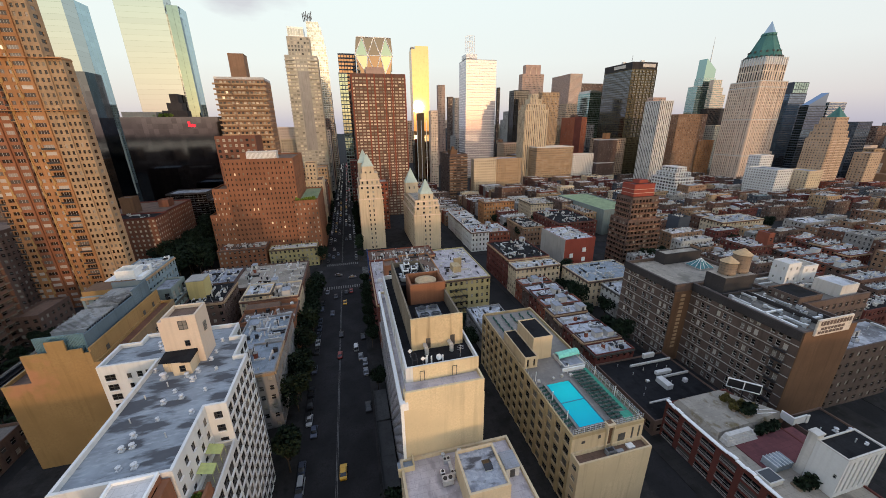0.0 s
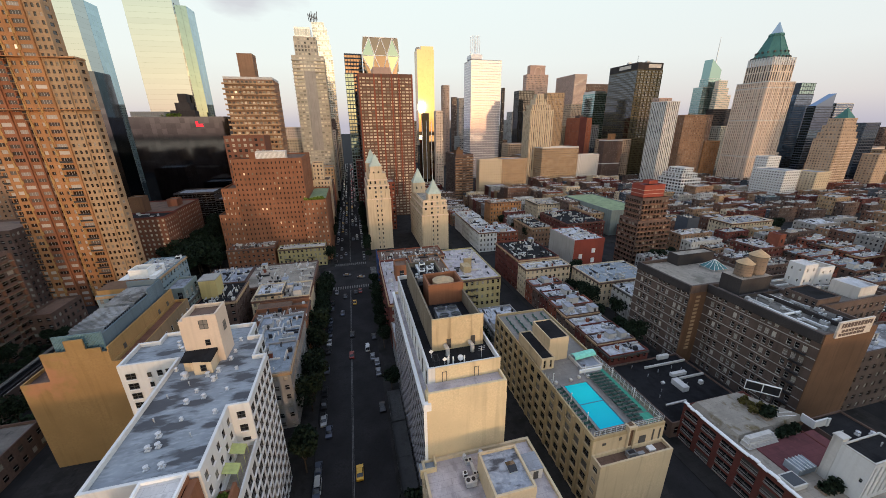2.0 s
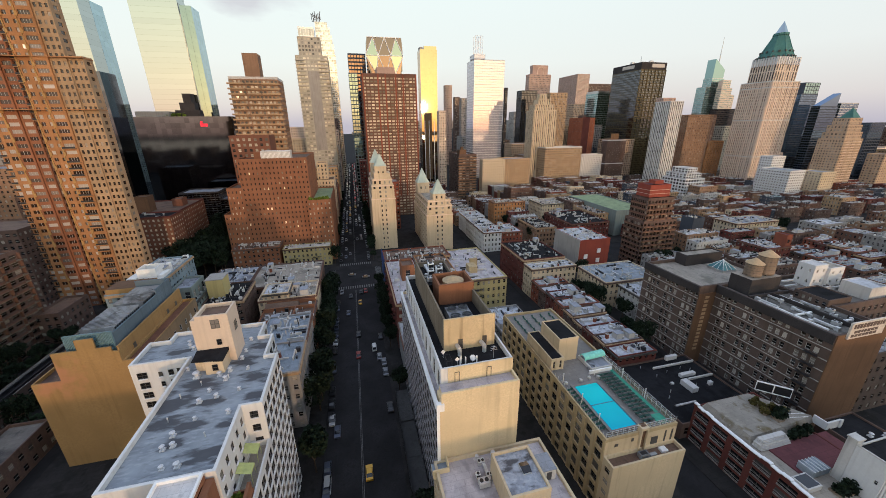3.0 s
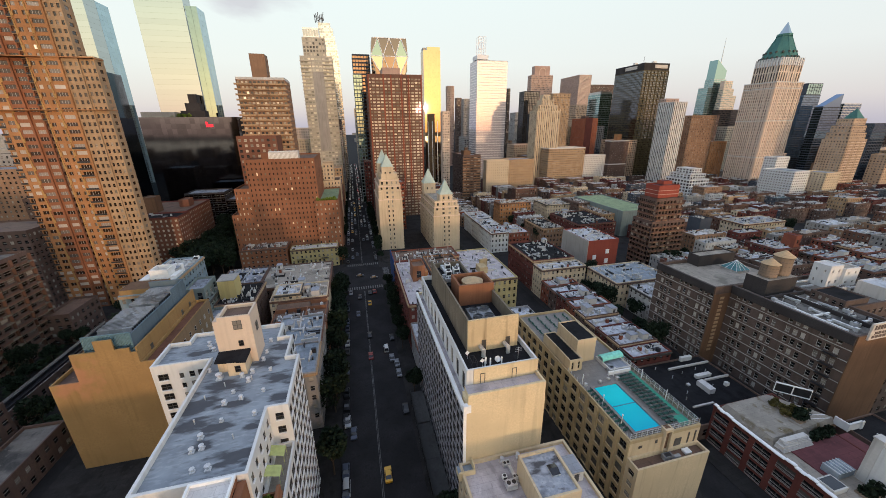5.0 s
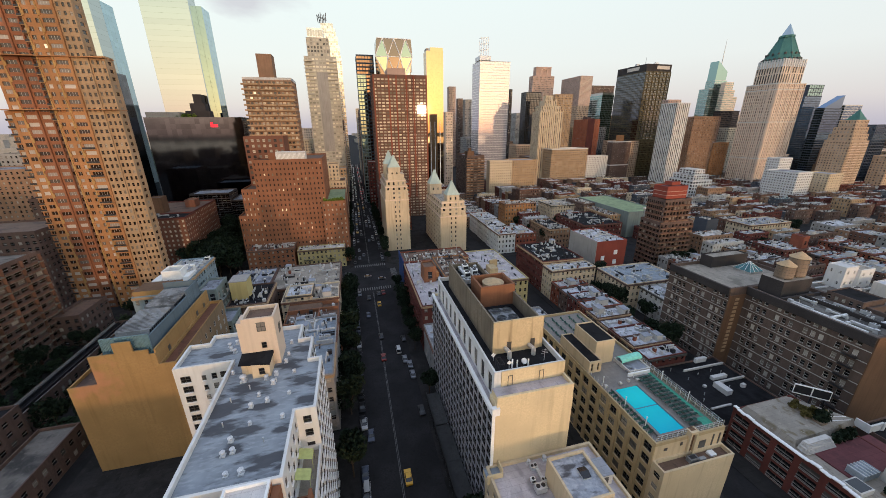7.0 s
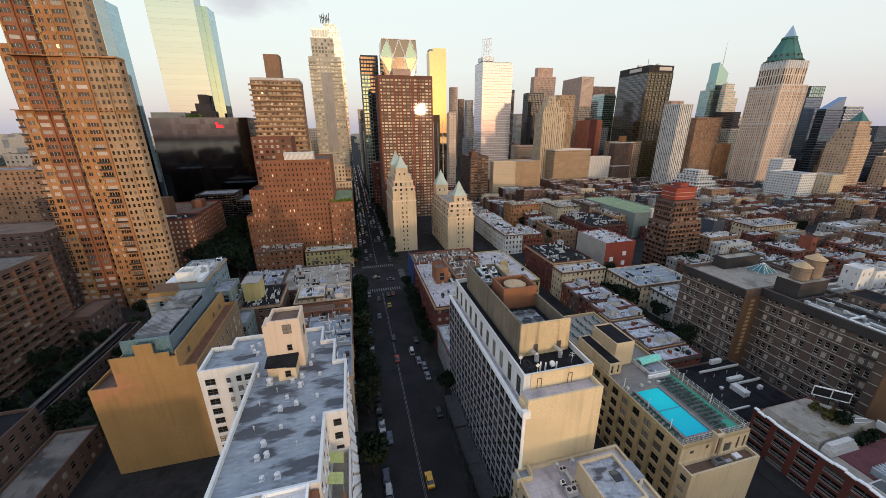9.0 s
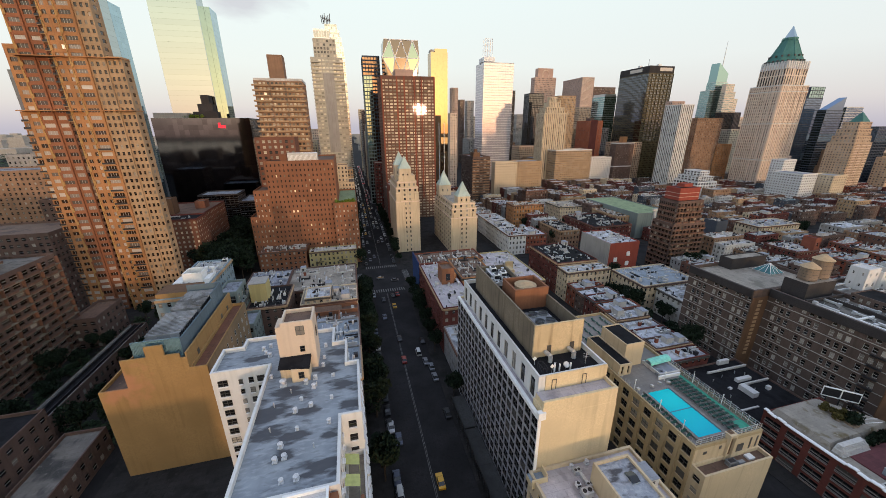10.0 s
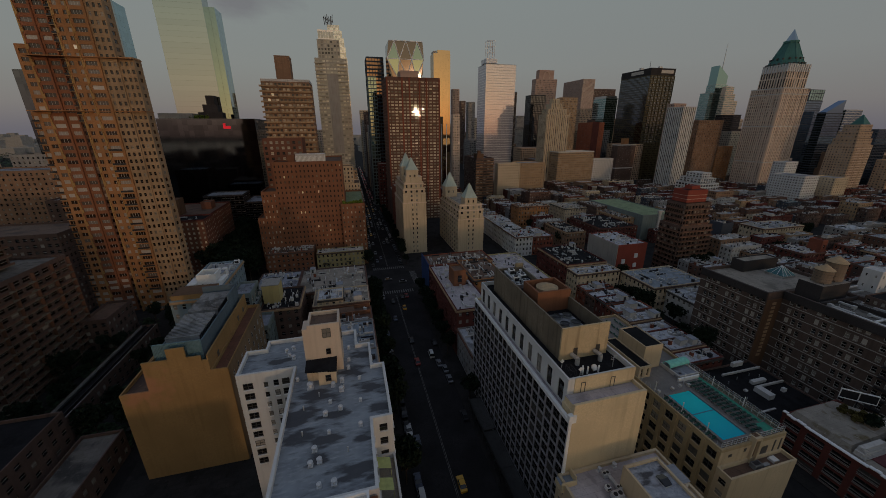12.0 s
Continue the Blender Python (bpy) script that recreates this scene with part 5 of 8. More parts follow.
for x, y, dx in ((97.5, 50.2, 5.0), (98.6, 51.3, 4.2)):
    s.rod((x, y, 12.65), (x + dx, y - 1.2, 12.9), 0.08)
s.make("roof_pipe", "white_paint", mb)
for i in range(40):
    y0, y1 = 20.2 + i * 1.01, 20.2 + (i + 1) * 1.01 - 0.02
    u = y0 - 20.2
    dz = 0.5 * math.exp(-((u - 39.5) / 1.2) ** 2) + 0.35 * math.exp(-((u - 36) / 0.9) ** 2) + 0.45 * math.exp(-((u - 21.5) / 1.2) ** 2) + 0.4 * math.exp(-((u - 17.5) / 1.2) ** 2) + 0.35 * math.exp(-((u - 8) / 2) ** 2)
    s = Shape()
    s.prism([(79.3, y0), (79.9, y0), (79.9, y1), (79.3, y1)], 11.4, 11.75 + dz)
    s.prism([(79.15, y0), (80.05, y0), (80.05, y1), (79.15, y1)], 11.75 + dz, 12.0 + dz, 1)
    s.make("coping_piece", ("dark_red_brick", "white_paint"), mb, "white scalloped parapet piece")
s = Shape()
s.box(84.2, 38, 11.02, 103.6, 45.6, 11.3)
s.make("terrace", "roof_red", mb, "faded red roof terrace")
s = Shape()
s.box(82.0, 45.6, 11.05, 91.0, 47.2, 12.4)
for i in range(8):
    z = 11.3 + 0.26 * i
    s.box(81.8 + 0.15 * i, 45.0 + 0.16 * i, z, 91.2 - 0.1 * i, 47.25, z + 0.12)
s.make("roof_plant", "dirty_white", mb, "white slatted roof plant")
s = Shape()
s.box(85.2, 37.2, 11.3, 90.3, 40.2, 12.9)
s.make("roof_cabin", "roof_blue", mb, "pale blue roof cabin")
for i in range(5):
    s = Shape()
    s.box(85.4 + i, 37.1, 12.9, 85.55 + i, 40.3, 13.05)
    s.make("cabin_rib", "galvanised", mb)
s = Shape()
s.box(80.4, 35.0, 11.05, 84.4, 38.2, 12.3)
s.box(80.7, 35.3, 12.3, 84.1, 37.9, 12.36, 1)
s.make("skylight", ("dirty_white", "glass_one"), mb, "white-framed dark skylight")
s = Shape()
s.box(104.2, 45.9, 11.0, 109.0, 46.3, 13.2)
s.box(104.2, 46.3, 11.0, 104.6, 48.9, 13.2)
s.box(108.4, 45.6, 11.0, 109.2, 45.9, 13.4)
s.make("screen_wall", "white_render", mb, "plain white screen wall")
dk = root("low_house", "low house with a black tar roof", "building", 111, 44)
tier(dk, 105.2, 118, 38.6, 48.4, 0, 10.9, "brown_brick", "roof_black", {"w": grid(4, 4, 0.4, 0.5)}, 0.5, 0.3)
dress(dk, 105.5, 118, 38.6, 45, 10.9, random.Random(8), 3)
wr = root("white_house", "white rendered house with a black roof and chimney", "building", 96, 33)
tier(wr, 90.5, 101.6, 30.2, 35.4, 11.02, 21.2, "white_render", "roof_black", {"n": grid(3, 3, 0.3, 0.3, skip=lambda c, r: (c, r) != (0, 1)), "w": grid(7, 1, 0.3, 0.8)}, 0.3, 0.3, cap="dirty_white")
s = Shape()
s.box(101.62, 30.2, 0.15, 101.9, 35.4, 21.4)
s.make("rear_wall", "dirty_white", wr)
put("vent_pipe", wr, 97.5, 33.0, 21.2)
put("roof_vent", wr, 99.0, 32.0, 21.2, 0, 0.6)
s = Shape()
s.box(90.4, 35.42, 11.02, 92.4, 37.0, 22.2)
s.box(90.25, 35.3, 22.2, 92.55, 37.15, 22.5)
s.make("chimney", "dirty_white", wr)
bb = root("billboard", "dark billboard panels in a white frame on steel posts", "billboard", 102.8, 57.7, 0.2)
A, B = Vector((99.9, 60.4, 0)), Vector((105.7, 55.0, 0))
across = (B - A).normalized()
deep = Vector((-across.y, across.x, 0)) * 0.12


def board(f0, f1, z0, z1, d0, d1):
    q = Shape()
    p = [A.lerp(B, f0) + deep * d0, A.lerp(B, f1) + deep * d0, A.lerp(B, f1) + deep * d1, A.lerp(B, f0) + deep * d1]
    q.prism([(v.x, v.y) for v in p], z0, z1)
    return q


for f0, f1 in ((0.03, 0.485), (0.515, 0.97)):
    board(f0, f1, 12.9, 15.4, 0, 1).make("panel", "dark_metal", bb, "dark back of a panel")
    for z in (12.65, 15.4):
        board(f0 - 0.015, f1 + 0.015, z, z + 0.25, -1, 2).make("frame", "white_paint", bb)
    for f in (f0 - 0.012, f1):
        board(f, f + 0.012, 12.9, 15.4, -1, 2).make("frame", "white_paint", bb)
for f in (0.15, 0.5, 0.85):
    board(f, f + 0.03, 0.2, 12.65, 0, 2).make("post", "dark_metal", bb)

# ---- 57th street row ----
def keep(x0, x1, y0, y1):
    TAKEN.append((x0, x1, y0, y1))


TAKEN = []
for q in ((-56, -25, 20, 91.5), (-86, -62, 93, 129), (4, 28, 15, 105), (41, 61, 46, 106), (106, 163, 52, 113), (76, 116, 18, 60), (76, 106, 60, 86)):
    keep(*q)


def clutter(th, x0, x1, y0, y1, h, rng, n):
    """Pipes, low walls, hatches, dishes and crates too small to tell apart."""
    q = Shape()
    for _ in range(n):
        x, y, m = rng.uniform(x0 + 1, x1 - 1.6), rng.uniform(y0 + 1, y1 - 1.6), rng.choice((0, 0, 1, 2))
        t = rng.random()
        if t < 0.35:
            q.box(x, y, h, x + rng.uniform(0.4, 1.3), y + rng.uniform(0.4, 1.3), h + rng.uniform(0.4, 1.5), m)
        elif t < 0.6:
            q.tube(x, y, h, h + rng.uniform(0.6, 1.8), rng.uniform(0.1, 0.3), n=6, m=m)
        elif t < 0.8:
            q.box(x, y, h, min(x1 - 0.5, x + rng.uniform(2, 6)), y + 0.3, h + rng.uniform(0.3, 1.0), m)
        else:
            q.box(x, y, h, x + 0.3, min(y1 - 0.5, y + rng.uniform(2, 5)), h + rng.uniform(0.3, 1.0), m)
    if q.f:
        q.make("roof_clutter", ("dirty_white", "galvanised", "dark_metal"), th, kind="stuff")


def house(name, label, x0, x1, y0, y1, h, wall, roof, faces="wn", seed=1, n=5, bay=2.6, ww=0.42, wh=0.5, cap=None, category="building", group="", **k):
    keep(x0, x1, y0, y1)
    th = simple(name, label, category, x0, x1, y0, y1, h, wall, roof, bay, 3.2, ww, wh, faces, group=group, cap=cap, parapet=0.6, **k)
    c = Shape()
    if "w" in faces:
        c.box(x0 + 0.02, y0 - 0.4, h - 0.5, x1 - 0.02, y0 - 0.004, h + 0.25)
    if "s" in faces:
        c.box(x1 + 0.004, y0 + 0.02, h - 0.5, x1 + 0.45, y1 - 0.02, h + 0.25)
    if "n" in faces:
        c.box(x0 - 0.45, y0 + 0.02, h - 0.5, x0 - 0.004, y1 - 0.02, h + 0.25)
    if c.f:
        c.make("cornice", random.Random(seed).choice(("brown_brick", "tower_brown", "frame_dark", "buff_brick")), th)
    if n:
        dress(th, x0, x1, y0, y1, h, random.Random(seed), n)
        clutter(th, x0, x1, y0, y1, h, random.Random(seed + 500), min(64, int((x1 - x0) * (y1 - y0) / 7)))
    return th


def fire_escape(th, side, u, plane, z0, z1, w=4.2, storey=3.2):
    """Iron platforms with rails at each storey and a steep ladder between them."""
    at = on_face(side, plane)
    s = Shape()
    n = int((z1 - z0) / storey)
    for k in range(n):
        z = z0 + k * storey
        a, b = at(u - w / 2, z, -1.1), at(u + w / 2, z, -0.02)
        x0, x1, y0, y1 = min(a[0], b[0]), max(a[0], b[0]), min(a[1], b[1]), max(a[1], b[1])
        s.box(x0, y0, z, x1, y1, z + 0.07)
        for zz in (0.5, 0.95):
            p, q = at(u - w / 2, z + zz, -1.08), at(u + w / 2, z + zz, -1.08)
            s.rod(p, q, 0.035, 4)
            s.rod(p, at(u - w / 2, z + zz, -0.02), 0.03, 4)
            s.rod(q, at(u + w / 2, z + zz, -0.02), 0.03, 4)
        for i in range(6):
            v = u - w / 2 + w * i / 5
            s.rod(at(v, z, -1.08), at(v, z + 0.95, -1.08), 0.025, 4)
        if k < n - 1:
            d = 1 if k % 2 else -1
            for o in (-0.3, -0.8):
                s.rod(at(u - d * w * 0.35, z, o), at(u + d * w * 0.35, z + storey, o), 0.05, 4)
    s.make("fire_escape", "dark_metal", th, "black iron fire escape")


house("corner_building", "low building wrapped in blue scaffold netting with a brown roof", 5.7, 40, 172, 188, 19.5, "red_brick", "roof_brown", "wn", 11, 5)
s = Shape()
s.box(5.1, 171, 0.2, 5.5, 189, 21)
tagged(s.make("scaffold_netting", "blue_net"), "deep blue scaffold netting hung on the building", "netting")
bk = house("brick_building", "red brick apartment house with white roof and balconies", 5.8, 20, 124, 171.5, 19.5, "dark_red_brick", "roof_lilac", "wn", 12, 3)
house("red_house", "orange brick house with small walled roof yards", 20.3, 36, 146, 171.5, 21, "orange_brick", "roof_brown", "wn", 13, 4)
tb = house("tan_building", "tan brick building with a pale roof and fire escapes", 36.5, 59.5, 142, 185, 17.5, "yellow_brick", "roof_lilac", "wn", 14, 4)
house("row_house", "low brick houses behind the hotel", 6, 20, 105, 123.5, 12, "grey_brick", "roof_silver", "wn", 15, 4)
house("row_house", "low pale-roofed house beside the yard", 44, 59, 108, 130, 9, "grey_brick", "roof_silver", "wn", 16, 4)
house("row_house", "grey flat-roofed town house", -45, -25.6, 92, 108, 19.5, "grey_brick", "roof_blue", "ws", 17, 4)
house("row_house", "blue-grey roofed brick town house", -40, -25.6, 108.3, 127, 19, "grey_brick", "roof_blue", "ws", 18, 4)
rw = house("row_house", "brown brick town house with a walled roof", -45, -25.6, 127.3, 144, 16, "brick_orange_red", "roof_brown", "ws", 19, 5)
house("row_house", "cream-topped brick town house", -48, -25.6, 144.3, 160, 18, "limestone", "roof_tan", "ws", 20, 6)
house("row_house", "brick corner house with a cluttered grey roof", -56, -25.6, 160.3, 189, 17, "brown_brick", "roof_tan", "ws", 21, 10)
house("row_house", "dark brick house with a grey roof", -75, -56.5, 160, 189, 17, "brown_brick", "roof_grey", "ws", 22, 5)
gh = house("grey_house", "grey rendered house with stepped roof terraces", -75, -66.3, 129, 152, 24, "green_grey", "roof_grey", "ws", 23, 4)
yh = house("yellow_house", "brown house with a yellow roof bulkhead", -66, -52, 140, 159.5, 21, "brown_brick", "roof_black", "ws", 24, 4)
gw = house("grey_house", "grey house with white rooftop plant", -88, -75.5, 129, 165, 33, "blue_wall", "roof_silver", "ws", 25, 5)
s = root("roof_plant", "white boxy rooftop plant with ducts", "roof plant", -81, 150, 33)
for a in ((-84, 141, -78, 141.4), (-84, 146.6, -78, 147), (-84, 141.4, -83.6, 146.6), (-78.4, 141.4, -78, 146.6)):
    q = Shape()
    q.box(a[0], a[1], 33, a[2], a[3], 37.2)
    q.make("panel", "white_paint", s)
q = Shape()
q.box(-83.5, 141.5, 33, -78.5, 146.5, 35.4)
q.make("cooler", "dark_metal", s)
q = Shape()
q.box(-77.8, 141, 33, -76, 147, 34.6)
q.make("cabinet", "white_paint", s)
q = Shape()
q.box(-87, 140, 33, -84.2, 146, 34.4)
q.make("cabinet", "white_paint", s)
q = Shape()
for i in range(4):
    q.tube(-84 + i * 2.1, 150, 33, 36, 0.9, n=12)
q.make("duct", "white_paint", s)

for i in range(5):
    put(("white_unit", "duct", "roof_vent", "ac_unit", "white_unit")[i], gw, -83 + (i * 5 % 7), 153 + i * 2.4, 33)
# the ochre strip of roof in front of the white plant
q = Shape()
q.box(-87.6, 129.4, 33.02, -76, 137, 35.2, 0, 1)
q.make("roof_annex", ("ochre_render", "rust_brick"), gw, "ochre roof annex")
# yellow bulkhead, cream rooftop house, walled yards of the row
q = Shape()
q.box(-65.5, 146, 21, -59.5, 153, 28.5)
q.box(-65.7, 145.8, 28.5, -59.3, 153.2, 28.8, 1)
q.make("roof_bulkhead", ("yellow_render", "concrete"), yh, "plain yellow roof bulkhead")
tier(gh, -74, -67.5, 139, 151, 24.05, 28.5, "green_grey", "roof_grey", {"w": grid(2, 1, 0.5, 0.6), "s": grid(3, 1, 0.5, 0.6)}, 0.9)
tier(gh, -66.25, -61, 129, 139.5, 0, 20, "green_grey", "roof_grey", {"w": grid(2, 6, 0.5, 0.5), "s": grid(4, 6, 0.5, 0.5)}, 0.9)
cr = house("roof_cottage", "cream rendered house with dark windows over the row", -46, -36, 144.2, 155, 20.5, "limestone", "roof_silver", "ws", 80, 3)
q = Shape()
for a in ((-44.6, 127.6, -25.9, 128.0), (-44.6, 137.6, -25.9, 138.0), (-33, 128.0, -32.6, 137.6), (-44.6, 143.3, -25.9, 143.7)):
    q.box(a[0], a[1], 16.0, a[2], a[3], 17.6)
q.make("yard_wall", "brick_orange_red", rw)
q = Shape()
q.face([(-44.4, 138.1, 16.2), (-32, 138.1, 16.2), (-32, 140.7, 18.4), (-44.4, 140.7, 18.4)])
q.face([(-32, 143.2, 16.2), (-44.4, 143.2, 16.2), (-44.4, 140.7, 18.4), (-32, 140.7, 18.4)])
q.face([(-32, 138.1, 16.2), (-32, 143.2, 16.2), (-32, 140.7, 18.4)])
q.make("gable_roof", "roof_brown", rw)
# lawn and drive between the rows
q = Shape()
q.box(-51.0, 97, 0.16, -47.5, 127, 0.2)
tagged(q.make("lawn", "lawn"), "narrow strip of green lawn beside a drive", "lawn", kind="structure")
# brick building: roof tower, side balconies
tier(bk, 11, 16.5, 146, 154, 19.55, 26, "brick_orange_red", "roof_brown", {"w": grid(1, 1, 0.35, 0.5)}, 0.8)
q = Shape()
q.box(16.52, 149, 19.55, 18.4, 153, 22.5)
q.make("roof_shed", "orange_brick", bk)
for k in range(1, 6):
    for y in (130, 137.5, 145, 158, 165):
        q = Shape()
        q.box(4.7, y, k * 3.2 + 0.4, 5.78, y + 2.6, k * 3.2 + 0.55)
        q.box(4.7, y, k * 3.2 + 0.55, 4.78, y + 2.6, k * 3.2 + 1.4)
        q.make("balcony", "dark_red_brick", bk)
for u in (41.5, 45.5):
    fire_escape(tb, "w", u, 141.6, 3.4, 17.5)
q = Shape()
q.box(44, 151, 17.5, 48, 157, 20.6)
q.box(46.2, 157, 17.5, 50, 158.2, 22.4)
q.make("roof_bulkhead", "tan_brick", tb, "tan brick bulkhead")

fire_escape(ap, "n", 58.2, 113.6, 3.6, 29.5, 3.2, 3.38)

# ---- beyond the avenue, north side ----
th = root("brick_tower_block", "massive red-brown brick apartment block with small lit windows", "building", -52, 262)
tier(th, -73.0, -33.5, 241, 290, 0, 66, "brick_orange_red", "roof_brown", {"w": grid(17, 21, 0.3, 0.42), "s": grid(16, 21, 0.3, 0.42)}, 1.0, glass="glass_lit", frame="frame_dark")
tier(th, -81.5, -73.05, 241, 285, 0, 49, "brick_orange_red", "roof_brown", {"w": grid(4, 15, 0.3, 0.42)}, 1.0, glass="glass_blinds", frame="frame_dark")
tier(th, -85.5, -81.55, 241, 285, 0, 33, "brick_orange_red", "roof_brown", {"w": grid(2, 10, 0.3, 0.42)}, 1.0, glass="glass_blinds", frame="frame_dark")
tier(th, -36.0, -21.5, 236.5, 240.95, 0, 40, "brick_orange_red", "roof_green", {"w": grid(6, 13, 0.3, 0.42), "s": grid(2, 13, 0.3, 0.42)}, 1.0, glass="glass_blinds", frame="frame_dark")
tier(th, -33.45, -21.5, 241, 290, 0, 40, "brick_orange_red", "roof_green", {"s": grid(16, 13, 0.3, 0.42)}, 1.0, glass="glass_blinds", frame="frame_dark")
s = Shape()
s.box(-60, 245, 66, -43, 252, 71, 0, 1)
s.make("white_penthouse", ("dirty_white", "white_paint"), th, "white glazed rooftop penthouse")
for i in range(24):
    s = Shape()
    s.box(-60 + i * 0.72, 244.7, 66, -59.75 + i * 0.72, 245, 70)
    s.make("fin", "white_paint", th)
s = Shape()
s.box(-66, 254, 66, -62, 258, 70)
s.make("stair_house", "brick_orange_red", th)
tier(th, -80.5, -57, 262, 281, 0, 79, "slab_brick", "roof_brown", {"w": grid(7, 24, 0.5, 0.5)}, 1.0, glass="glass_blinds", frame="frame_dark")
yb = house("yellow_building", "yellow painted brick building with black fire escapes", -53, -24.5, 227, 236, 12.5, "yellow_brick", "roof_white", "ws", 31, 6)
house("low_building", "low brown brick building with a flat roof", -81, -54.5, 226, 240, 15, "brick_orange_red", "roof_brown", "ws", 32, 4)
th = root("balcony_tower", "brown brick tower with stacked balconies on its corners", "building", -64, 296)
tier(th, -80, -50, 283, 306, 0, 115, "umber_brick", "roof_tan", {"w": grid(12, 36, 0.62, 0.45), "s": grid(8, 36, 0.62, 0.45)}, 1.5, cap="dirty_white", glass="glass_blinds", frame="frame_dark")
tier(th, -71, -61.5, 290, 300, 115.05, 131, "umber_brick", "roof_tan", {}, 0.5)
for k in range(6, 36):
    z = 115 * k / 36
    for x0, x1 in ((-81.2, -71.0), (-69.6, -61.4), (-60.4, -49.0)):
        s = Shape()
        s.box(x0, 281.8, z - 0.1, x1, 282.95, z + 0.12)
        s.box(x0, 281.75, z + 0.12, x1, 281.85, z + 0.95)
        s.make("balcony", "buff_brick", th)
for u in (-47, -33):
    fire_escape(yb, "w", u, 226.6, 3.2, 12.5, 5)
keep(-86, -20, 226, 315)
th = root("residential_tower", "pale stone tower with lit window bays and a glazed crown", "building", -37, 452)
tier(th, -54, -22, 436, 462, 0, 154, "putty_stone", "roof_tan", {"w": grid(9, 44, 0.72, 0.5, bars=False), "s": grid(8, 44, 0.7, 0.5, bars=False)}, 1.0, glass="glass_cream", frame="frame_dark")
for x0, x1 in ((-54.4, -45.5), (-31.5, -21.6)):
    for k in range(18, 44):
        q = Shape()
        q.box(x0, 434.6, 3.5 * k - 0.7, x1, 435.97, 3.5 * k + 0.55)
        q.make("bay_sill", "putty_stone", th)
tier(th, -50, -28, 438, 458, 154.95, 172, "putty_stone", "roof_tan", {"w": grid(7, 5, 0.62, 0.6), "s": grid(7, 5, 0.6, 0.6)}, 0.5, glass="glass_blinds")
tier(th, -48.5, -33, 440, 460, 172.6, 181, "steel", "roof_grey", {"w": grid(6, 1, 0.85, 0.7)}, 0.5, glass="mirror_grey", frame="mullion")
s = Shape()
s.box(-43, 435.6, 60, -32, 435.95, 140)
s.make("blank_pier", "concrete", th)
th = root("glass_skyscraper", "slender silver-blue glass skyscraper with a rounded crown", "skyscraper", -30, 655)
for k, (xr, z0, z1) in enumerate(((-17.5, 0, 190), (-18.6, 190.1, 204), (-20.2, 204.1, 216), (-22.4, 216.1, 226), (-25.5, 226.1, 233))):
    tier(th, -43, xr, 640, 656, z0, z1, "steel", "roof_grey", {"w": grid(8, max(2, round((z1 - z0) / 3.4)), 0.86, 0.8), "s": grid(5, max(2, round((z1 - z0) / 3.4)), 0.86, 0.8)}, 0.05, glass="mirror_wave", frame="mullion", rec=0.1)
s = Shape()
for i in range(6):
    s.rod((-46 + i * 2, 642, 233), (-47 + i * 2.6, 642, 243 + (i % 3) * 2), 0.5)
    s.rod((-47 + i * 2.4, 642, 244), (-43 + i * 1.8, 642, 236), 0.4)
s.make("crane_frame", "dark_metal", th)
simple("apartment_tower", "cream set-back apartment house", "building", -36, -21.7, 300, 325, 44, "limestone", "roof_brown", 2.6, 3.2, 0.4, 0.5, "ws")
simple("apartment_tower", "cream upper storeys of an apartment house", "building", -34, -26, 304, 320, 57, "limestone", "roof_brown", 2.6, 3.2, 0.4, 0.5, "ws", z0=44.7)
for i, (x0, x1, y0, h, w) in enumerate(((-50, -21.5, 330, 38, "brown_brick"), (-50, -21.5, 352, 30, "red_brick"), (-48, -21.5, 376, 46, "buff_brick"), (-50, -21.5, 402, 34, "limestone"),
                                        (-52, -21.5, 500, 60, "grey_brick"), (-56, -21.5, 530, 80, "pale_stone"), (-50, -21.5, 565, 95, "brown_brick"), (-50, -21.5, 600, 70, "limestone"),
                                        (-60, -21.5, 700, 120, "grey_brick"), (-60, -21.5, 770, 100, "pale_stone"), (-60, -21.5, 820, 150, "brown_brick"), (-60, -21.5, 880, 90, "limestone"),
                                        (-120, -62, 500, 70, "limestone"), (-110, -60, 560, 84, "pale_stone"), (-85, -56, 330, 52, "brown_brick"), (-85, -56, 380, 60, "pale_stone"))):
    simple("street_building", "stone and brick street-front building", "building", x0, x1, y0, y0 + 21, h, w, "roof_tan", 3.0, 3.4, 0.5, 0.5, "ws", group="street fronts")

# dark glass block and the twin glass towers
th = root("dark_glass_block", "black glass podium block reflecting the city", "building", -140, 385)
tier(th, -176, -103.5, 360, 420, 0, 93, "mirror_dark", "roof_black", {"w": grid(20, 22, 0.98, 0.97, bars=False), "s": grid(18, 22, 0.98, 0.97, bars=False)}, 1.0, glass="mirror_dark", frame="dark_metal", rec=0.04, thick=0.6)
s = Shape()
s.box(-128.2, 359.6, 86.0, -126.4, 359.9, 90.2)
s.box(-126.4, 359.6, 86.0, -122.8, 359.9, 88.2)
s.make("red_sign", "red_light", th, "small glowing red sign")
for x0, x1, y0, z0, z1 in ((-146, -128, 363, 93, 99), (-142, -131, 364, 99.1, 105), (-139, -133, 365, 105.1, 112)):
    s = Shape()
    s.box(x0, y0, z0, x1, y0 + 9, z1)
    s.make("roof_pavilion", "black_brick", th, "dark stepped roof pavilion")
s = Shape()
s.box(-174, 361, 93, -150, 372, 98)
for i in range(14):
    s.box(-174 + i * 1.7, 360.8, 94, -173 + i * 1.7, 361, 97.5)
s.make("roof_screen", "concrete", th)
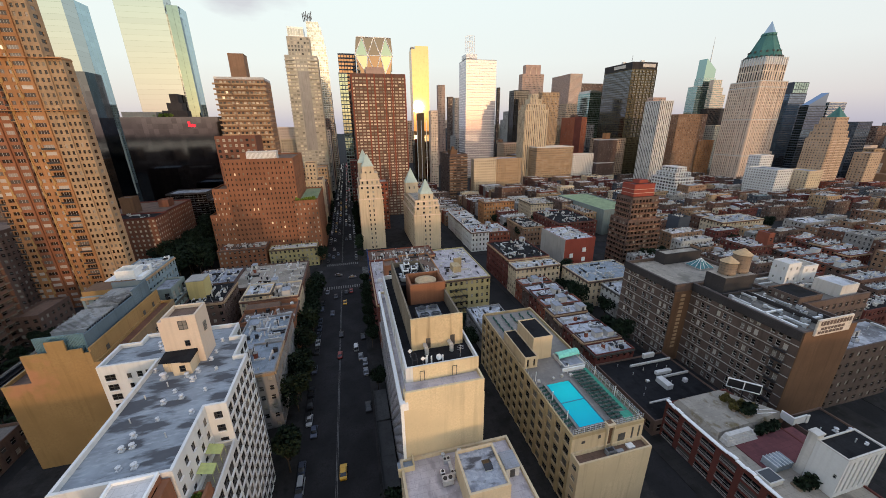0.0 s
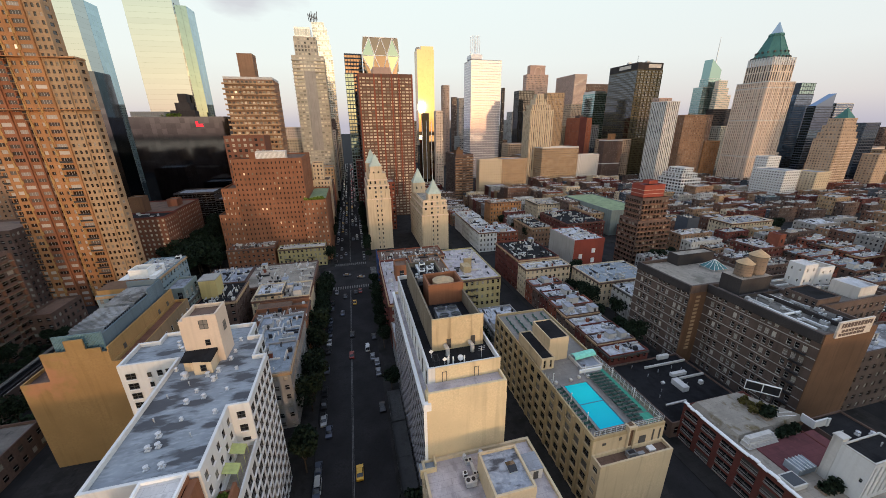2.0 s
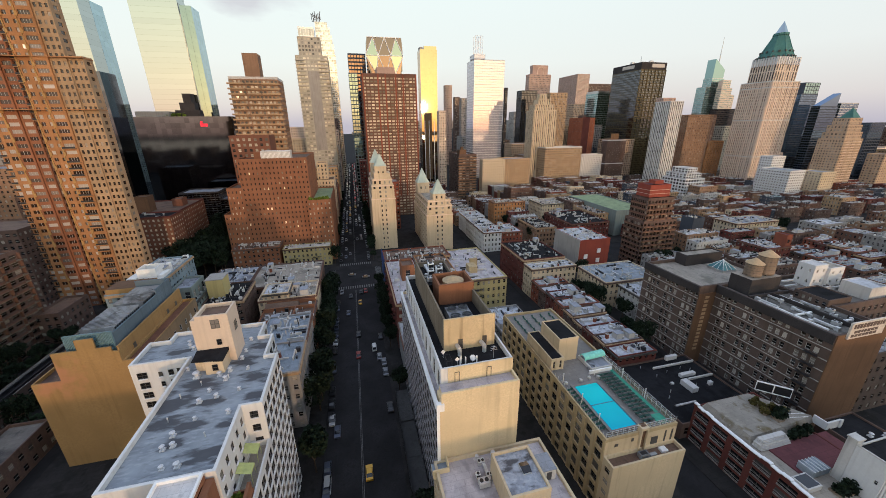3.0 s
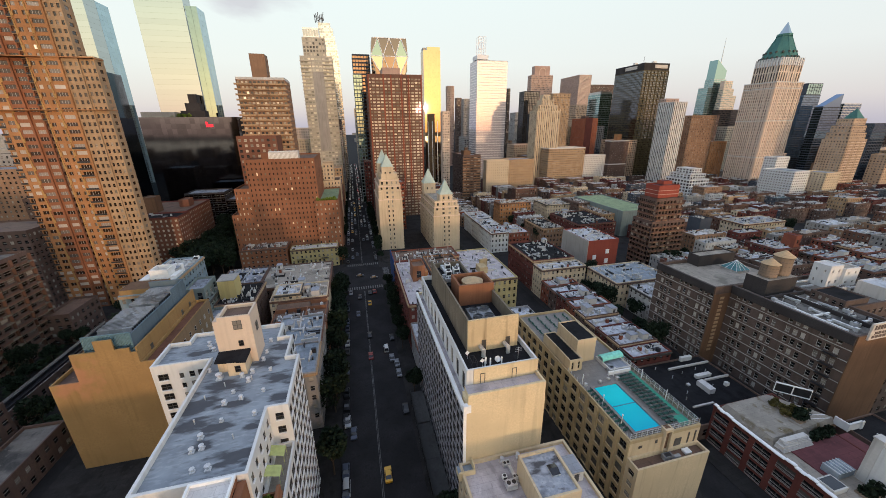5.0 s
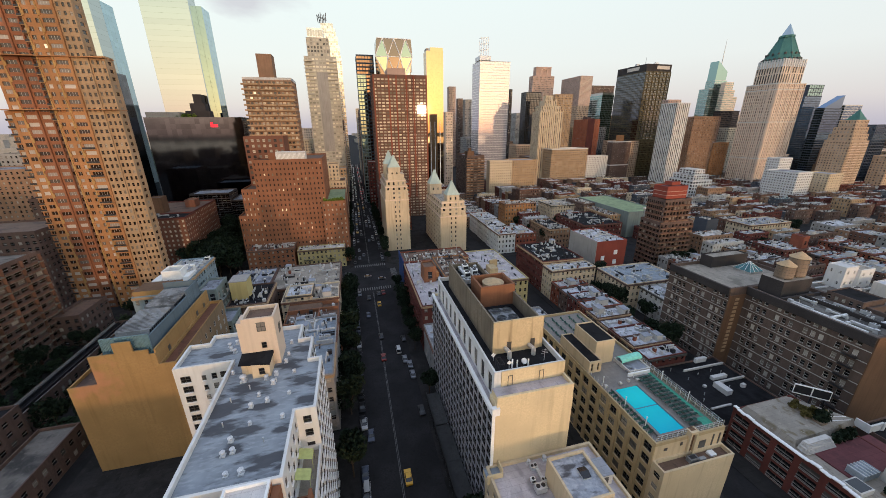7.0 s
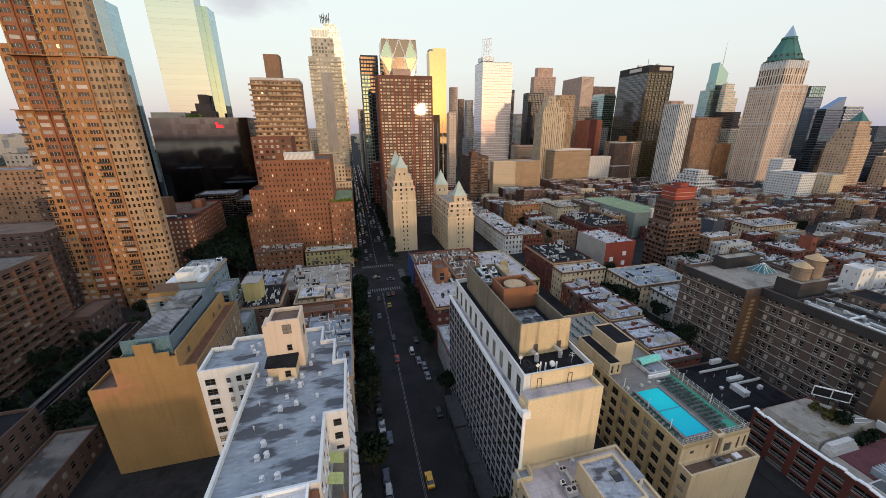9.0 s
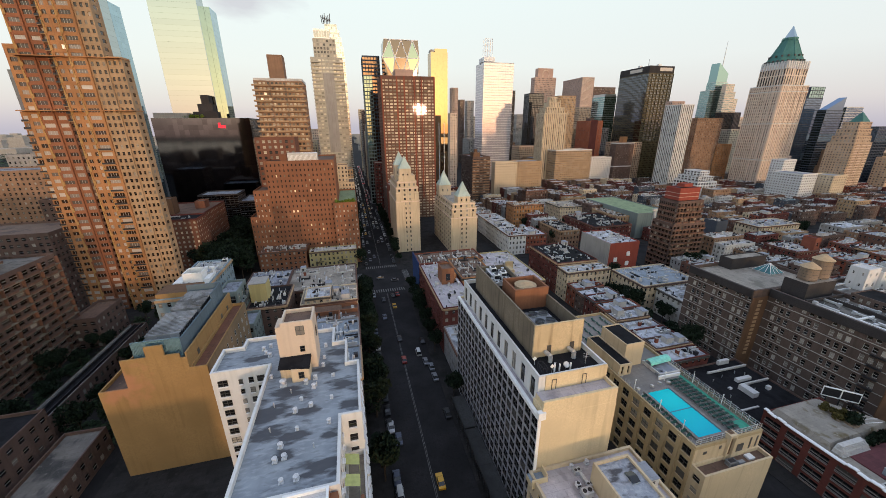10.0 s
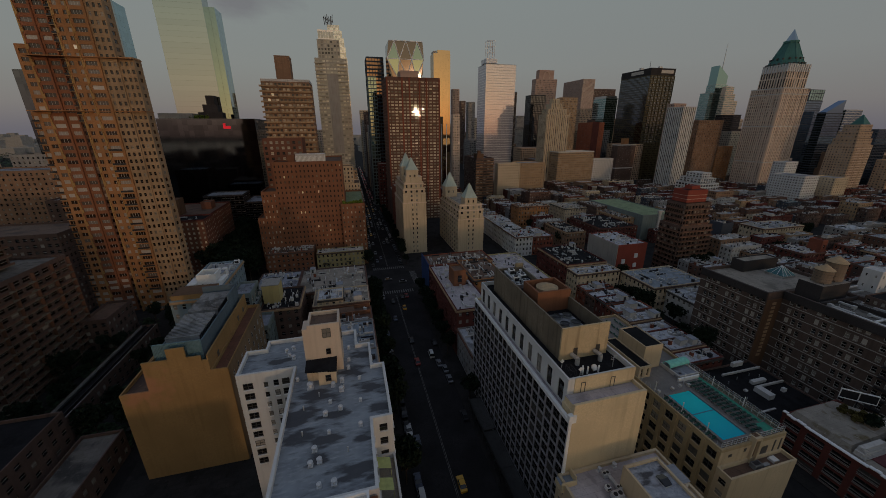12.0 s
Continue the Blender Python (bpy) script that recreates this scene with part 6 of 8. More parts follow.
for xa, xb, nm in ((-165.2, -131.0, "mirror_pale"), (-250, -198.5, "mirror_pale")):
    if xa < -200:
        # added slab: gives the tower's lower part its dark reflected look
        q = root("dark_glass_podium", "tall black glass podium in front of the mirrored tower", "building", -220, 360)
        tier(q, -252, -185.5, 352, 372, 0, 125, "mirror_dark", "roof_black", {"w": grid(18, 30, 0.98, 0.97, bars=False), "s": grid(6, 30, 0.98, 0.97, bars=False)}, 1.0, glass="mirror_dark", frame="dark_metal", rec=0.04)
    th = root("glass_tower", "tall pale mirrored glass tower reflecting the evening sky", "skyscraper", (xa + xb) / 2, 390, 0, "twin glass towers")
    tier(th, xa, xb, 375, 391, 0, 232, "mirror_joint", "roof_grey", {"w": grid(1, 58, 1.0, 0.97, bars=False), "s": grid(1, 58, 1.0, 0.97, bars=False)}, 1.0, glass=nm, frame="mullion", rec=0.03)
    tier(th, xa + 3, xb + (4.3 if xa > -200 else -0.4), 391.1, 409, 0, 181, "mirror_blue", "roof_grey", {"s": grid(3, 47, 0.99, 0.95, bars=False)}, 1.0, glass="mirror_blue", frame="mullion", rec=0.05)

# ---- the sawtooth brick tower ----
wt = root("brick_tower", "tall orange and brown brick tower with sawtooth bays", "building", -135, 212)
BAYS = [(-152.8, -150.2, 201.2, 91.5, "orange_brick", 1, 0.72, 1), (-150.2, -145.8, 200.4, 116, "orange_brick", 1, 0.52, 1), (-145.8, -140.8, 199.8, 165, "tower_red", 1, 0.72, 2),
        (-140.8, -136.6, 200.5, 165, "tower_red", 1, 0.7, 2), (-136.6, -133.8, 200.9, 165, "tower_brown", 1, 0.85, 1), (-133.8, -128.0, 198.6, 165, "orange_brick", 2, 0.5, 1),
        (-128.0, -122.4, 197.4, 165, "orange_brick", 1, 0.7, 3), (-122.4, -116.6, 198.2, 165, "buff_brick", 3, 0.5, 0), (-116.6, -111.2, 198.9, 112.5, "buff_brick", 3, 0.5, 0)]
for i, (x0, x1, y0, h, w, c, ww, mu) in enumerate(BAYS):
    r = round(h / 2.95)
    sp = {"w": grid(c, r, ww, 0.52, mull=mu, bars=mu == 0)}
    if i > 4:
        sp["s"] = grid(1, r, 0.4, 0.5)
    tier(wt, x0, x1 - 0.02, y0, 205, 0, h, w, "roof_brown", sp, 1.0, glass="glass_dusky" if i == 4 or not mu else "glass_mixed", frame="window_frame" if mu else "frame_dark")
for x, y in ((-145.8, 199.8), (-133.8, 198.6), (-128.0, 197.4)):
    q = Shape()
    for k in range(56):
        w = 0.95 if k % 2 else 0.45
        q.box(x - 0.25, y - 0.28, k * 2.95, x - 0.25 + w, y - 0.02, k * 2.95 + 1.55)
        q.box(x - 0.25, y - 0.28, k * 2.95 + 1.56, x - 0.25 + w * 0.6, y - 0.02, k * 2.95 + 2.94)
    q.make("corner_strip", "gold_brick", wt, "stepped yellow brick strip", kind="stuff")
for x0, x1, y, k0 in ((-152.7, -150.3, 200.2, 3), (-136.5, -133.9, 199.8, 30), (-127.6, -122.8, 196.5, 4)):
    q = Shape()
    q.box(x0, y, -0.12, x1, y + 1.0, 0.08)
    q.box(x0, y - 0.05, 0.1, x1, y, 0.85, 1)
    me = q.mesh("balcony", ("buff_brick", "dark_metal"), (x0, y, 0))
    for k in range(k0, 55):
        if (x0 < -150 and k > 30) or (x0 > -130 and (k > 26 or k % 4 == 1)):
            continue
        ob = new("balcony", me)
        ob.parent, ob.location = wt, Vector((x0, y, k * 2.95)) - spot(wt)
for z in (92.5, 112.6):
    s = Shape()
    s.box(-151.2 if z < 100 else -146.2, 196.9, z, -111.0, 205.1, z + 0.35)
    s.make("stone_band", "orange_brick", wt)
keep(-160, -110, 190, 230)

# other blocks north of 58th
sl = simple("apartment_block", "long brown brick apartment slab with white windows", "building", -150, -114.2, 240, 256, 34.6, "slab_brick", "roof_black", 2.6, 2.9, 0.46, 0.5, "ws", glass="glass_cream", frame="white_paint", cap="dark_red_brick")
tier(sl, -150, -116, 256.05, 298, 0, 34.6, "slab_brick", "roof_brown", {"s": grid(16, 12, 0.46, 0.5)}, 0.8, glass="glass_cream", frame="white_paint", cap="dark_red_brick")
tier(sl, -140, -133, 260, 268, 34.65, 44, "rust_brick", "roof_brown", {}, 0.5)
tier(sl, -127, -121, 276, 284, 34.65, 39, "slab_brick", "roof_brown", {}, 0.5)
dress(sl, -146, -117, 241, 258, 34.6, random.Random(3), 6)
lb = simple("apartment_block", "brown brick apartment block with rows of open balconies", "building", -176, -137, 119, 169, 39.6, "brown_brick", "roof_dark", 4.17, 3.04, 0.72, 0.55, "s", glass="glass_dusky")
for k in range(1, 13):
    for i in range(6):
        q, y, z = Shape(), 119.2 + i * 8.3, k * 3.04
        q.box(-136.98, y, z - 0.16, -135.6, y + 8.1, z + 0.1)
        q.box(-135.72, y + 0.3, z + 0.1, -135.6, y + 4.4 + (i * 5 + k * 3) % 3, z + 0.85, 1)
        q.make("balcony", ("stained_concrete", "tower_brown"), lb)
for y in np.arange(119.1, 170, 8.3):
    q = Shape()
    q.box(-136.98, y - 0.1, 0.2, -135.9, y + 0.08, 39.4)
    q.make("fin_wall", "tower_brown", lb)
tier(lb, -176, -147, 121, 160, 40.55, 53, "brown_brick", "roof_brown", {"s": grid(9, 4, 0.7, 0.55)}, 0.9, glass="glass_dusky")
for k in range(4):
    q = Shape()
    q.box(-146.98, 121, 40.6 + k * 3.05, -145.7, 160, 40.85 + k * 3.05)
    q.box(-145.82, 121, 40.85 + k * 3.05, -145.7, 160, 41.5 + k * 3.05, 1)
    q.make("balcony", ("stained_concrete", "tower_brown"), lb)
simple("apartment_block", "grey stone apartment house with even windows", "building", -262, -205, 300, 330, 60, "umber_brick", "roof_grey", 3.0, 3.2, 0.4, 0.5, "ws")
simple("apartment_block", "limestone apartment house beside the park", "building", -262, -215, 338, 360, 68, "grey_brick", "roof_tan", 3.0, 3.2, 0.4, 0.5, "ws")
simple("apartment_block", "pale stone block with a flat roof", "building", -200, -172, 262, 290, 46, "brown_brick", "roof_grey", 3.0, 3.2, 0.4, 0.5, "ws")
simple("apartment_block", "tall limestone apartment house in the distance", "building", -420, -350, 420, 450, 84, "limestone", "roof_tan", 3.2, 3.3, 0.4, 0.5, "ws")
simple("apartment_block", "wide limestone apartment house in the distance", "building", -520, -440, 480, 510, 78, "limestone", "roof_tan", 3.2, 3.3, 0.4, 0.5, "ws")
simple("apartment_block", "brown brick apartment house with set-back top", "building", -330, -280, 240, 270, 44, "brown_brick", "roof_brown", 3.2, 3.3, 0.4, 0.5, "ws")
simple("apartment_block", "purple-brown brick apartment tower", "building", -215, -160, 203, 230, 40, "brown_brick", "roof_brown", 2.8, 3.0, 0.55, 0.5, "ws")
simple("low_building", "low brick building with a dark brown roof", "building", -104.5, -95, 60, 105, 7, "brown_brick", "roof_dark", 3, 3.2, 0.5, 0.5, "ws")
simple("low_building", "low brown brick wing with a flat roof", "building", -136.9, -128, 164, 182, 13, "brown_brick", "roof_brown", 3, 3.2, 0.5, 0.5, "ws")
rr = simple("platform_hall", "long low hall with rails along its dark roof", "building", -119, -113, 108, 167, 7, "brown_brick", "roof_black", 3, 3.2, 0.5, 0.5, "ws")
for x in (-118.9, -117.4, -115.0, -113.5):
    q = Shape()
    q.box(x, 108.2, 7.0, x + 0.35, 166.8, 7.9)
    q.make("roof_rail", "concrete" if x in (-118.9, -113.5) else "dark_metal", rr)
simple("low_building", "brown brick building with dark windows", "building", -145, -107, 80, 106, 15, "brown_brick", "roof_black", 3.4, 3.2, 0.5, 0.5, "ws")
simple("glass_pavilion", "dim green glass office block", "building", -140, -112, 318, 340, 36, "black_brick", "roof_grey", 3, 3.6, 0.9, 0.8, "ws", glass="mirror_dark")
simple("glass_pavilion", "low dark glass office block", "building", -112, -92, 318, 350, 30, "black_brick", "roof_grey", 3, 3.6, 0.9, 0.8, "ws", glass="mirror_dark")

# ---- beyond the avenue, south side of the street ----
def chateau(x0, x1, y0, y1, levels, spires):
    """Stepped stone tower; levels are (top, inset), spires (x, y, foot, top, half width)."""
    th = root("chateau_tower", "cream stone apartment tower with pale green pointed roofs", "building", (x0 + x1) / 2, (y0 + y1) / 2, 0, "chateau towers")
    z = 0
    for i, (top, k) in enumerate(levels):
        n = max(1, round((top - z) / 3.4))
        w = {"w": grid(2, n, 0.3, 0.5, edge=(x1 - x0) * 0.33) if i == 0 else grid(4, n, 0.36, 0.5), "n": grid(9 if i == 0 else 7, n, 0.4, 0.5)}
        tier(th, x0 + k, x1 - k, y0 + k, y1 - k * 1.6, z, top, "limestone", "roof_tan", w, 0.9, frame="frame_dark")
        c = Shape()
        c.box(x0 + k - 0.35, y0 + k - 0.35, top - 0.5, x1 - k + 0.35, y0 + k - 0.004, top + 0.15)
        c.box(x0 + k - 0.35, y0 + k, top - 0.5, x0 + k - 0.004, y1 - k * 1.6, top + 0.15)
        c.make("cornice", "pale_stone", th)
        z = top + 0.02
    for x, y, base, foot, top, r in spires:
        s = Shape()
        s.box(x - r, y - r, base, x + r, y + r, foot)
        s.box(x - r - 0.25, y - r - 0.25, foot, x + r + 0.25, y + r + 0.25, foot + 0.4)
        s.make("turret", "limestone", th)
        for u in (-0.4, 0.4):
            o = new("window", window_mesh("w", 0.9, 1.8, "frame_dark", "glass_one", ""))
            o.parent, o.location = th, Vector((x + u * r, y - r - 0.03, (base + foot) / 2 - 0.6)) - spot(th)
        s = Shape()
        s.tube(x, y, foot + 0.4, foot + 0.35 * (top - foot), r * 1.48, r * 0.95, 4, 0, True, math.pi / 4)
        s.tube(x, y, foot + 0.35 * (top - foot), top, r * 0.95, 0.3, 4, 0, True, math.pi / 4)
        s.make("pointed_roof", "verdigris_pale", th, "pale green steep pyramid roof")
    return th


ch = chateau(4.6, 21, 249, 292, ((37, 0), (46, 0.7), (50, 1.6)), ((12.2, 255.5, 50, 58.5, 67, 4.0), (10.2, 266, 50, 60, 69.5, 4.0)))
for x0, x1, y0, y1, z0, z1 in ((7.4, 18.6, 251.2, 262, 50.95, 54), (5.0, 8.0, 248.6, 252, 37, 42.5), (17.6, 20.6, 248.6, 252, 37, 42.5)):
    q = Shape()
    q.box(x0, y0, z0, x1, y1, z1)
    q.box(x0 - 0.2, y0 - 0.2, z1, x1 + 0.2, y1 + 0.2, z1 + 0.35)
    q.make("set_back", "limestone", ch)
ch = chateau(40.5, 59.3, 236, 288, ((26, 0), (32, 0.6), (35.5, 1.4)), ((50.0, 242, 35.5, 40, 50, 4.4), (45.5, 276, 35.5, 43, 54, 4.6)))
for x in (42, 56):
    q = Shape()
    q.box(x, 235.3, 26, x + 2, 237.2, 29)
    q.make("set_back", "limestone", ch)
th = root("brown_tower", "tall red-brown tower with a grid of pale windows", "skyscraper", 32, 366)
tier(th, 8, 56.5, 349, 385, 0, 126, "tower_brown", "roof_brown", {"w": grid(14, 46, 0.72, 0.48), "n": grid(10, 46, 0.6, 0.45)}, 2.5, glass="glass_pale", frame="frame_dark")
tier(th, 22, 38, 355, 375, 126.05, 134, "pink_granite", "roof_tan", {}, 0.5)
for x in (8.3, 21.5, 28, 37, 43.5, 55.2):
    s = Shape()
    s.box(x, 348.4, 20, x + 1.3, 348.95, 128)
    s.make("pier", "red_brick", th)
th = root("diagrid_tower", "faceted tower with a white triangular diagrid frame", "skyscraper", 34, 415)
s = Shape()
s.box(19, 396.5, 0, 50, 425, 137)
s.box(17.6, 396, 137, 51, 425, 166)
s.make("core", "mirror_dark", th)


def facet(name, mat, pts):
    q = Shape()
    q.face(pts)
    q.make(name, mat, th)


def strut(a, b):
    q = Shape()
    q.rod(a, b, 0.42, 5)
    q.make("strut", "white_paint", th)


xs, mid = [15.4 + 12.2 * i for i in range(4)], 150.2
y0 = 395.0
for i in range(3):
    a, b = xs[i], xs[i + 1]
    m = (a + b) / 2
    mt = 17.6 + (51 - 17.6) * (i + 0.5) / 3
    mb_ = 20.5 + (48.5 - 20.5) * (i + 0.5) / 3
    # facet tints paint the reflections: green where sky shows, brown elsewhere
    S = "mirror_dusk" if i == 1 else "mirror_green"
    facet("glass_facet", S, [(a, y0, mid), (b, y0, mid), (mt, y0 + 0.5, 166)])
    facet("glass_facet", S, [(mb_, y0 + 0.5, 134), (b, y0, mid), (a, y0, mid)])
    for p, q in (((a, mid), (mt, 166)), ((b, mid), (mt, 166)), ((a, mid), (mb_, 134)), ((b, mid), (mb_, 134)), ((a, mid), (b, mid))):
        strut((p[0], y0 - 0.2, p[1]), (q[0], y0 + 0.2, q[1]))
tops = [17.6] + [17.6 + 33.4 * (i + 0.5) / 3 for i in range(3)] + [51]
bots = [20.5] + [20.5 + 28 * (i + 0.5) / 3 for i in range(3)] + [48.5]
for i in range(4):
    facet("glass_facet", "mirror_dusk", [(xs[i], y0, mid), (tops[i + 1], y0 + 0.5, 166), (tops[i], y0 + 0.5, 166)])
    facet("glass_facet", "mirror_dusk", [(bots[i], y0 + 0.5, 134), (bots[i + 1], y0 + 0.5, 134), (xs[i], y0, mid)])
strut((17.6, y0 + 0.2, 166), (51, y0 + 0.2, 166))
simple("office_tower", "dark glass tower seen past the street", "skyscraper", -1, 18, 452, 480, 160, "slate_render", "roof_black", 3, 3.8, 0.8, 0.6, "wn", glass="mirror_bronze", frame="dark_metal", bars=False)
simple("office_tower", "dark narrow glass tower", "skyscraper", -2, 7, 430, 451, 138, "green_grey", "roof_black", 3, 3.8, 0.8, 0.7, "wn", glass="mirror_green", frame="dark_metal")
for i, (y0, h, w) in enumerate(((300, 40, "red_brick"), (322, 34, "brown_brick"), (390, 50, "dark_red_brick"), (500, 60, "brown_brick"), (530, 90, "grey_brick"), (570, 80, "limestone"), (620, 110, "brown_brick"), (700, 100, "grey_brick"), (780, 120, "limestone"))):
    simple("street_building", "stone and brick street-front building", "building", 1.2 if i > 1 else 5.6, 30, y0, y0 + 20, h, w, "roof_tan", 3.0, 3.4, 0.5, 0.5, "wn", group="street fronts")

# ---- the midtown skyline ----
def tower(label, x0, x1, y0, depth, h, wall, glass="glass_even", bay=3.2, storey=3.6, ww=0.55, wh=0.55, roof="roof_grey", frame="frame_dark", faces="wn", **k):
    return simple("office_tower", label, "skyscraper", x0, x1, y0, y0 + depth, h, wall, roof, bay, storey, ww, wh, faces, group="midtown towers", glass=glass, frame=frame, **k)


th = tower("slender gold mirrored glass tower", 99, 123.5, 552, 20, 185, "mirror_gold", "mirror_gold", 2.4, 3.8, 0.97, 0.985, frame="mullion", rec=0.05, bars=False)
tier(th, 105, 123.2, 553, 570, 185.9, 190, "mirror_gold", "roof_grey", {}, 0.3)
q = Shape()
q.box(99.2, 553, 185.9, 103, 566, 189)
q.make("roof_plant", "concrete", th)
for x in (103.2, 109.6, 117.4):
    q = Shape()
    q.box(x, 551.3, 0, x + 0.7, 551.98, 92)
    q.make("fin", "white_paint", th, "white vertical fin")
tower("tan gridded stone office block", 113, 123, 500, 12, 103, "pale_stone", "glass_blinds", 2.6, 3.4, 0.5, 0.5)
tower("slim pink stone tower", 196, 211, 790, 14, 164, "pink_granite")
tower("slim dark brick tower in the distance", 248, 261, 900, 14, 149, "brown_brick")
tower("grey stone tower with small windows", 235, 250, 800, 16, 140, "grey_brick")
th = tower("pale mirrored glass tower with a rooftop mast frame", 188, 238, 577, 36, 179, "white_brick", "mirror_silver", 2.8, 3.8, 0.96, 0.86, frame="mullion", rec=0.05, bars=False)
q = Shape()
for x in (190, 194, 198, 202):
    for y in (580, 588):
        q.rod((x, y, 180), (x, y, 212), 0.35)
for z in (188, 196, 204, 212):
    q.rod((190, 580, z), (202, 580, z), 0.3)
    q.rod((190, 588, z), (202, 588, z), 0.3)
q.box(188, 578, 181, 206, 600, 187)
q.make("mast_frame", "white_paint", th)
tower("thin dark slab tower in the distance", 272, 277, 650, 6, 147, "black_brick")
tower("dark glass office box tower", 300, 330, 640, 21, 142, "black_brick", "mirror_dark", 3, 3.8, 0.8, 0.8)
th = tower("tan stone set-back tower with a stepped crown", 248, 284, 490, 22, 103, "limestone", "glass_even", 2.9, 3.6, 0.4, 0.95, bars=False)
tier(th, 251, 281, 492, 510, 103.9, 111, "limestone", "roof_tan", {"w": grid(11, 2, 0.4, 0.9), "n": grid(8, 2, 0.4, 0.9)}, 0.5)
tier(th, 256, 275, 494, 508, 111.5, 118, "limestone", "roof_tan", {"w": grid(7, 2, 0.4, 0.9)}, 0.5)
tier(th, 260, 271, 497, 506, 118.5, 125, "limestone", "roof_tan", {"w": grid(4, 1, 0.4, 0.7)}, 0.5)
for x in np.arange(248.2, 284, 4.45):
    q = Shape()
    q.box(x, 489.3, 0, x + 0.9, 489.97, 104 + 2.2 * (int(x) % 2))
    q.make("pier", "limestone", th)
for x in (256, 263, 267.5, 274):
    q = Shape()
    q.box(x, 493.2, 111.5, x + 0.9, 493.97, 121)
    q.make("pier", "limestone", th)
th = tower("brown granite tower with a stepped top", 393, 446, 800, 18, 190, "pink_granite", "glass_even", 3.4, 3.8, 0.5, 0.5)
tier(th, 401, 438, 802, 816, 190.9, 209, "pink_granite", "roof_tan", {}, 0.5)
q = Shape()
q.box(412, 801.4, 178, 413.5, 801.95, 198)
q.box(427, 801.4, 178, 428.5, 801.95, 198)
for k in range(12):
    a, b = math.pi * k / 12, math.pi * (k + 1) / 12
    q.rod((420.2 - 7.5 * math.cos(a), 801.6, 198 + 7.5 * math.sin(a)), (420.2 - 7.5 * math.cos(b), 801.6, 198 + 7.5 * math.sin(b)), 0.8)
q.make("arch", "pale_stone", th, "round stone arch near the top")
tower("tan striped office slab", 311, 343, 560, 12, 132, "buff_brick", "glass_even", 2.4, 3.6, 0.5, 0.6)
tower("plain grey granite box tower", 514, 546, 800, 80, 193, "pink_granite", "mirror_grey", 2.4, 3.8, 0.4, 0.9, bars=False)
th = tower("dark block with rooftop aerials", 616, 686, 900, 40, 184, "brown_brick")
th = tower("pale blue glass office tower", 443, 468, 620, 36, 138, "steel", "mirror_teal", 3, 3.8, 0.95, 0.85, frame="mullion", rec=0.06, bars=False)
tier(th, 444, 467, 621, 655, 138.95, 142, "steel", "roof_grey", {}, 0.3)
th = tower("red-brown brick slab tower", 377, 400, 560, 41, 94, "orange_red", "glass_even", 3, 3.2, 0.3, 0.36)
q = Shape()
q.box(376.6, 559.6, 0, 389.5, 559.98, 96)
q.make("stair_shaft", "dark_red_brick", th, "dark windowless shaft")
q = Shape()
q.box(384, 575, 94, 392, 586, 99)
q.make("tank_house", "brown_brick", th)
th = root("office_tower", "huge black glass office tower with a lit sign band", "skyscraper", 474, 563, 0, "midtown towers")
tier(th, 450, 498, 530, 596, 0, 165, "bronze_frame", "roof_black", {"w": grid(18, 43, 0.66, 0.6, bars=False), "n": grid(25, 43, 0.9, 0.88, bars=False)}, 0.9, glass="glass_night", frame="frame_dark")
tier(th, 450, 498, 530, 596, 165.95, 176, "black_brick", "roof_black", {}, 0.4)
for x in np.arange(450.3, 498, 6.8):
    q = Shape()
    q.box(x, 529.35, 0, x + 0.5, 529.97, 165.9)
    q.make("mullion_fin", "bronze_frame", th)
for x, y in ((458, 560), (476, 540), (488, 572)):
    put("ac_unit", th, x, y, 176, 0, 3.0)
q = Shape()
q.rod((470, 556, 176), (470, 556, 190), 0.25)
q.rod((463, 548, 176), (463, 548, 184), 0.2)
q.make("aerial", "dark_metal", th)
q = Shape()
q.box(470, 529.6, 169, 494, 529.95, 174)
q.box(449.6, 545, 169, 449.95, 572, 174)
q.make("sign_band", "billboard", th, "pale sign panel")
tower("white vertical-striped office tower", 400, 421, 410, 26, 111, "white_brick", "glass_even", 2.9, 3.6, 0.5, 0.96, bars=False)
tower("brown stone tower behind", 430, 452, 455, 12, 118, "pink_granite", "glass_even", 3, 3.6, 0.5, 0.5)
th = tower("dark red-brown brick block with a white band", 383, 416, 499, 13, 60, "brown_brick", "glass_even", 3.2, 3.4, 0.3, 0.35)
q = Shape()
for z in (24, 59.6):
    q.box(382.8, 498.7, z, 416.2, 498.97, z + 1.5)
    q.box(382.7, 498.7, z, 382.97, 512.2, z + 1.5)
q.make("white_band", "white_brick", th, "white stone band")
q = Shape()
q.box(396, 502, 60, 404, 510, 70)
q.make("tank_house", "orange_brick", th)
tower("wide tan office slab with window bands", 258, 316, 466, 26, 53, "buff_brick", "glass_even", 3.0, 3.1, 0.6, 0.45, cap="white_brick", parapet=1.4)
tower("white gridded apartment block", 326, 362, 480, 12, 41, "white_brick", "glass_even", 2.8, 3.0, 0.5, 0.5)
tower("cream set-back apartment house", 152, 182, 430, 12, 43, "limestone", "glass_even", 2.8, 3.2, 0.35, 0.45)
tower("orange-tan brick apartment house", 182.2, 217, 430, 25, 43, "buff_brick", "glass_even", 2.8, 3.2, 0.35, 0.45)
th = tower("dark brown brick balcony tower", 112, 133, 400, 45, 52, "brown_brick", "glass_even", 4.0, 3.1, 0.7, 0.36, parapet=1.6)
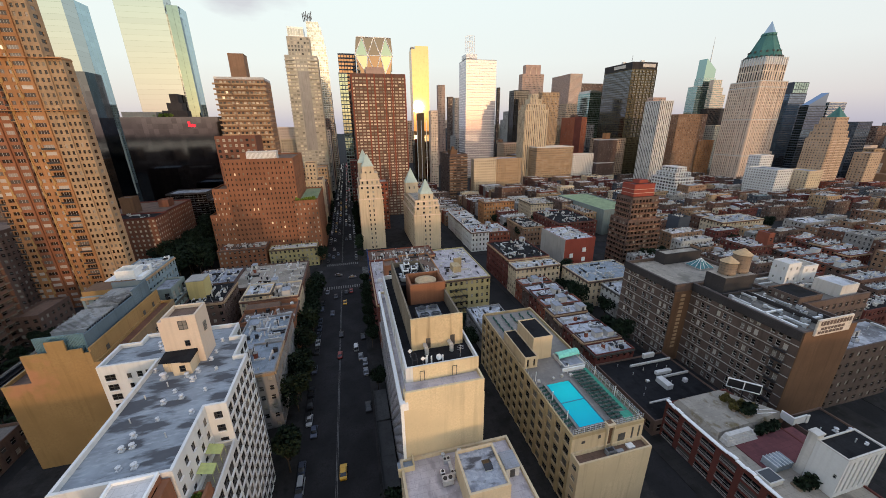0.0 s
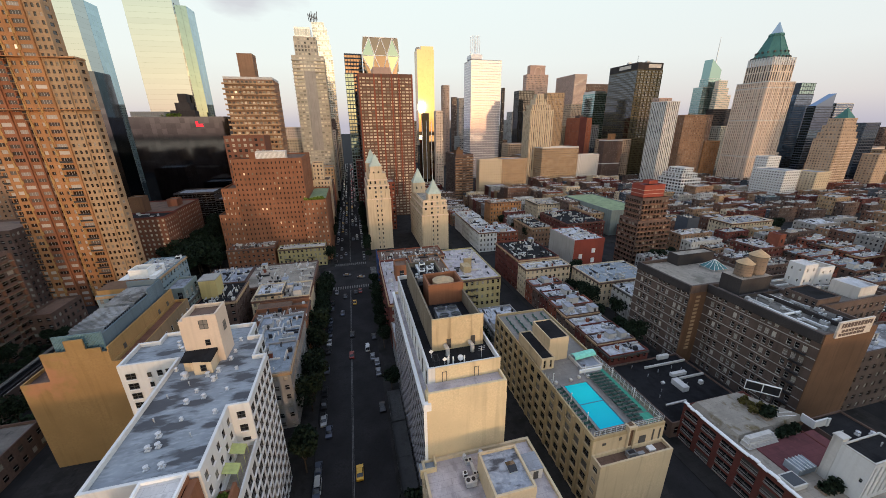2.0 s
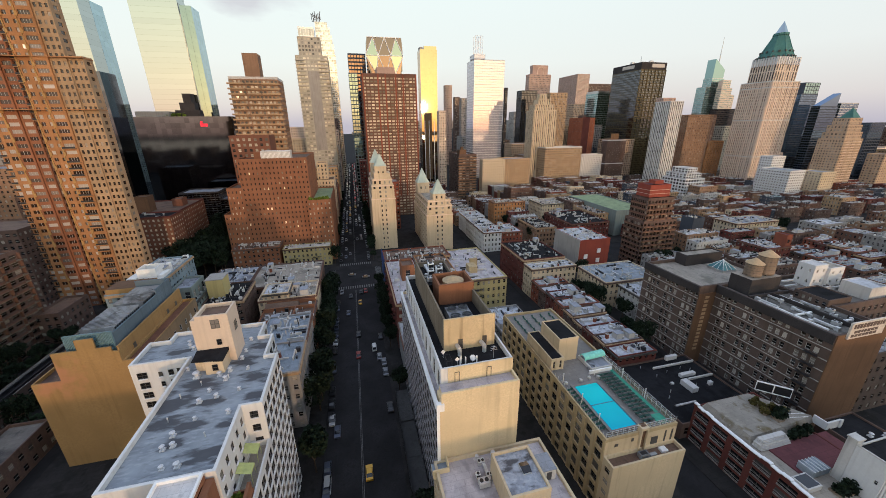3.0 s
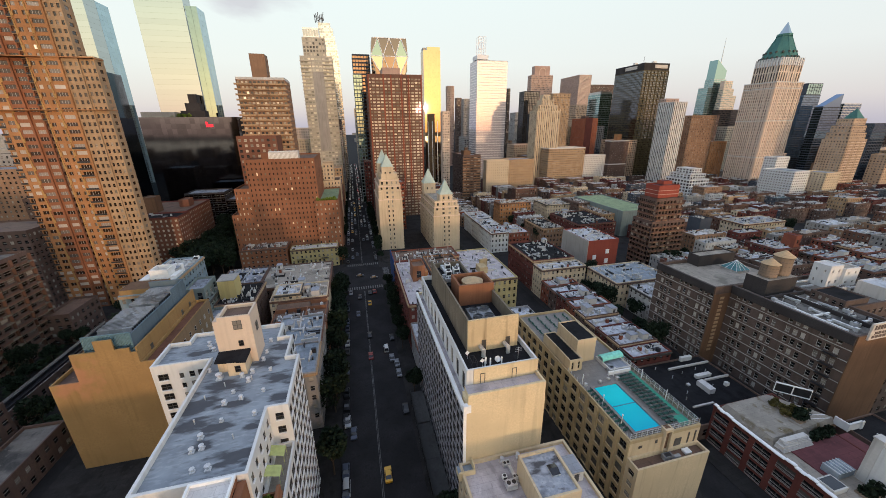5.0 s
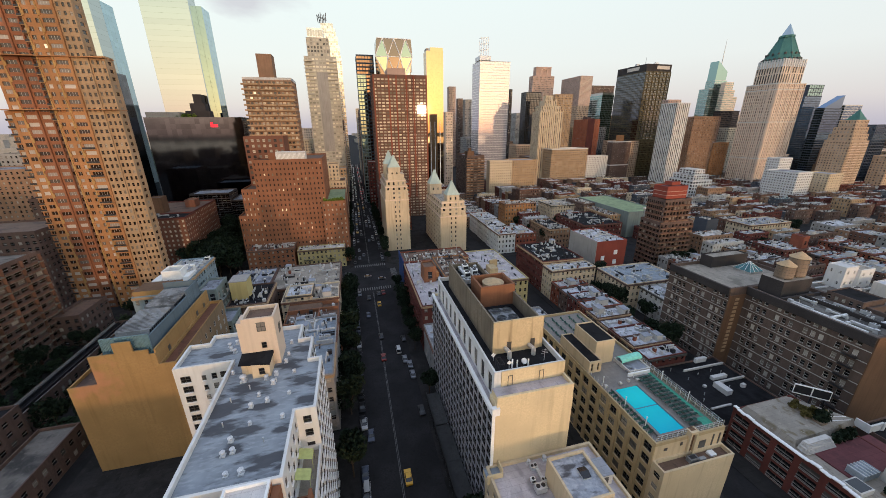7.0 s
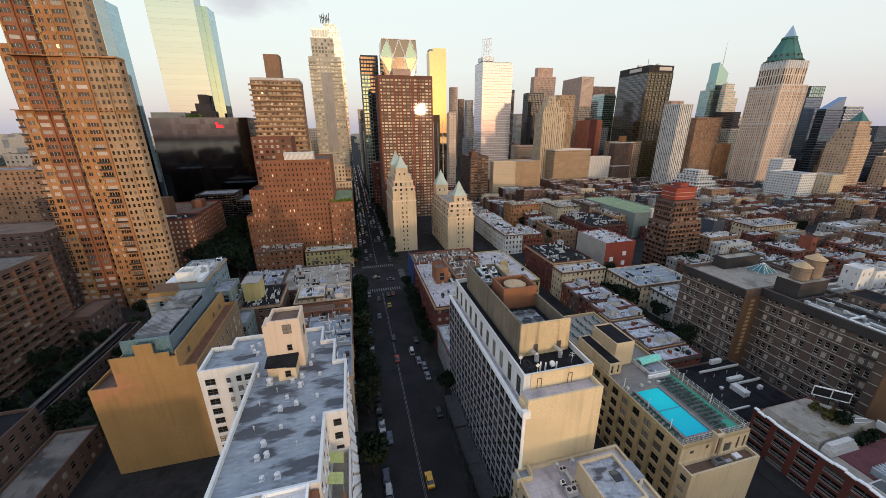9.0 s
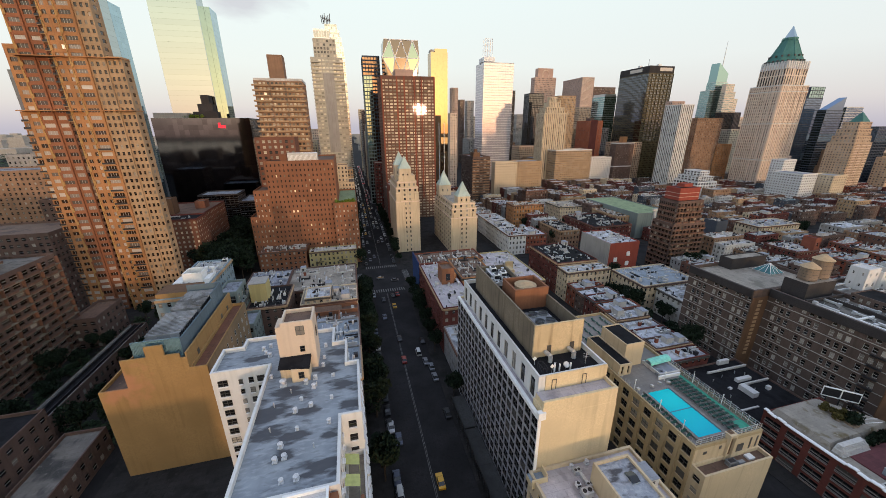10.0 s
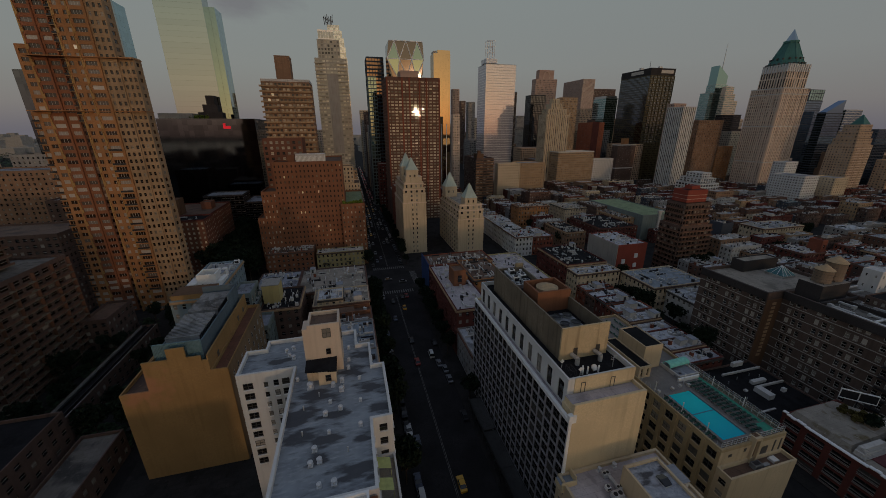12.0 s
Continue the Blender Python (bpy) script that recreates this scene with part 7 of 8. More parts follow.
for k in range(1, 17):
    q = Shape()
    q.box(111.2, 398.7, k * 3.06, 133.3, 399.97, k * 3.06 + 0.18)
    q.box(111.2, 398.7, k * 3.06 + 0.18, 119.2, 398.85, k * 3.06 + 1.0)
    q.box(125.2, 398.7, k * 3.06 + 0.18, 133.3, 398.85, k * 3.06 + 1.0)
    q.make("balcony", "umber_brick", th)
q = Shape()
q.box(114, 404, 52, 122, 416, 58)
q.box(116, 406, 58, 119, 410, 61.5)
q.make("tank_house", "rust_brick", th)
th = tower("brown balcony tower with a red penthouse", 157.5, 181, 169.2, 15.5, 29.4, "brown_brick", "glass_dusky", 2.7, 2.95, 0.66, 0.5)
tier(th, 159.4, 178, 170.7, 184, 30.35, 42.6, "brown_brick", "roof_brown", {"w": grid(8, 4, 0.66, 0.5), "n": grid(9, 4, 0.66, 0.5)}, 0.9, glass="glass_dusky", frame="frame_dark")
for k in range(1, 14):
    wide = k < 10
    x0, x1, y0, y1 = (157.5, 181, 169.2, 184.7) if wide else (159.4, 178, 170.7, 184)
    z = k * 2.95 if wide else 30.4 + (k - 10) * 3.06
    for i in range(4):
        u = x0 + 0.4 + i * (x1 - x0) / 4
        q = Shape()
        q.box(u, y0 - 1.25, z - 0.12, u + (x1 - x0) / 4 - 0.9, y0 - 0.02, z + 0.1)
        q.box(u, y0 - 1.25, z + 0.1, u + (x1 - x0) / 4 - 0.9, y0 - 1.13, z + 0.95, 1)
        q.make("balcony", ("umber_brick", "tower_brown"), th)
    q = Shape()
    q.box(x0 - 1.1, y0 + 1, z - 0.12, x0 - 0.02, y1 - 1, z + 0.1)
    q.box(x0 - 1.1, y0 + 1, z + 0.1, x0 - 0.98, y1 - 1, z + 0.9, 1)
    q.make("balcony", ("umber_brick", "tower_brown"), th)
tier(th, 161, 175.5, 172.5, 182.5, 43.55, 50.2, "red_paint", "roof_red", {}, 0.6)
for z in (45.4, 47.6):
    q = Shape()
    q.box(160.9, 172.4, z, 175.6, 172.48, z + 0.3)
    q.box(160.9, 172.5, z, 160.98, 182.5, z + 0.3)
    q.make("pale_band", "pink_granite", th)
tier(th, 166, 172, 175, 180, 50.9, 52.6, "red_paint", "roof_red", {}, 0.3)
keep(155, 187, 166, 199)
th = root("pyramid_tower", "huge pale brick tower with a green copper pyramid roof", "skyscraper", 560, 405)
tier(th, 518, 564, 378, 417, 0, 133, "pale_stone", "roof_tan", {"w": grid(16, 34, 0.45, 0.72, bars=False), "n": grid(15, 34, 0.45, 0.72, bars=False)}, 1.0, glass="glass_even", frame="frame_dark")
tier(th, 564.05, 573, 379, 410, 0, 44, "pale_stone", "roof_tan", {"w": grid(3, 12, 0.45, 0.6)}, 1.0, glass="glass_even", frame="frame_dark")
tier(th, 564.05, 569, 380, 408, 44.95, 60, "pale_stone", "roof_tan", {"w": grid(2, 4, 0.45, 0.6)}, 1.0, glass="glass_even", frame="frame_dark")
for i in range(6):
    q = Shape()
    x = 518.2 + i * 9.0
    q.box(x, 377.2, 0, min(564, x + 1.1), 377.97, 133)
    q.make("pier", "pale_stone", th)
    q = Shape()
    y = 378.2 + i * 7.55
    q.box(517.2, y, 0, 517.97, y + 1.0, 133)
    q.make("pier", "pale_stone", th)
for z in (40, 86.6, 126, 133.1):
    q = Shape()
    q.box(517.0, 376.9, z, 564.2, 377.15, z + 1.1)
    q.box(516.9, 377.2, z, 517.15, 417, z + 1.1)
    q.make("stone_band", "white_brick", th, "pale stone band")
tier(th, 519.5, 557, 379.5, 411, 133.95, 157, "pale_stone", "roof_tan", {"w": grid(9, 2, 0.5, 0.9, bars=False), "n": grid(10, 2, 0.5, 0.9, bars=False)}, 2.5, frame="frame_dark", cap="white_brick")
for i in range(10):
    q = Shape()
    q.box(518.7, 379.6 + i * 3.2, 153, 519.47, 381.6 + i * 3.2, 162)
    q.make("crown_block", "white_brick", th)
    q = Shape()
    q.box(520 + i * 3.75, 378.7, 153, 522.4 + i * 3.75, 379.47, 162)
    q.make("crown_block", "white_brick", th)
q = Shape()
q.tube(540, 399, 158.5, 162.5, 20.5, 21, 8, 0, True, math.pi / 8)
q.tube(540, 399, 162.5, 189, 19.5, 7.5, 8, 0, True, math.pi / 8)
q.make("copper_roof", "copper_green", th, "green copper pyramid roof")
for ring, (z, r, n) in enumerate(((162.2, 19.2, 24), (168.5, 16.0, 16))):
    q = Shape()
    for i in range(n):
        a = i * math.tau / n
        x, y = 540 + r * math.cos(a), 399 + r * math.sin(a)
        q.box(x - 0.9, y - 0.9, z, x + 0.9, y + 0.9, z + 2.2)
    q.make("dormers", "frame_dark", th, "ring of dark dormers", kind="stuff")
for i in range(8):
    a = i * math.tau / 8 + math.pi / 8
    q = Shape()
    q.rod((540 + 19.5 * math.cos(a), 399 + 19.5 * math.sin(a), 162.5), (540 + 7.5 * math.cos(a), 399 + 7.5 * math.sin(a), 189), 0.4)
    q.make("roof_rib", "copper_green", th)
q = Shape()
q.tube(556, 412, 157, 186, 0.5, 0.15, 5)
q.make("flagpole", "steel", th)
q = Shape()
q.tube(540, 399, 189, 191.5, 8.4, 8, 8, 0, True, math.pi / 8)
q.tube(540, 399, 191.5, 205, 6.8, 0.3, 8, 1, True, math.pi / 8)
q.make("lantern", ("copper_green", "mirror_pale"), th, "glazed pyramid lantern")
def slanted(th, x0, x1, y0, y1, z0, zl, zr, mat):
    """A glass prism whose top falls from zl on the north to zr on the south."""
    q = Shape()
    v = [(x0, y0), (x1, y0), (x1, y1), (x0, y1)]
    top = [zl, zr, zr, zl]
    for i in range(4):
        j = (i + 1) % 4
        q.face([(*v[i], z0), (*v[j], z0), (*v[j], top[j]), (*v[i], top[i])])
    q.face([(*v[i], top[i]) for i in range(4)])
    q.make("slanted_crown", mat, th, "slanted glass crown")


th = tower("faceted green glass tower with a tall spire", 776, 822, 700, 24, 160, "steel", "mirror_teal", 3.2, 3.8, 0.96, 0.88, frame="mullion", rec=0.06, bars=False)
tier(th, 788, 822, 700, 722, 160.95, 178, "steel", "roof_grey", {"w": grid(8, 4, 0.95, 0.88, bars=False), "n": grid(6, 4, 0.95, 0.88, bars=False)}, 0.3, glass="mirror_teal", frame="mullion", rec=0.06)
slanted(th, 789, 819, 701, 721, 178.4, 217, 196, "mirror_teal")
q = Shape()
q.tube(808, 710, 205, 262, 1.2, 0.3, 6)
q.make("spire", "steel", th)
th = tower("pale green stone and glass tower", 797, 826, 680, 12, 156, "pale_stone", "mirror_teal", 3.2, 3.8, 0.7, 0.5, bars=False)
tier(th, 797, 820, 681, 691, 156.95, 172, "pale_stone", "roof_tan", {"w": grid(5, 4, 0.7, 0.5)}, 0.5, glass="mirror_teal")
tier(th, 826.05, 838, 681, 692, 0, 142, "pale_stone", "roof_tan", {"w": grid(3, 36, 0.7, 0.5)}, 0.5, glass="mirror_teal")
tower("dark brown brick office tower", 580, 611, 520, 31, 97, "brown_brick", "glass_even", 3.2, 3.6, 0.5, 0.5)
tower("black glass office slab tower", 655, 700, 560, 14, 108, "black_brick", "mirror_dark", 3.2, 3.6, 0.7, 0.6)
tower("brown brick tower with even windows", 465, 509.5, 440, 14, 95, "umber_brick", "glass_even", 3.2, 3.3, 0.4, 0.5)
tower("tall orange brick apartment tower", 511, 540, 440, 41, 58, "orange_brick", "glass_even", 3.2, 3.1, 0.4, 0.5)
th = tower("blue glass tower with a slanted top", 730, 768, 480, 14, 128, "slate_render", "mirror_navy", 3, 3.8, 0.92, 0.8, frame="dark_metal", rec=0.06, bars=False)
tier(th, 735, 768, 481, 493, 128.95, 146, "slate_render", "roof_grey", {"w": grid(6, 3, 0.9, 0.85)}, 0.3, glass="mirror_teal", frame="mullion")
th = tower("slate blue glass office tower", 700, 738, 430, 12, 106, "slate_render", "mirror_navy", 3, 3.8, 0.92, 0.7, frame="dark_metal", rec=0.06, bars=False)
slanted(th, 701, 737, 431, 441, 106.4, 108, 126, "mirror_navy")
tower("grey-blue glass slab tower in the distance", 760, 800, 440, 14, 112, "steel", "mirror_navy", 3, 3.8, 0.92, 0.75, frame="mullion", rec=0.06, bars=False)
th = tower("tan brick apartment tower with a green pyramid cap", 560, 591, 311, 26, 64, "buff_stone", "glass_even", 3.0, 3.1, 0.45, 0.5)
for x0, x1, y0, y1, z0, z1 in ((561, 588, 312, 335, 64.95, 72), (562, 586, 313, 333, 72.95, 80), (563, 584, 314, 330, 80.95, 88)):
    tier(th, x0, x1, y0, y1, z0, z1, "buff_stone", "roof_tan", {"w": grid(9, 2, 0.45, 0.5), "n": grid(6, 2, 0.45, 0.5)}, 0.5, glass="glass_even", frame="frame_dark")
for k in range(4, 21):
    for x in (562, 572, 582):
        q = Shape()
        q.box(x, 309.7, k * 3.05, x + 6, 310.97, k * 3.05 + 0.2)
        q.box(x, 309.7, k * 3.05 + 0.2, x + 6, 309.85, k * 3.05 + 1.0)
        q.make("balcony", "pale_stone", th)
q = Shape()
q.tube(572.5, 320, 88.6, 100, 9, 0.2, 4, 0, True, math.pi / 4)
q.make("pyramid_cap", "copper_green", th)
th = tower("white stepped apartment house with dark windows", 370, 398, 338, 34, 22, "white_render", "glass_dusky", 4.2, 3.5, 0.62, 0.58)
tier(th, 373, 395, 341, 370, 22.9, 28, "white_render", "roof_white", {"w": grid(6, 2, 0.62, 0.62), "n": grid(6, 2, 0.6, 0.6)}, 0.6, glass="glass_dusky")
tier(th, 377, 391, 344, 366, 28.7, 34, "white_render", "roof_white", {"w": grid(4, 2, 0.6, 0.6), "n": grid(5, 2, 0.6, 0.6)}, 0.6, glass="glass_dusky")
tower("plain white apartment block with small windows", 376, 395, 318, 20, 13, "white_render", "glass_even", 3.2, 3.0, 0.4, 0.5)
tower("white gridded apartment slab", 451, 473, 287, 33, 34, "white_render", "glass_even", 2.8, 2.9, 0.55, 0.5)
tower("tall white apartment slab behind", 472, 492, 322, 14, 46, "white_render", "glass_even", 2.8, 2.9, 0.5, 0.5)
tower("cream end-walled apartment slab", 496, 518, 285, 22, 31, "limestone", "glass_even", 3.0, 2.9, 0.4, 0.5)
for q in ((370, 398, 338, 372), (376, 395, 318, 338), (451, 473, 287, 320), (496, 518, 285, 300), (549, 588, 311, 327), (149, 217, 430, 442), (100, 134, 400, 426), (0, 57, 230, 480), (371, 412, 410, 444), (533, 588, 378, 432)):
    keep(*q)

# ---- south side low blocks near 56th and 55th ----
house("dark_brick_block", "dark red brick block with a black cluttered roof", 77, 101, 160, 191, 17, "dark_red_brick", "roof_black", "wn", 41, 8)
house("row_house", "cream brick tenement with a silver roof", 77, 102, 150.5, 159.8, 15.5, "limestone", "roof_silver", "wn", 42, 4)
for i in range(5):
    y0 = 114 + i * 7.25
    house("row_house", "narrow brick row house with a silver painted roof", 77, 93 + (i % 2) * 2, y0, y0 + 7.1, 9.2 + (i * 37 % 5) * 0.3, ("brown_brick", "red_brick", "dark_red_brick")[i % 3], "roof_silver", "wn", 50 + i, 4, group="row houses")
for i in range(4):
    y0 = 87 + i * 6.75
    house("row_house", "narrow row house with a pale roof", 77, 93, y0, y0 + 6.6, 8.4 + (i * 17 % 3) * 0.3, ("dark_red_brick", "brown_brick")[i % 2], "roof_silver", "wn", 60 + i, 4, group="row houses")
th = simple("garage", "low building with a black tar roof and pale copings", "building", 77, 105, 60.5, 86.5, 5, "brown_brick", "roof_black", 4, 4, 0.4, 0.5, "wn", parapet=0.5)
for x0, y0, x1, h in ((88, 82.4, 104.8, 0.7), (94.7, 75.0, 104.6, 0.7), (81.2, 66.6, 88.7, 0.4)):
    q = Shape()
    q.box(x0, y0, 5, x1, y0 + 0.5, 5 + h)
    q.make("roof_coping", "dirty_white", th)
for x0, y0, x1, y1, h in ((93.4, 76.6, 99.2, 77.8, 1.1), (90.8, 70.0, 93.0, 74.6, 1.7), (96.0, 85.2, 100.5, 86.2, 1.6), (99.2, 71.4, 100.4, 72.4, 1.2), (87.6, 74.6, 88.6, 75.4, 0.6)):
    q = Shape()
    q.box(x0, y0, 5, x1, y1, 5 + h)
    q.make("roof_box", "white_brick", th)
for x, y in ((84, 84), (86, 79), (91, 80), (97, 80.5), (84.5, 72), (82, 70), (95, 72.5), (99.5, 79)):
    put("vent_pipe", th, x, y, 5)
keep(114, 142, 154, 172.5)
rg = house("red_gable_building", "red painted brick building with grey party wall", 119, 139.3, 173, 200, 20, "red_paint", "roof_silver", "", 71, 6)
house("blue_roof_house", "cream terrace house with a blue-grey roof", 105, 136, 131, 153, 13.5, "limestone", "roof_blue", "wn", 72, 6)
house("row_house", "pale rendered terrace house with a silver roof", 112, 138, 114, 130.5, 12, "dirty_white", "roof_silver", "wn", 73, 5)
q = Shape()
q.box(118.6, 173.05, 0.2, 118.98, 199.9, 20.6)
q.make("party_wall", "concrete", rg, "grey rendered party wall")
for x, z in ((131, 12), (131, 6), (122.5, 9)):
    q = Shape()
    q.box(x, 172.5, z, x + 2.2, 172.95, z + 2.6)
    q.make("wall_fitting", "white_paint", rg)
for i in range(3):
    house("row_house", "white brick row house with a cluttered roof", 78 + i * 0.5, 91 + i * 2, 222.5 + i * 22, 244 + i * 22, 14, ("white_brick", "dirty_white", "white_brick")[i], "roof_silver", "wn", 90 + i, 7)
house("row_house", "red brick corner house with a pale roof", 91.5, 107, 222.5, 245, 13, "red_brick", "roof_silver", "wn", 94, 6)
house("brick_building", "orange brick house with a dark roof", 111, 140, 286, 301, 20, "orange_brick", "roof_brown", "wn", 95, 4)
house("brick_building", "tan brick apartment house with even windows", 157, 184, 286, 312, 16, "limestone", "roof_tan", "wn", 96, 4)
house("brick_building", "dark red brick block round a court with a black roof", 146, 178, 222.5, 262, 15, "dark_red_brick", "roof_black", "wn", 97, 6)
house("brick_building", "brown brick house with a dark roof", 118, 134, 223, 252, 14, "umber_brick", "roof_black", "wn", 99, 5)
house("red_building", "long dark red brick building with a silver roof", 223, 241, 144, 162, 15, "dark_red_brick", "roof_silver", "wn", 100, 6)
tier(bpy.data.objects["red_building"], 236, 240.5, 144.5, 151, 15.02, 22, "red_brick", "roof_red", {"w": grid(1, 1, 0.3, 0.3)}, 0.5)
house("row_house", "tan brick row with a grey roof", 264, 304, 193, 211, 14, "limestone", "roof_grey", "wn", 101, 6)
house("grey_building", "dark slate grey blank building", 226, 236, 196, 206, 20, "slate_render", "roof_black", "", 102, 2)
for i in range(5):
    house("row_house", "long red-brown brick row house with a silver roof", 266 + i * 1.5, 284 + i * 1.5, 122 + i * 7, 128.9 + i * 7, 13 + (i % 3) * 0.6, ("dark_red_brick", "red_brick", "brown_brick")[i % 3], "roof_silver", "wn", 110 + i, 3, group="row houses")
for i in range(6):
    house("row_house", "blue-grey roofed brick row house", 243, 262, 112 + i * 6.6, 118.5 + i * 6.6, 11.5 + (i % 2) * 0.5, ("brown_brick", "red_brick")[i % 2], "roof_blue", "wn", 120 + i, 3, group="row houses")
hg = house("market_hall", "long hall with a pale green roof", 191, 222, 232, 298, 20, "green_grey", "roof_green", "", 74, 0)
q = Shape()
q.box(205, 230.6, 0.15, 207, 231.96, 23)
q.box(203.5, 230.4, 22.2, 208.5, 231.96, 23.6)
q.make("chimney", "dirty_white", hg, "pale chimney stack")
house("brick_building", "tan brick walk-up house beside the hall", 179.5, 190.5, 240, 272, 16.5, "buff_brick", "roof_brown", "wn", 103, 4)
house("brick_building", "dark brown brick house beside the hall", 179.5, 190.5, 273, 300, 19, "brown_brick", "roof_brown", "wn", 104, 4)

tower("slate glass tower at the edge of midtown", 662, 690, 345, 18, 82, "slate_render", "mirror_navy", 3.2, 3.8, 0.8, 0.7, frame="dark_metal", bars=False)
tower("tan brick apartment tower at the edge of midtown", 618, 640, 300, 16, 46, "buff_stone", "glass_even", 3.0, 3.1, 0.45, 0.5)
keep(658, 694, 341, 367)
keep(614, 644, 296, 320)

# ---- fill of low city blocks ----
rng = random.Random(77)
WALLS = ["brown_brick", "brown_brick", "red_brick", "dark_red_brick", "dark_red_brick", "tower_brown", "umber_brick", "grey_brick", "brown_brick", "dark_red_brick", "umber_brick", "brown_brick", "tower_brown", "dirty_white", "buff_brick", "limestone", "grey_brick", "slate_render"]
ROOFS = ["roof_silver", "roof_silver", "roof_silver", "roof_white", "roof_grey", "roof_grey", "roof_stained", "roof_black", "roof_black", "roof_brown", "roof_blue", "roof_blue", "roof_teal", "roof_dark", "roof_tan"]


def free(x0, x1, y0, y1):
    return all(x1 < a or x0 > b or y1 < c or y0 > d for a, b, c, d in TAKEN)


for si in range(4, 12):
    xa, xb = STREETS[si - 1][0] + 8.6, STREETS[si][0] - 8.6
    for ya, yb in ((-20, 190), (223, 464)):
        for row in range(2):
            y = ya
            while y < yb - 6:
                w = rng.choice((6, 6.5, 7, 7.5, 8, 8, 8, 10, 14))
                dpt = rng.uniform(17, 26)
                x0, x1 = (xa, xa + dpt) if row == 0 else (xb - dpt, xb)
                y1 = min(y + w, yb)
                h = rng.choice((8.5, 9.5, 10.5, 11.5, 12.5, 13, 14.5)) + (rng.choice((0, 0, 2, 5)) if w > 9 else 0)
                mx, my = (x0 + x1) / 2, (y + y1) / 2
                seen = my > 25 and mx < 2.35 * my + 25
                if seen and free(x0, x1, y, y1 - 0.1) and mx > 60:
                    near = mx + my < 420
                    th = simple("row_house", "flat-roofed brick city house with rooftop vents", "building", x0, x1, y, y1 - 0.1, h, rng.choice(WALLS), rng.choice(ROOFS),
                                2.4, 3.1, 0.42, 0.52, "wn", group="low city houses", parapet=rng.uniform(0.4, 1.0))
                    dress(th, x0, x1, y, y1, h, rng, rng.choice((2, 3, 4)) if near else rng.choice((0, 1, 2)))
                    clutter(th, x0, x1, y, y1 - 0.1, h, rng, 34 if near else 20)
                y = y1

# ---- more of midtown, and the far city down to the horizon ----
for i in range(150):
    x, y = rng.uniform(60, 1500), rng.uniform(500, 1500)
    w, d = rng.uniform(22, 48), rng.uniform(25, 45)
    if x > 2.3 * y or x < 40 or abs(x - 0.19 * y) < 30 + 0.02 * y and y < 560:
        continue
    h = rng.uniform(25, 85) if y < 700 else rng.uniform(40, 135)
    if free(x, x + w, y, y + d):
        keep(x - 4, x + w + 4, y - 4, y + d + 4)
        simple("office_tower", "mid-rise stone and glass office building in the distance", "building", x, x + w, y, y + d, h, rng.choice(("umber_brick", "grey_brick", "buff_brick", "pale_stone", "putty_stone", "brown_brick", "buff_stone", "slate_render")), "roof_grey", 3.6, 3.8, 0.55, 0.55, "wn", group="distant midtown", bars=False)
far = Shape()
for i in range(2600):
    x, y = rng.uniform(-3200, 4200), rng.uniform(420, 4300)
    if y < 1500 and -60 < x < 1500:
        continue
    if -115 < x < 10 or (x < 0 and x > -900 and y < 750) or (-1100 < x < -300 and y < 1500):
        continue
    w, d = rng.uniform(20, 70), rng.uniform(20, 60)
    h = rng.uniform(8, 32) if rng.random() < 0.85 else rng.uniform(35, 70)
    far.box(x, y, 0, x + w, y + d, h)
tagged(far.make("far_city", "concrete"), "low far-off city buildings down to the horizon", "buildings", kind="stuff")
far = Shape()
for i in range(700):
    x, y = rng.uniform(640, 2000), rng.uniform(270, 860)
    if x < 1.6 * y:
        continue
    far.box(x, y, 0, x + rng.uniform(12, 30), y + rng.uniform(12, 26), rng.uniform(9, 24) if rng.random() < 0.92 else rng.uniform(30, 60))
for i in range(22):
    y = rng.uniform(300, 620)
    x, w = y * rng.uniform(1.72, 2.25) + 60, rng.uniform(20, 36)
    h = rng.choice((26, 30, 38, 46, 60, 78))
    if x > 600 and free(x, x + w, y, y + 22):
        keep(x - 5, x + w + 5, y - 5, y + 28)
        simple("apartment_tower", "distant brick apartment tower with even windows", "building", x, x + w, y, y + 22, h, rng.choice(("buff_brick", "putty_stone", "pale_stone", "grey_brick", "slate_render")), "roof_grey", 3.2, 3.2, 0.45, 0.5, "wn", group="distant midtown")
tagged(far.make("far_houses", "umber_brick"), "dense low brick houses in the distance", "buildings", kind="stuff")
pk = Shape()
for i in range(5000):
    x, y = rng.uniform(-1100, -300), rng.uniform(700, 1500)
    z, r = rng.uniform(3, 17), rng.uniform(2.5, 6)
    a = rng.uniform(0, 6.3)
    dx, dy = math.cos(a) * r, math.sin(a) * r
    pk.face([(x - dx, y - dy, z), (x + dy, y - dx, z + rng.uniform(-2, 2)), (x + dx, y + dy, z), (x - dy, y + dx, z + rng.uniform(-2, 2))])
tagged(pk.make("park_woods", "leaf_wood"), "dark green woods of a far park", "woods", kind="stuff")
# the wide river to the west and the low shore beyond it
river = Shape()
river.box(-4600, -2300, 0.02, 4600, -620, 0.12)
tagged(river.make("water", "river"), "wide calm river reflecting the evening sky", "water", kind="structure")
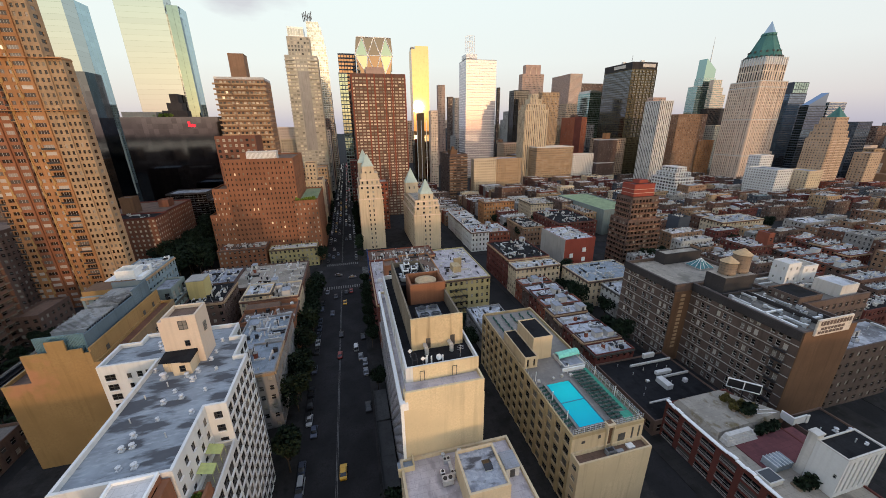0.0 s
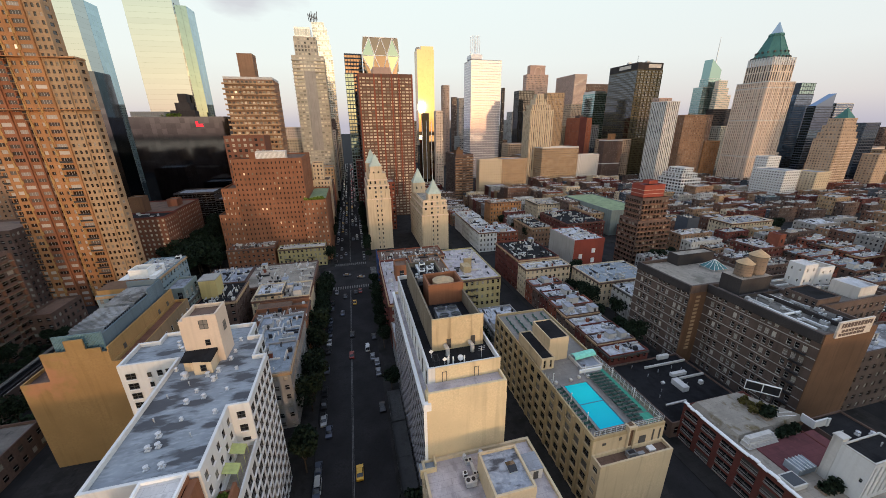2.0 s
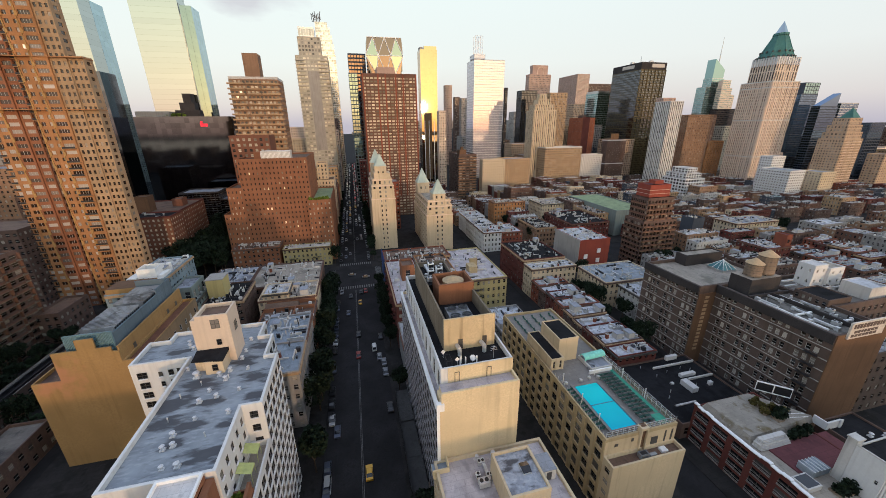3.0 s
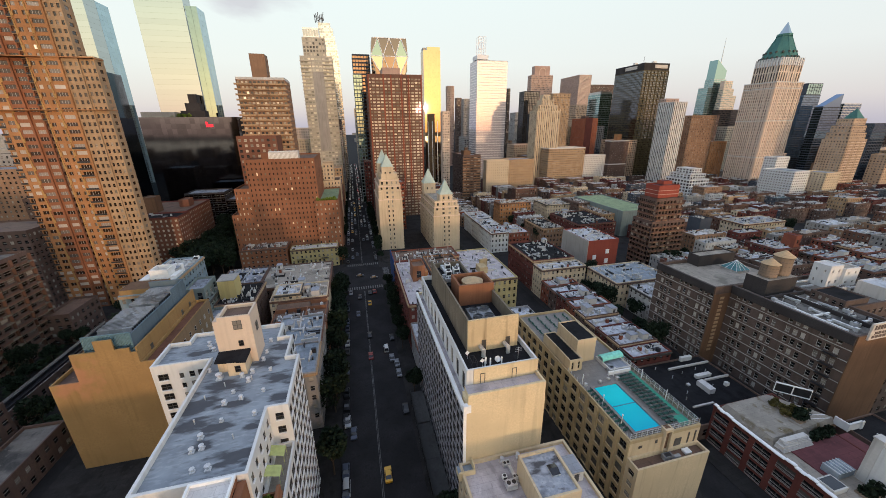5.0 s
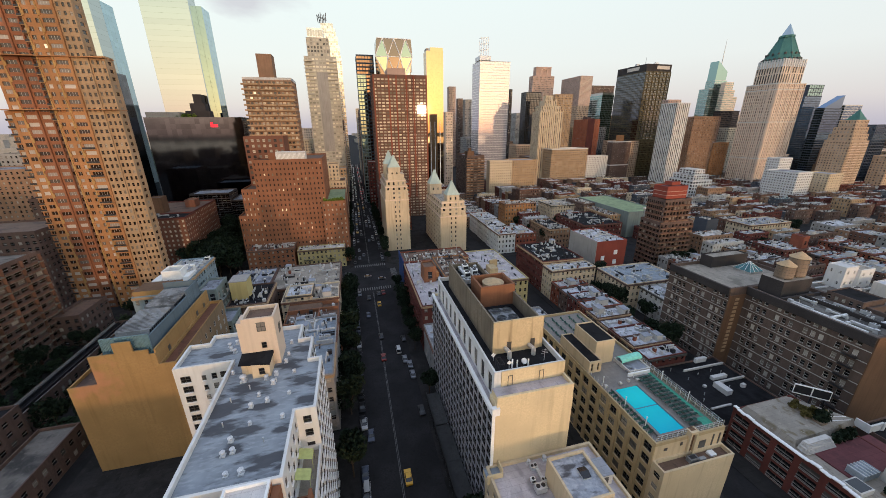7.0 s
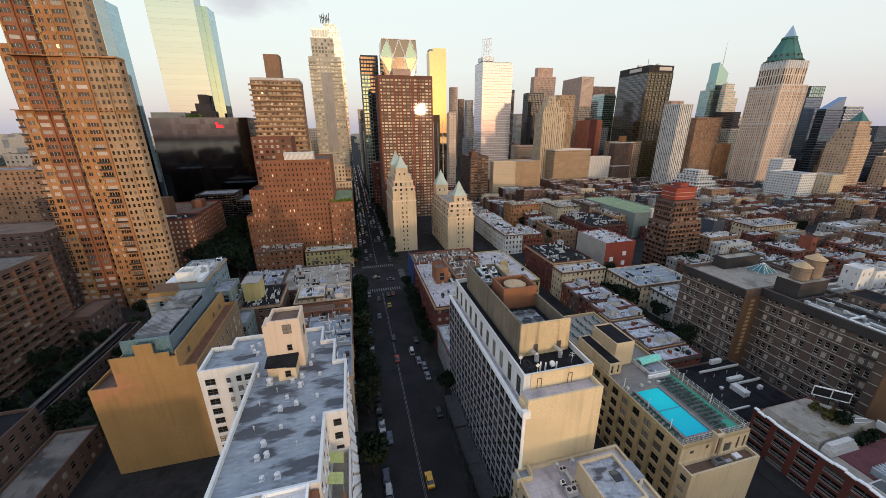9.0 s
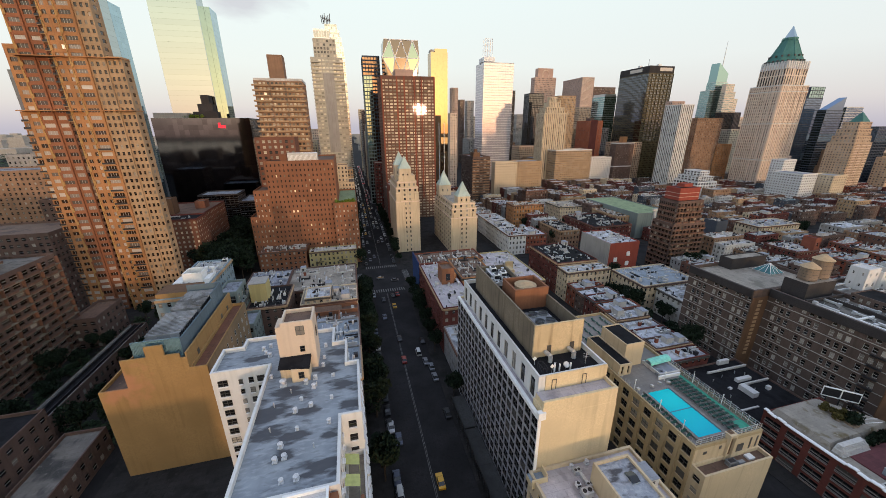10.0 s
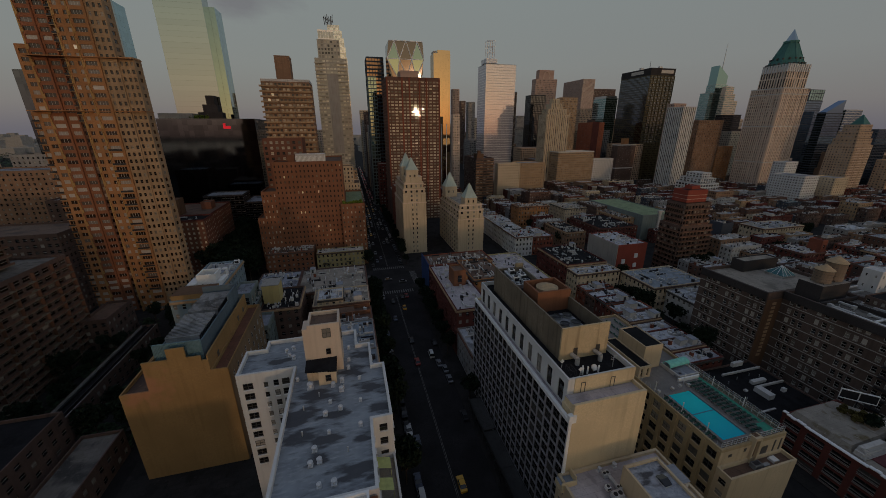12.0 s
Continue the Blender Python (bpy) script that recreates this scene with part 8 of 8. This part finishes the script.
# city to the west, behind the camera: unseen blocks, some added to cast shade
back = Shape()
for i in range(150):
    x, y = rng.uniform(-900, 900), rng.uniform(-560, -120)
    w, d = rng.uniform(20, 60), rng.uniform(20, 50)
    if -34 < x + w / 2 < 14:
        continue
    back.box(x, y, 0, x + w, y + d, rng.uniform(10, 26) if rng.random() < 0.9 or -150 < x < 330 else rng.uniform(30, 55))
for x in np.arange(-300, 420, 24.0):
    if not -40 < x < 8:
        back.box(x, -70, 0, x + 22, rng.uniform(0, 14), rng.uniform(6, 11) if x < 0 else rng.uniform(8, 12))
# a taller unseen row, added to keep the low sun off the lower walls
for x in np.arange(-300, 420, 30.0):
    if not -44 < x < 4:
        back.box(x, -104, 0, x + 29, -78, rng.uniform(27, 31) if x < 0 else rng.uniform(31, 36))
# out-of-view block added to shade the northern balcony block
back.box(-215, 40, 0, -123, 76, 48)
# four more unseen blocks added as shade for the north side
for i in range(4):
    back.box(-235 + i * 31, -96, 0, -207 + i * 31, -62, 54 + 4 * (i % 3))
tagged(back.make("west_city", "brown_brick"), "plain low city blocks toward the river", "buildings", kind="stuff")

# ---- trees ----
def crown_shape(seed, r, h, n):
    rg = random.Random(seed)
    s = Shape()
    lumps = [(rg.uniform(-0.5, 0.5) * r, rg.uniform(-0.5, 0.5) * r, h + rg.uniform(-0.35, 0.5) * r, rg.uniform(0.35, 0.62) * r) for _ in range(9)]
    for _ in range(n):
        cx, cy, cz, cr = rg.choice(lumps)
        d = Vector((rg.gauss(0, 1), rg.gauss(0, 1), rg.gauss(0, 0.8))).normalized() * cr * rg.uniform(0.7, 1.08)
        p = Vector((cx, cy, cz)) + d
        q = Euler((rg.uniform(0, 6.3), rg.uniform(0, 6.3), rg.uniform(0, 6.3))).to_matrix()
        k = rg.uniform(0.2, 0.42)
        s.face([tuple(p + q @ Vector(v) * k) for v in ((-1, -0.6, 0), (0.2, -0.9, 0.2), (1, 0.1, 0), (0.3, 0.9, -0.2), (-0.8, 0.5, 0.1))])
    return s


def tree(kind, leaf, r, h, seed, n=900, label="street tree with a dense dark green crown"):
    th = root("tree", label, "tree", 0, 0, 0, "street and yard trees")
    s = Shape()
    s.tube(0, 0, 0, h * 0.55, 0.2, 0.13, 7)
    rg = random.Random(seed)
    for i in range(5):
        a = i * 1.26 + rg.uniform(-0.3, 0.3)
        s.rod((0, 0, h * 0.5), (math.cos(a) * r * 0.55, math.sin(a) * r * 0.55, h + rg.uniform(-0.2, 0.3) * r), 0.07, 5)
    s.make("trunk", "bark", th)
    crown_shape(seed, r, h, n).make("crown", leaf, th)
    return th


TREES = [tree("a", "leaf", 3.4, 6.6, 1, 1100), tree("b", "leaf", 2.8, 5.6, 2, 900), tree("c", "leaf", 4.2, 8.0, 3, 1400)]
rng = random.Random(9)
spots = []
for y in np.arange(30, 184, 5.6):
    if not 40 < y < 58 and (y > 104 or rng.random() < 0.5):
        spots.append((-22.0 + rng.uniform(-0.9, 0.6), y + rng.uniform(-1.5, 1.5), 0.15))
    if rng.random() < 0.75 and not 56 < y < 92 and not 100 < y < 122:
        spots.append((2.9 + rng.uniform(-0.3, 0.3), y + rng.uniform(-2, 2), 0.15))
for y in np.arange(228, 460, 10):
    spots.append((2.2, y + rng.uniform(-2, 2), 0.15))
    if rng.random() < 0.6:
        spots.append((-22.5, y, 0.15))
for x, y in ((33, 118), (37, 122), (30, 128), (35, 130), (40, 112), (38, 117), (98, 120), (100, 131), (103, 141), (99, 108), (97, 98), (107, 120), (101, 147), (112, 160), (109, 165), (114, 167),
             (120, 232), (138, 240), (122, 262), (150, 262), (118, 280), (165, 150), (170, 163), (176, 140), (193, 175), (195, 190), (165, 120), (243, 190), (246, 170), (255, 240), (262, 260), (217, 145), (218, 160), (250, 130), (320, 200), (330, 240), (316, 260), (-99, 215), (-101, 222), (-104, 229), (-108, 236), (-110, 243), (-100, 236), (-97, 226), (-116, 240), (-88, 232), (-90, 222), (-92, 238),
             (-101, 256), (-106, 262), (-111, 256), (-96, 264), (-103, 270), (-110, 272), (-97, 278), (-104, 284), (-110, 288), (-95, 292), (-107, 298), (-99, 304), (-101, 294), (-111, 308), (-93, 250), (-106, 248), (-98, 244), (-111, 262), (-104, 312), (-97, 112), (-99, 121), (-102, 133), (-97, 140), (-105, 150), (-98, 152), (-96, 163), (-102, 170), (-97, 178), (-103, 184), (-124, 112), (-127, 138), (-132, 145), (-123, 158), (-134, 120), (-108, 172), (-124, 130), (-128, 150), (-110, 178), (-122, 184), (-130, 162), (-106, 112), (-109, 145), (-104, 160), (-126, 118),
             (-46, 112), (-45.5, 118), (-46, 124), (-58, 112), (-108, 125), (-59, 124)):
    spots.append((x, y, 0.15))
for i, (x, y, z) in enumerate(spots):
    if any(abs(x - a) < b for a, b in STREETS) or any(abs(y - a) < b for a, b in AVENUES):
        z = 0.0
    m = Matrix.Translation((x, y, z)) @ pose(0, 0, 0, 0, 0, rng.uniform(0, 360))
    if i < 3:
        TREES[i].matrix_basis = m
    else:
        copy_thing(TREES[i % 3], m @ Matrix.Scale(1.8 if x < -85 and y > 200 else 1.0 if x < -40 else 1.15 if x > 95 else rng.uniform(0.85, 1.05) if x > 0 else rng.uniform(1.0, 1.3), 4))

# overgrown yards between the northern blocks
yard = Shape()
for _ in range(420):
    cx, cy = rng.uniform(-133, -96), rng.uniform(100, 190)
    if -120.5 < cx < -111.5 or (-137.5 < cx < -127 and cy > 162):
        continue
    r = rng.uniform(0.8, 2.4)
    for _ in range(16):
        a, k = rng.uniform(0, math.tau), rng.uniform(0.35, 0.8)
        x, y, z = cx + r * rng.uniform(-1, 1), cy + r * rng.uniform(-1, 1), 0.2 + r * rng.uniform(0.1, 1.0)
        dx, dy = k * math.cos(a), k * math.sin(a)
        yard.face([(x - dx, y - dy, z), (x + dy, y - dx, z + rng.uniform(-0.4, 0.4)), (x + dx, y + dy, z), (x - dy, y + dx, z + rng.uniform(-0.4, 0.4))])
tagged(yard.make("yard_bushes", "leaf_wood"), "dark green bushes growing in the yards between the blocks", "bushes", kind="stuff")


# planted terraces
def shrub(x, y, z, r, seed, leaf="leaf_bright"):
    th = root("shrub", "leafy green terrace shrub", "plant", x, y, z, "terrace plants")
    s = crown_shape(seed, r, r * 0.8, 260)
    s.v = [(a + x, b + y, c + z) for a, b, c in s.v]
    s.make("foliage", leaf, th)
    p = Shape()
    p.box(x - r * 0.6, y - r * 0.6, z, x + r * 0.6, y + r * 0.6, z + 0.5)
    p.make("planter", "tank_wood", th)


for i, (x, y, z, r) in enumerate(((-27.8, 43.6, 28.0, 1.4), (-27.7, 48.4, 28.0, 1.2), (-28.2, 46.4, 28.0, 1.0), (-27.4, 45.6, 28.0, 1.2), (-28.0, 47.6, 28.0, 1.1),
                                  (94.4, 50.6, 12.6, 1.7), (96.4, 51.4, 12.6, 1.6), (93.2, 46.4, 11.02, 1.1), (95.0, 46.4, 11.02, 1.2), (97.0, 46.6, 11.02, 1.2), (99.0, 46.8, 11.02, 1.2), (87.0, 33.8, 11.02, 1.6), (89.6, 33.4, 11.02, 1.7), (92.5, 34.6, 11.02, 1.6), (95.5, 35.5, 11.02, 1.5))):
    shrub(x, y, z, r, 100 + i, "leaf_bright" if x < 0 else "leaf")
for i, (x, y, r) in enumerate(((93.0, 52.8, 1.1), (94.6, 54.6, 1.0), (96.5, 53.2, 1.1), (98.5, 52.0, 0.9), (93.6, 56.2, 0.8), (95.4, 56.6, 0.8))):
    shrub(x, y, 12.6, r, 140 + i, "leaf_moss")
for i in range(5):
    shrub(-33.5 + i * 2.4, 238.4, 40, 1.6, 180 + i)
for i in range(7):
    shrub(-152 + i * 2.1, 362.5 + (i % 2) * 3, 93, 2.2, 160 + i)

# ---- cars ----
def car(paint, key, label, taxi=False, van=False):
    M[key] = plain(key, paint, 0.3, 0.3, 0.03)
    th = root("car", label, "car", 0, 0, 0, "cars in the street")
    s = Shape()
    hh = 1.0 if van else 0.62
    pr = [(-2.25, 0.45), (-2.2, 0.78), (-1.2, 0.92), (1.6, 0.95), (2.2, 0.85), (2.25, 0.45)]
    w = 0.88
    for (a, za), (b, zb) in zip(pr, pr[1:]):
        s.face([(-w, a, za), (w, a, za), (w, b, zb), (-w, b, zb)])
    for sx in (-1, 1):
        p = [(sx * w, y, z) for y, z in pr] + [(sx * w, 2.25, 0.3), (sx * w, -2.25, 0.3)]
        s.face(p if sx > 0 else p[::-1])
    s.face([(-w, -2.25, 0.3), (w, -2.25, 0.3), (w, -2.25, 0.45), (-w, -2.25, 0.45)])
    s.face([(w, 2.25, 0.3), (-w, 2.25, 0.3), (-w, 2.25, 0.45), (w, 2.25, 0.45)])
    s.make("body", key, th)
    c = Shape()
    y0, y1, y2, y3 = (-1.6, -1.2, 1.9, 2.1) if van else (-1.1, -0.45, 1.0, 1.65)
    zt = 0.94 + hh
    b = [(-0.82, y0, 0.93), (0.82, y0, 0.93), (0.82, y3, 0.93), (-0.82, y3, 0.93)]
    t = [(-0.66, y1, zt), (0.66, y1, zt), (0.66, y2, zt), (-0.66, y2, zt)]
    for i in range(4):
        j = (i + 1) % 4
        c.face([b[i], b[j], t[j], t[i]], 0)
    c.make("glasshouse", "car_glass", th)
    r = Shape()
    r.box(-0.66, y1, zt, 0.66, y2, zt + 0.05)
    r.make("roof", key, th)
    for sx in (-0.86, 0.86):
        for y in (-1.4, 1.4):
            k = Shape()
            k.rod((sx - 0.1, y, 0.32), (sx + 0.1, y, 0.32), 0.32, 10)
            k.make("wheel", "rubber", th)
    return th


CARS = [car((0.02, 0.02, 0.022), "paint_black", "black saloon car standing in the street"), car((0.42, 0.42, 0.42), "paint_white", "white saloon car standing in the street"),
        car((0.16, 0.165, 0.18), "paint_silver", "silver-grey saloon car in the street"), car((0.55, 0.30, 0.03), "paint_taxi", "yellow taxi cab in the street"),
        car((0.20, 0.025, 0.02), "paint_red", "red saloon car in the street"), car((0.45, 0.45, 0.44), "paint_van", "white delivery van in the street", van=True),
        car((0.06, 0.07, 0.10), "paint_blue", "dark blue saloon car in the street")]
lots = []
for y in np.arange(28, 180, 5.9):
    if rng.random() < 0.55:
        lots.append((-19.1, y, rng.choice((0, 0, 1, 6, 6, 0, 6, 0)), 0))
    if rng.random() < 0.22:
        lots.append((-0.9, y, rng.choice((0, 0, 0, 2, 6, 0, 6, 0)), 180))
for y in np.arange(230, 400, 6.4):
    if rng.random() < 0.65:
        lots.append((-19.1, y, rng.choice((0, 1, 0, 2, 6, 5, 6)), 0))
    if rng.random() < 0.7:
        lots.append((-0.9, y, rng.choice((0, 1, 2, 0, 6, 6, 0)), 180))
for x, y, k, a in ((-10.1, 123.2, 4, 180), (-9.7, 138.2, 0, 180), (-3.8, 126.5, 5, 180), (-8.2, 168, 3, 180), (-5.0, 181, 4, 180), (-7.6, 180, 0, 180), (-13.0, 176, 0, 0), (-17.5, 182, 2, 0), (-12, 205, 2, 90),
                   (-14, 158, 6, 0), (-8.6, 71.6, 3, 180), (-2.3, 120.2, 2, 180), (-18.7, 91.8, 1, 0), (-18.8, 70.4, 5, 0), (-17, 87, 6, 0), (-4, 200, 2, 90)):
    lots.append((x, y, k, a))
for y in np.arange(236, 430, 8.5):
    for x, a in ((-16, 0), (-13, 0), (-7.5, 180), (-4.5, 180)):
        if rng.random() < (0.3 if y < 300 else 0.55):
            lots.append((x, y + rng.uniform(-2, 2), rng.choice((0, 1, 2, 3, 0, 5, 6)), a))
for y, k in ((72, 5), (84, 2), (97, 1), (112, 0), (131, 2), (146, 1)):
    lots.append((-98.6, y, k, 0))
used = set()
for x, y, k, a in lots:
    m = pose(x + rng.uniform(-0.1, 0.1), y, 0.01, 0, 0, a)
    if k in used:
        copy_thing(CARS[k], m)
    else:
        CARS[k].matrix_basis = m
        used.add(k)
# the queue of cars far down the street, too small to tell apart
q = Shape()
for y in np.arange(434, 900, 7.5):
    for x in (-17.5, -14.0, -7.0, -3.6):
        if rng.random() < 0.6:
            k, u, v = rng.choice((0, 0, 1, 2, 1)), x + rng.uniform(-0.4, 0.4), y + rng.uniform(-1.5, 1.5)
            q.box(u - 0.9, v - 2.2, 0.3, u + 0.9, v + 2.2, 0.95, k)
            q.box(u - 0.75, v - 1.2, 0.95, u + 0.75, v + 1.5, 1.5, k)
            if rng.random() < 0.6:
                for d in (-0.7, 0.45):
                    q.box(u + d, v - 2.26, 0.6, u + d + 0.3, v - 2.2, 0.85, 3 if x < -10 else 4)
tagged(q.make("far_traffic", ("paint_black", "paint_silver", "paint_white", "head_lamp", "red_light")), "queue of distant cars with their lamps lit", "cars", kind="stuff")
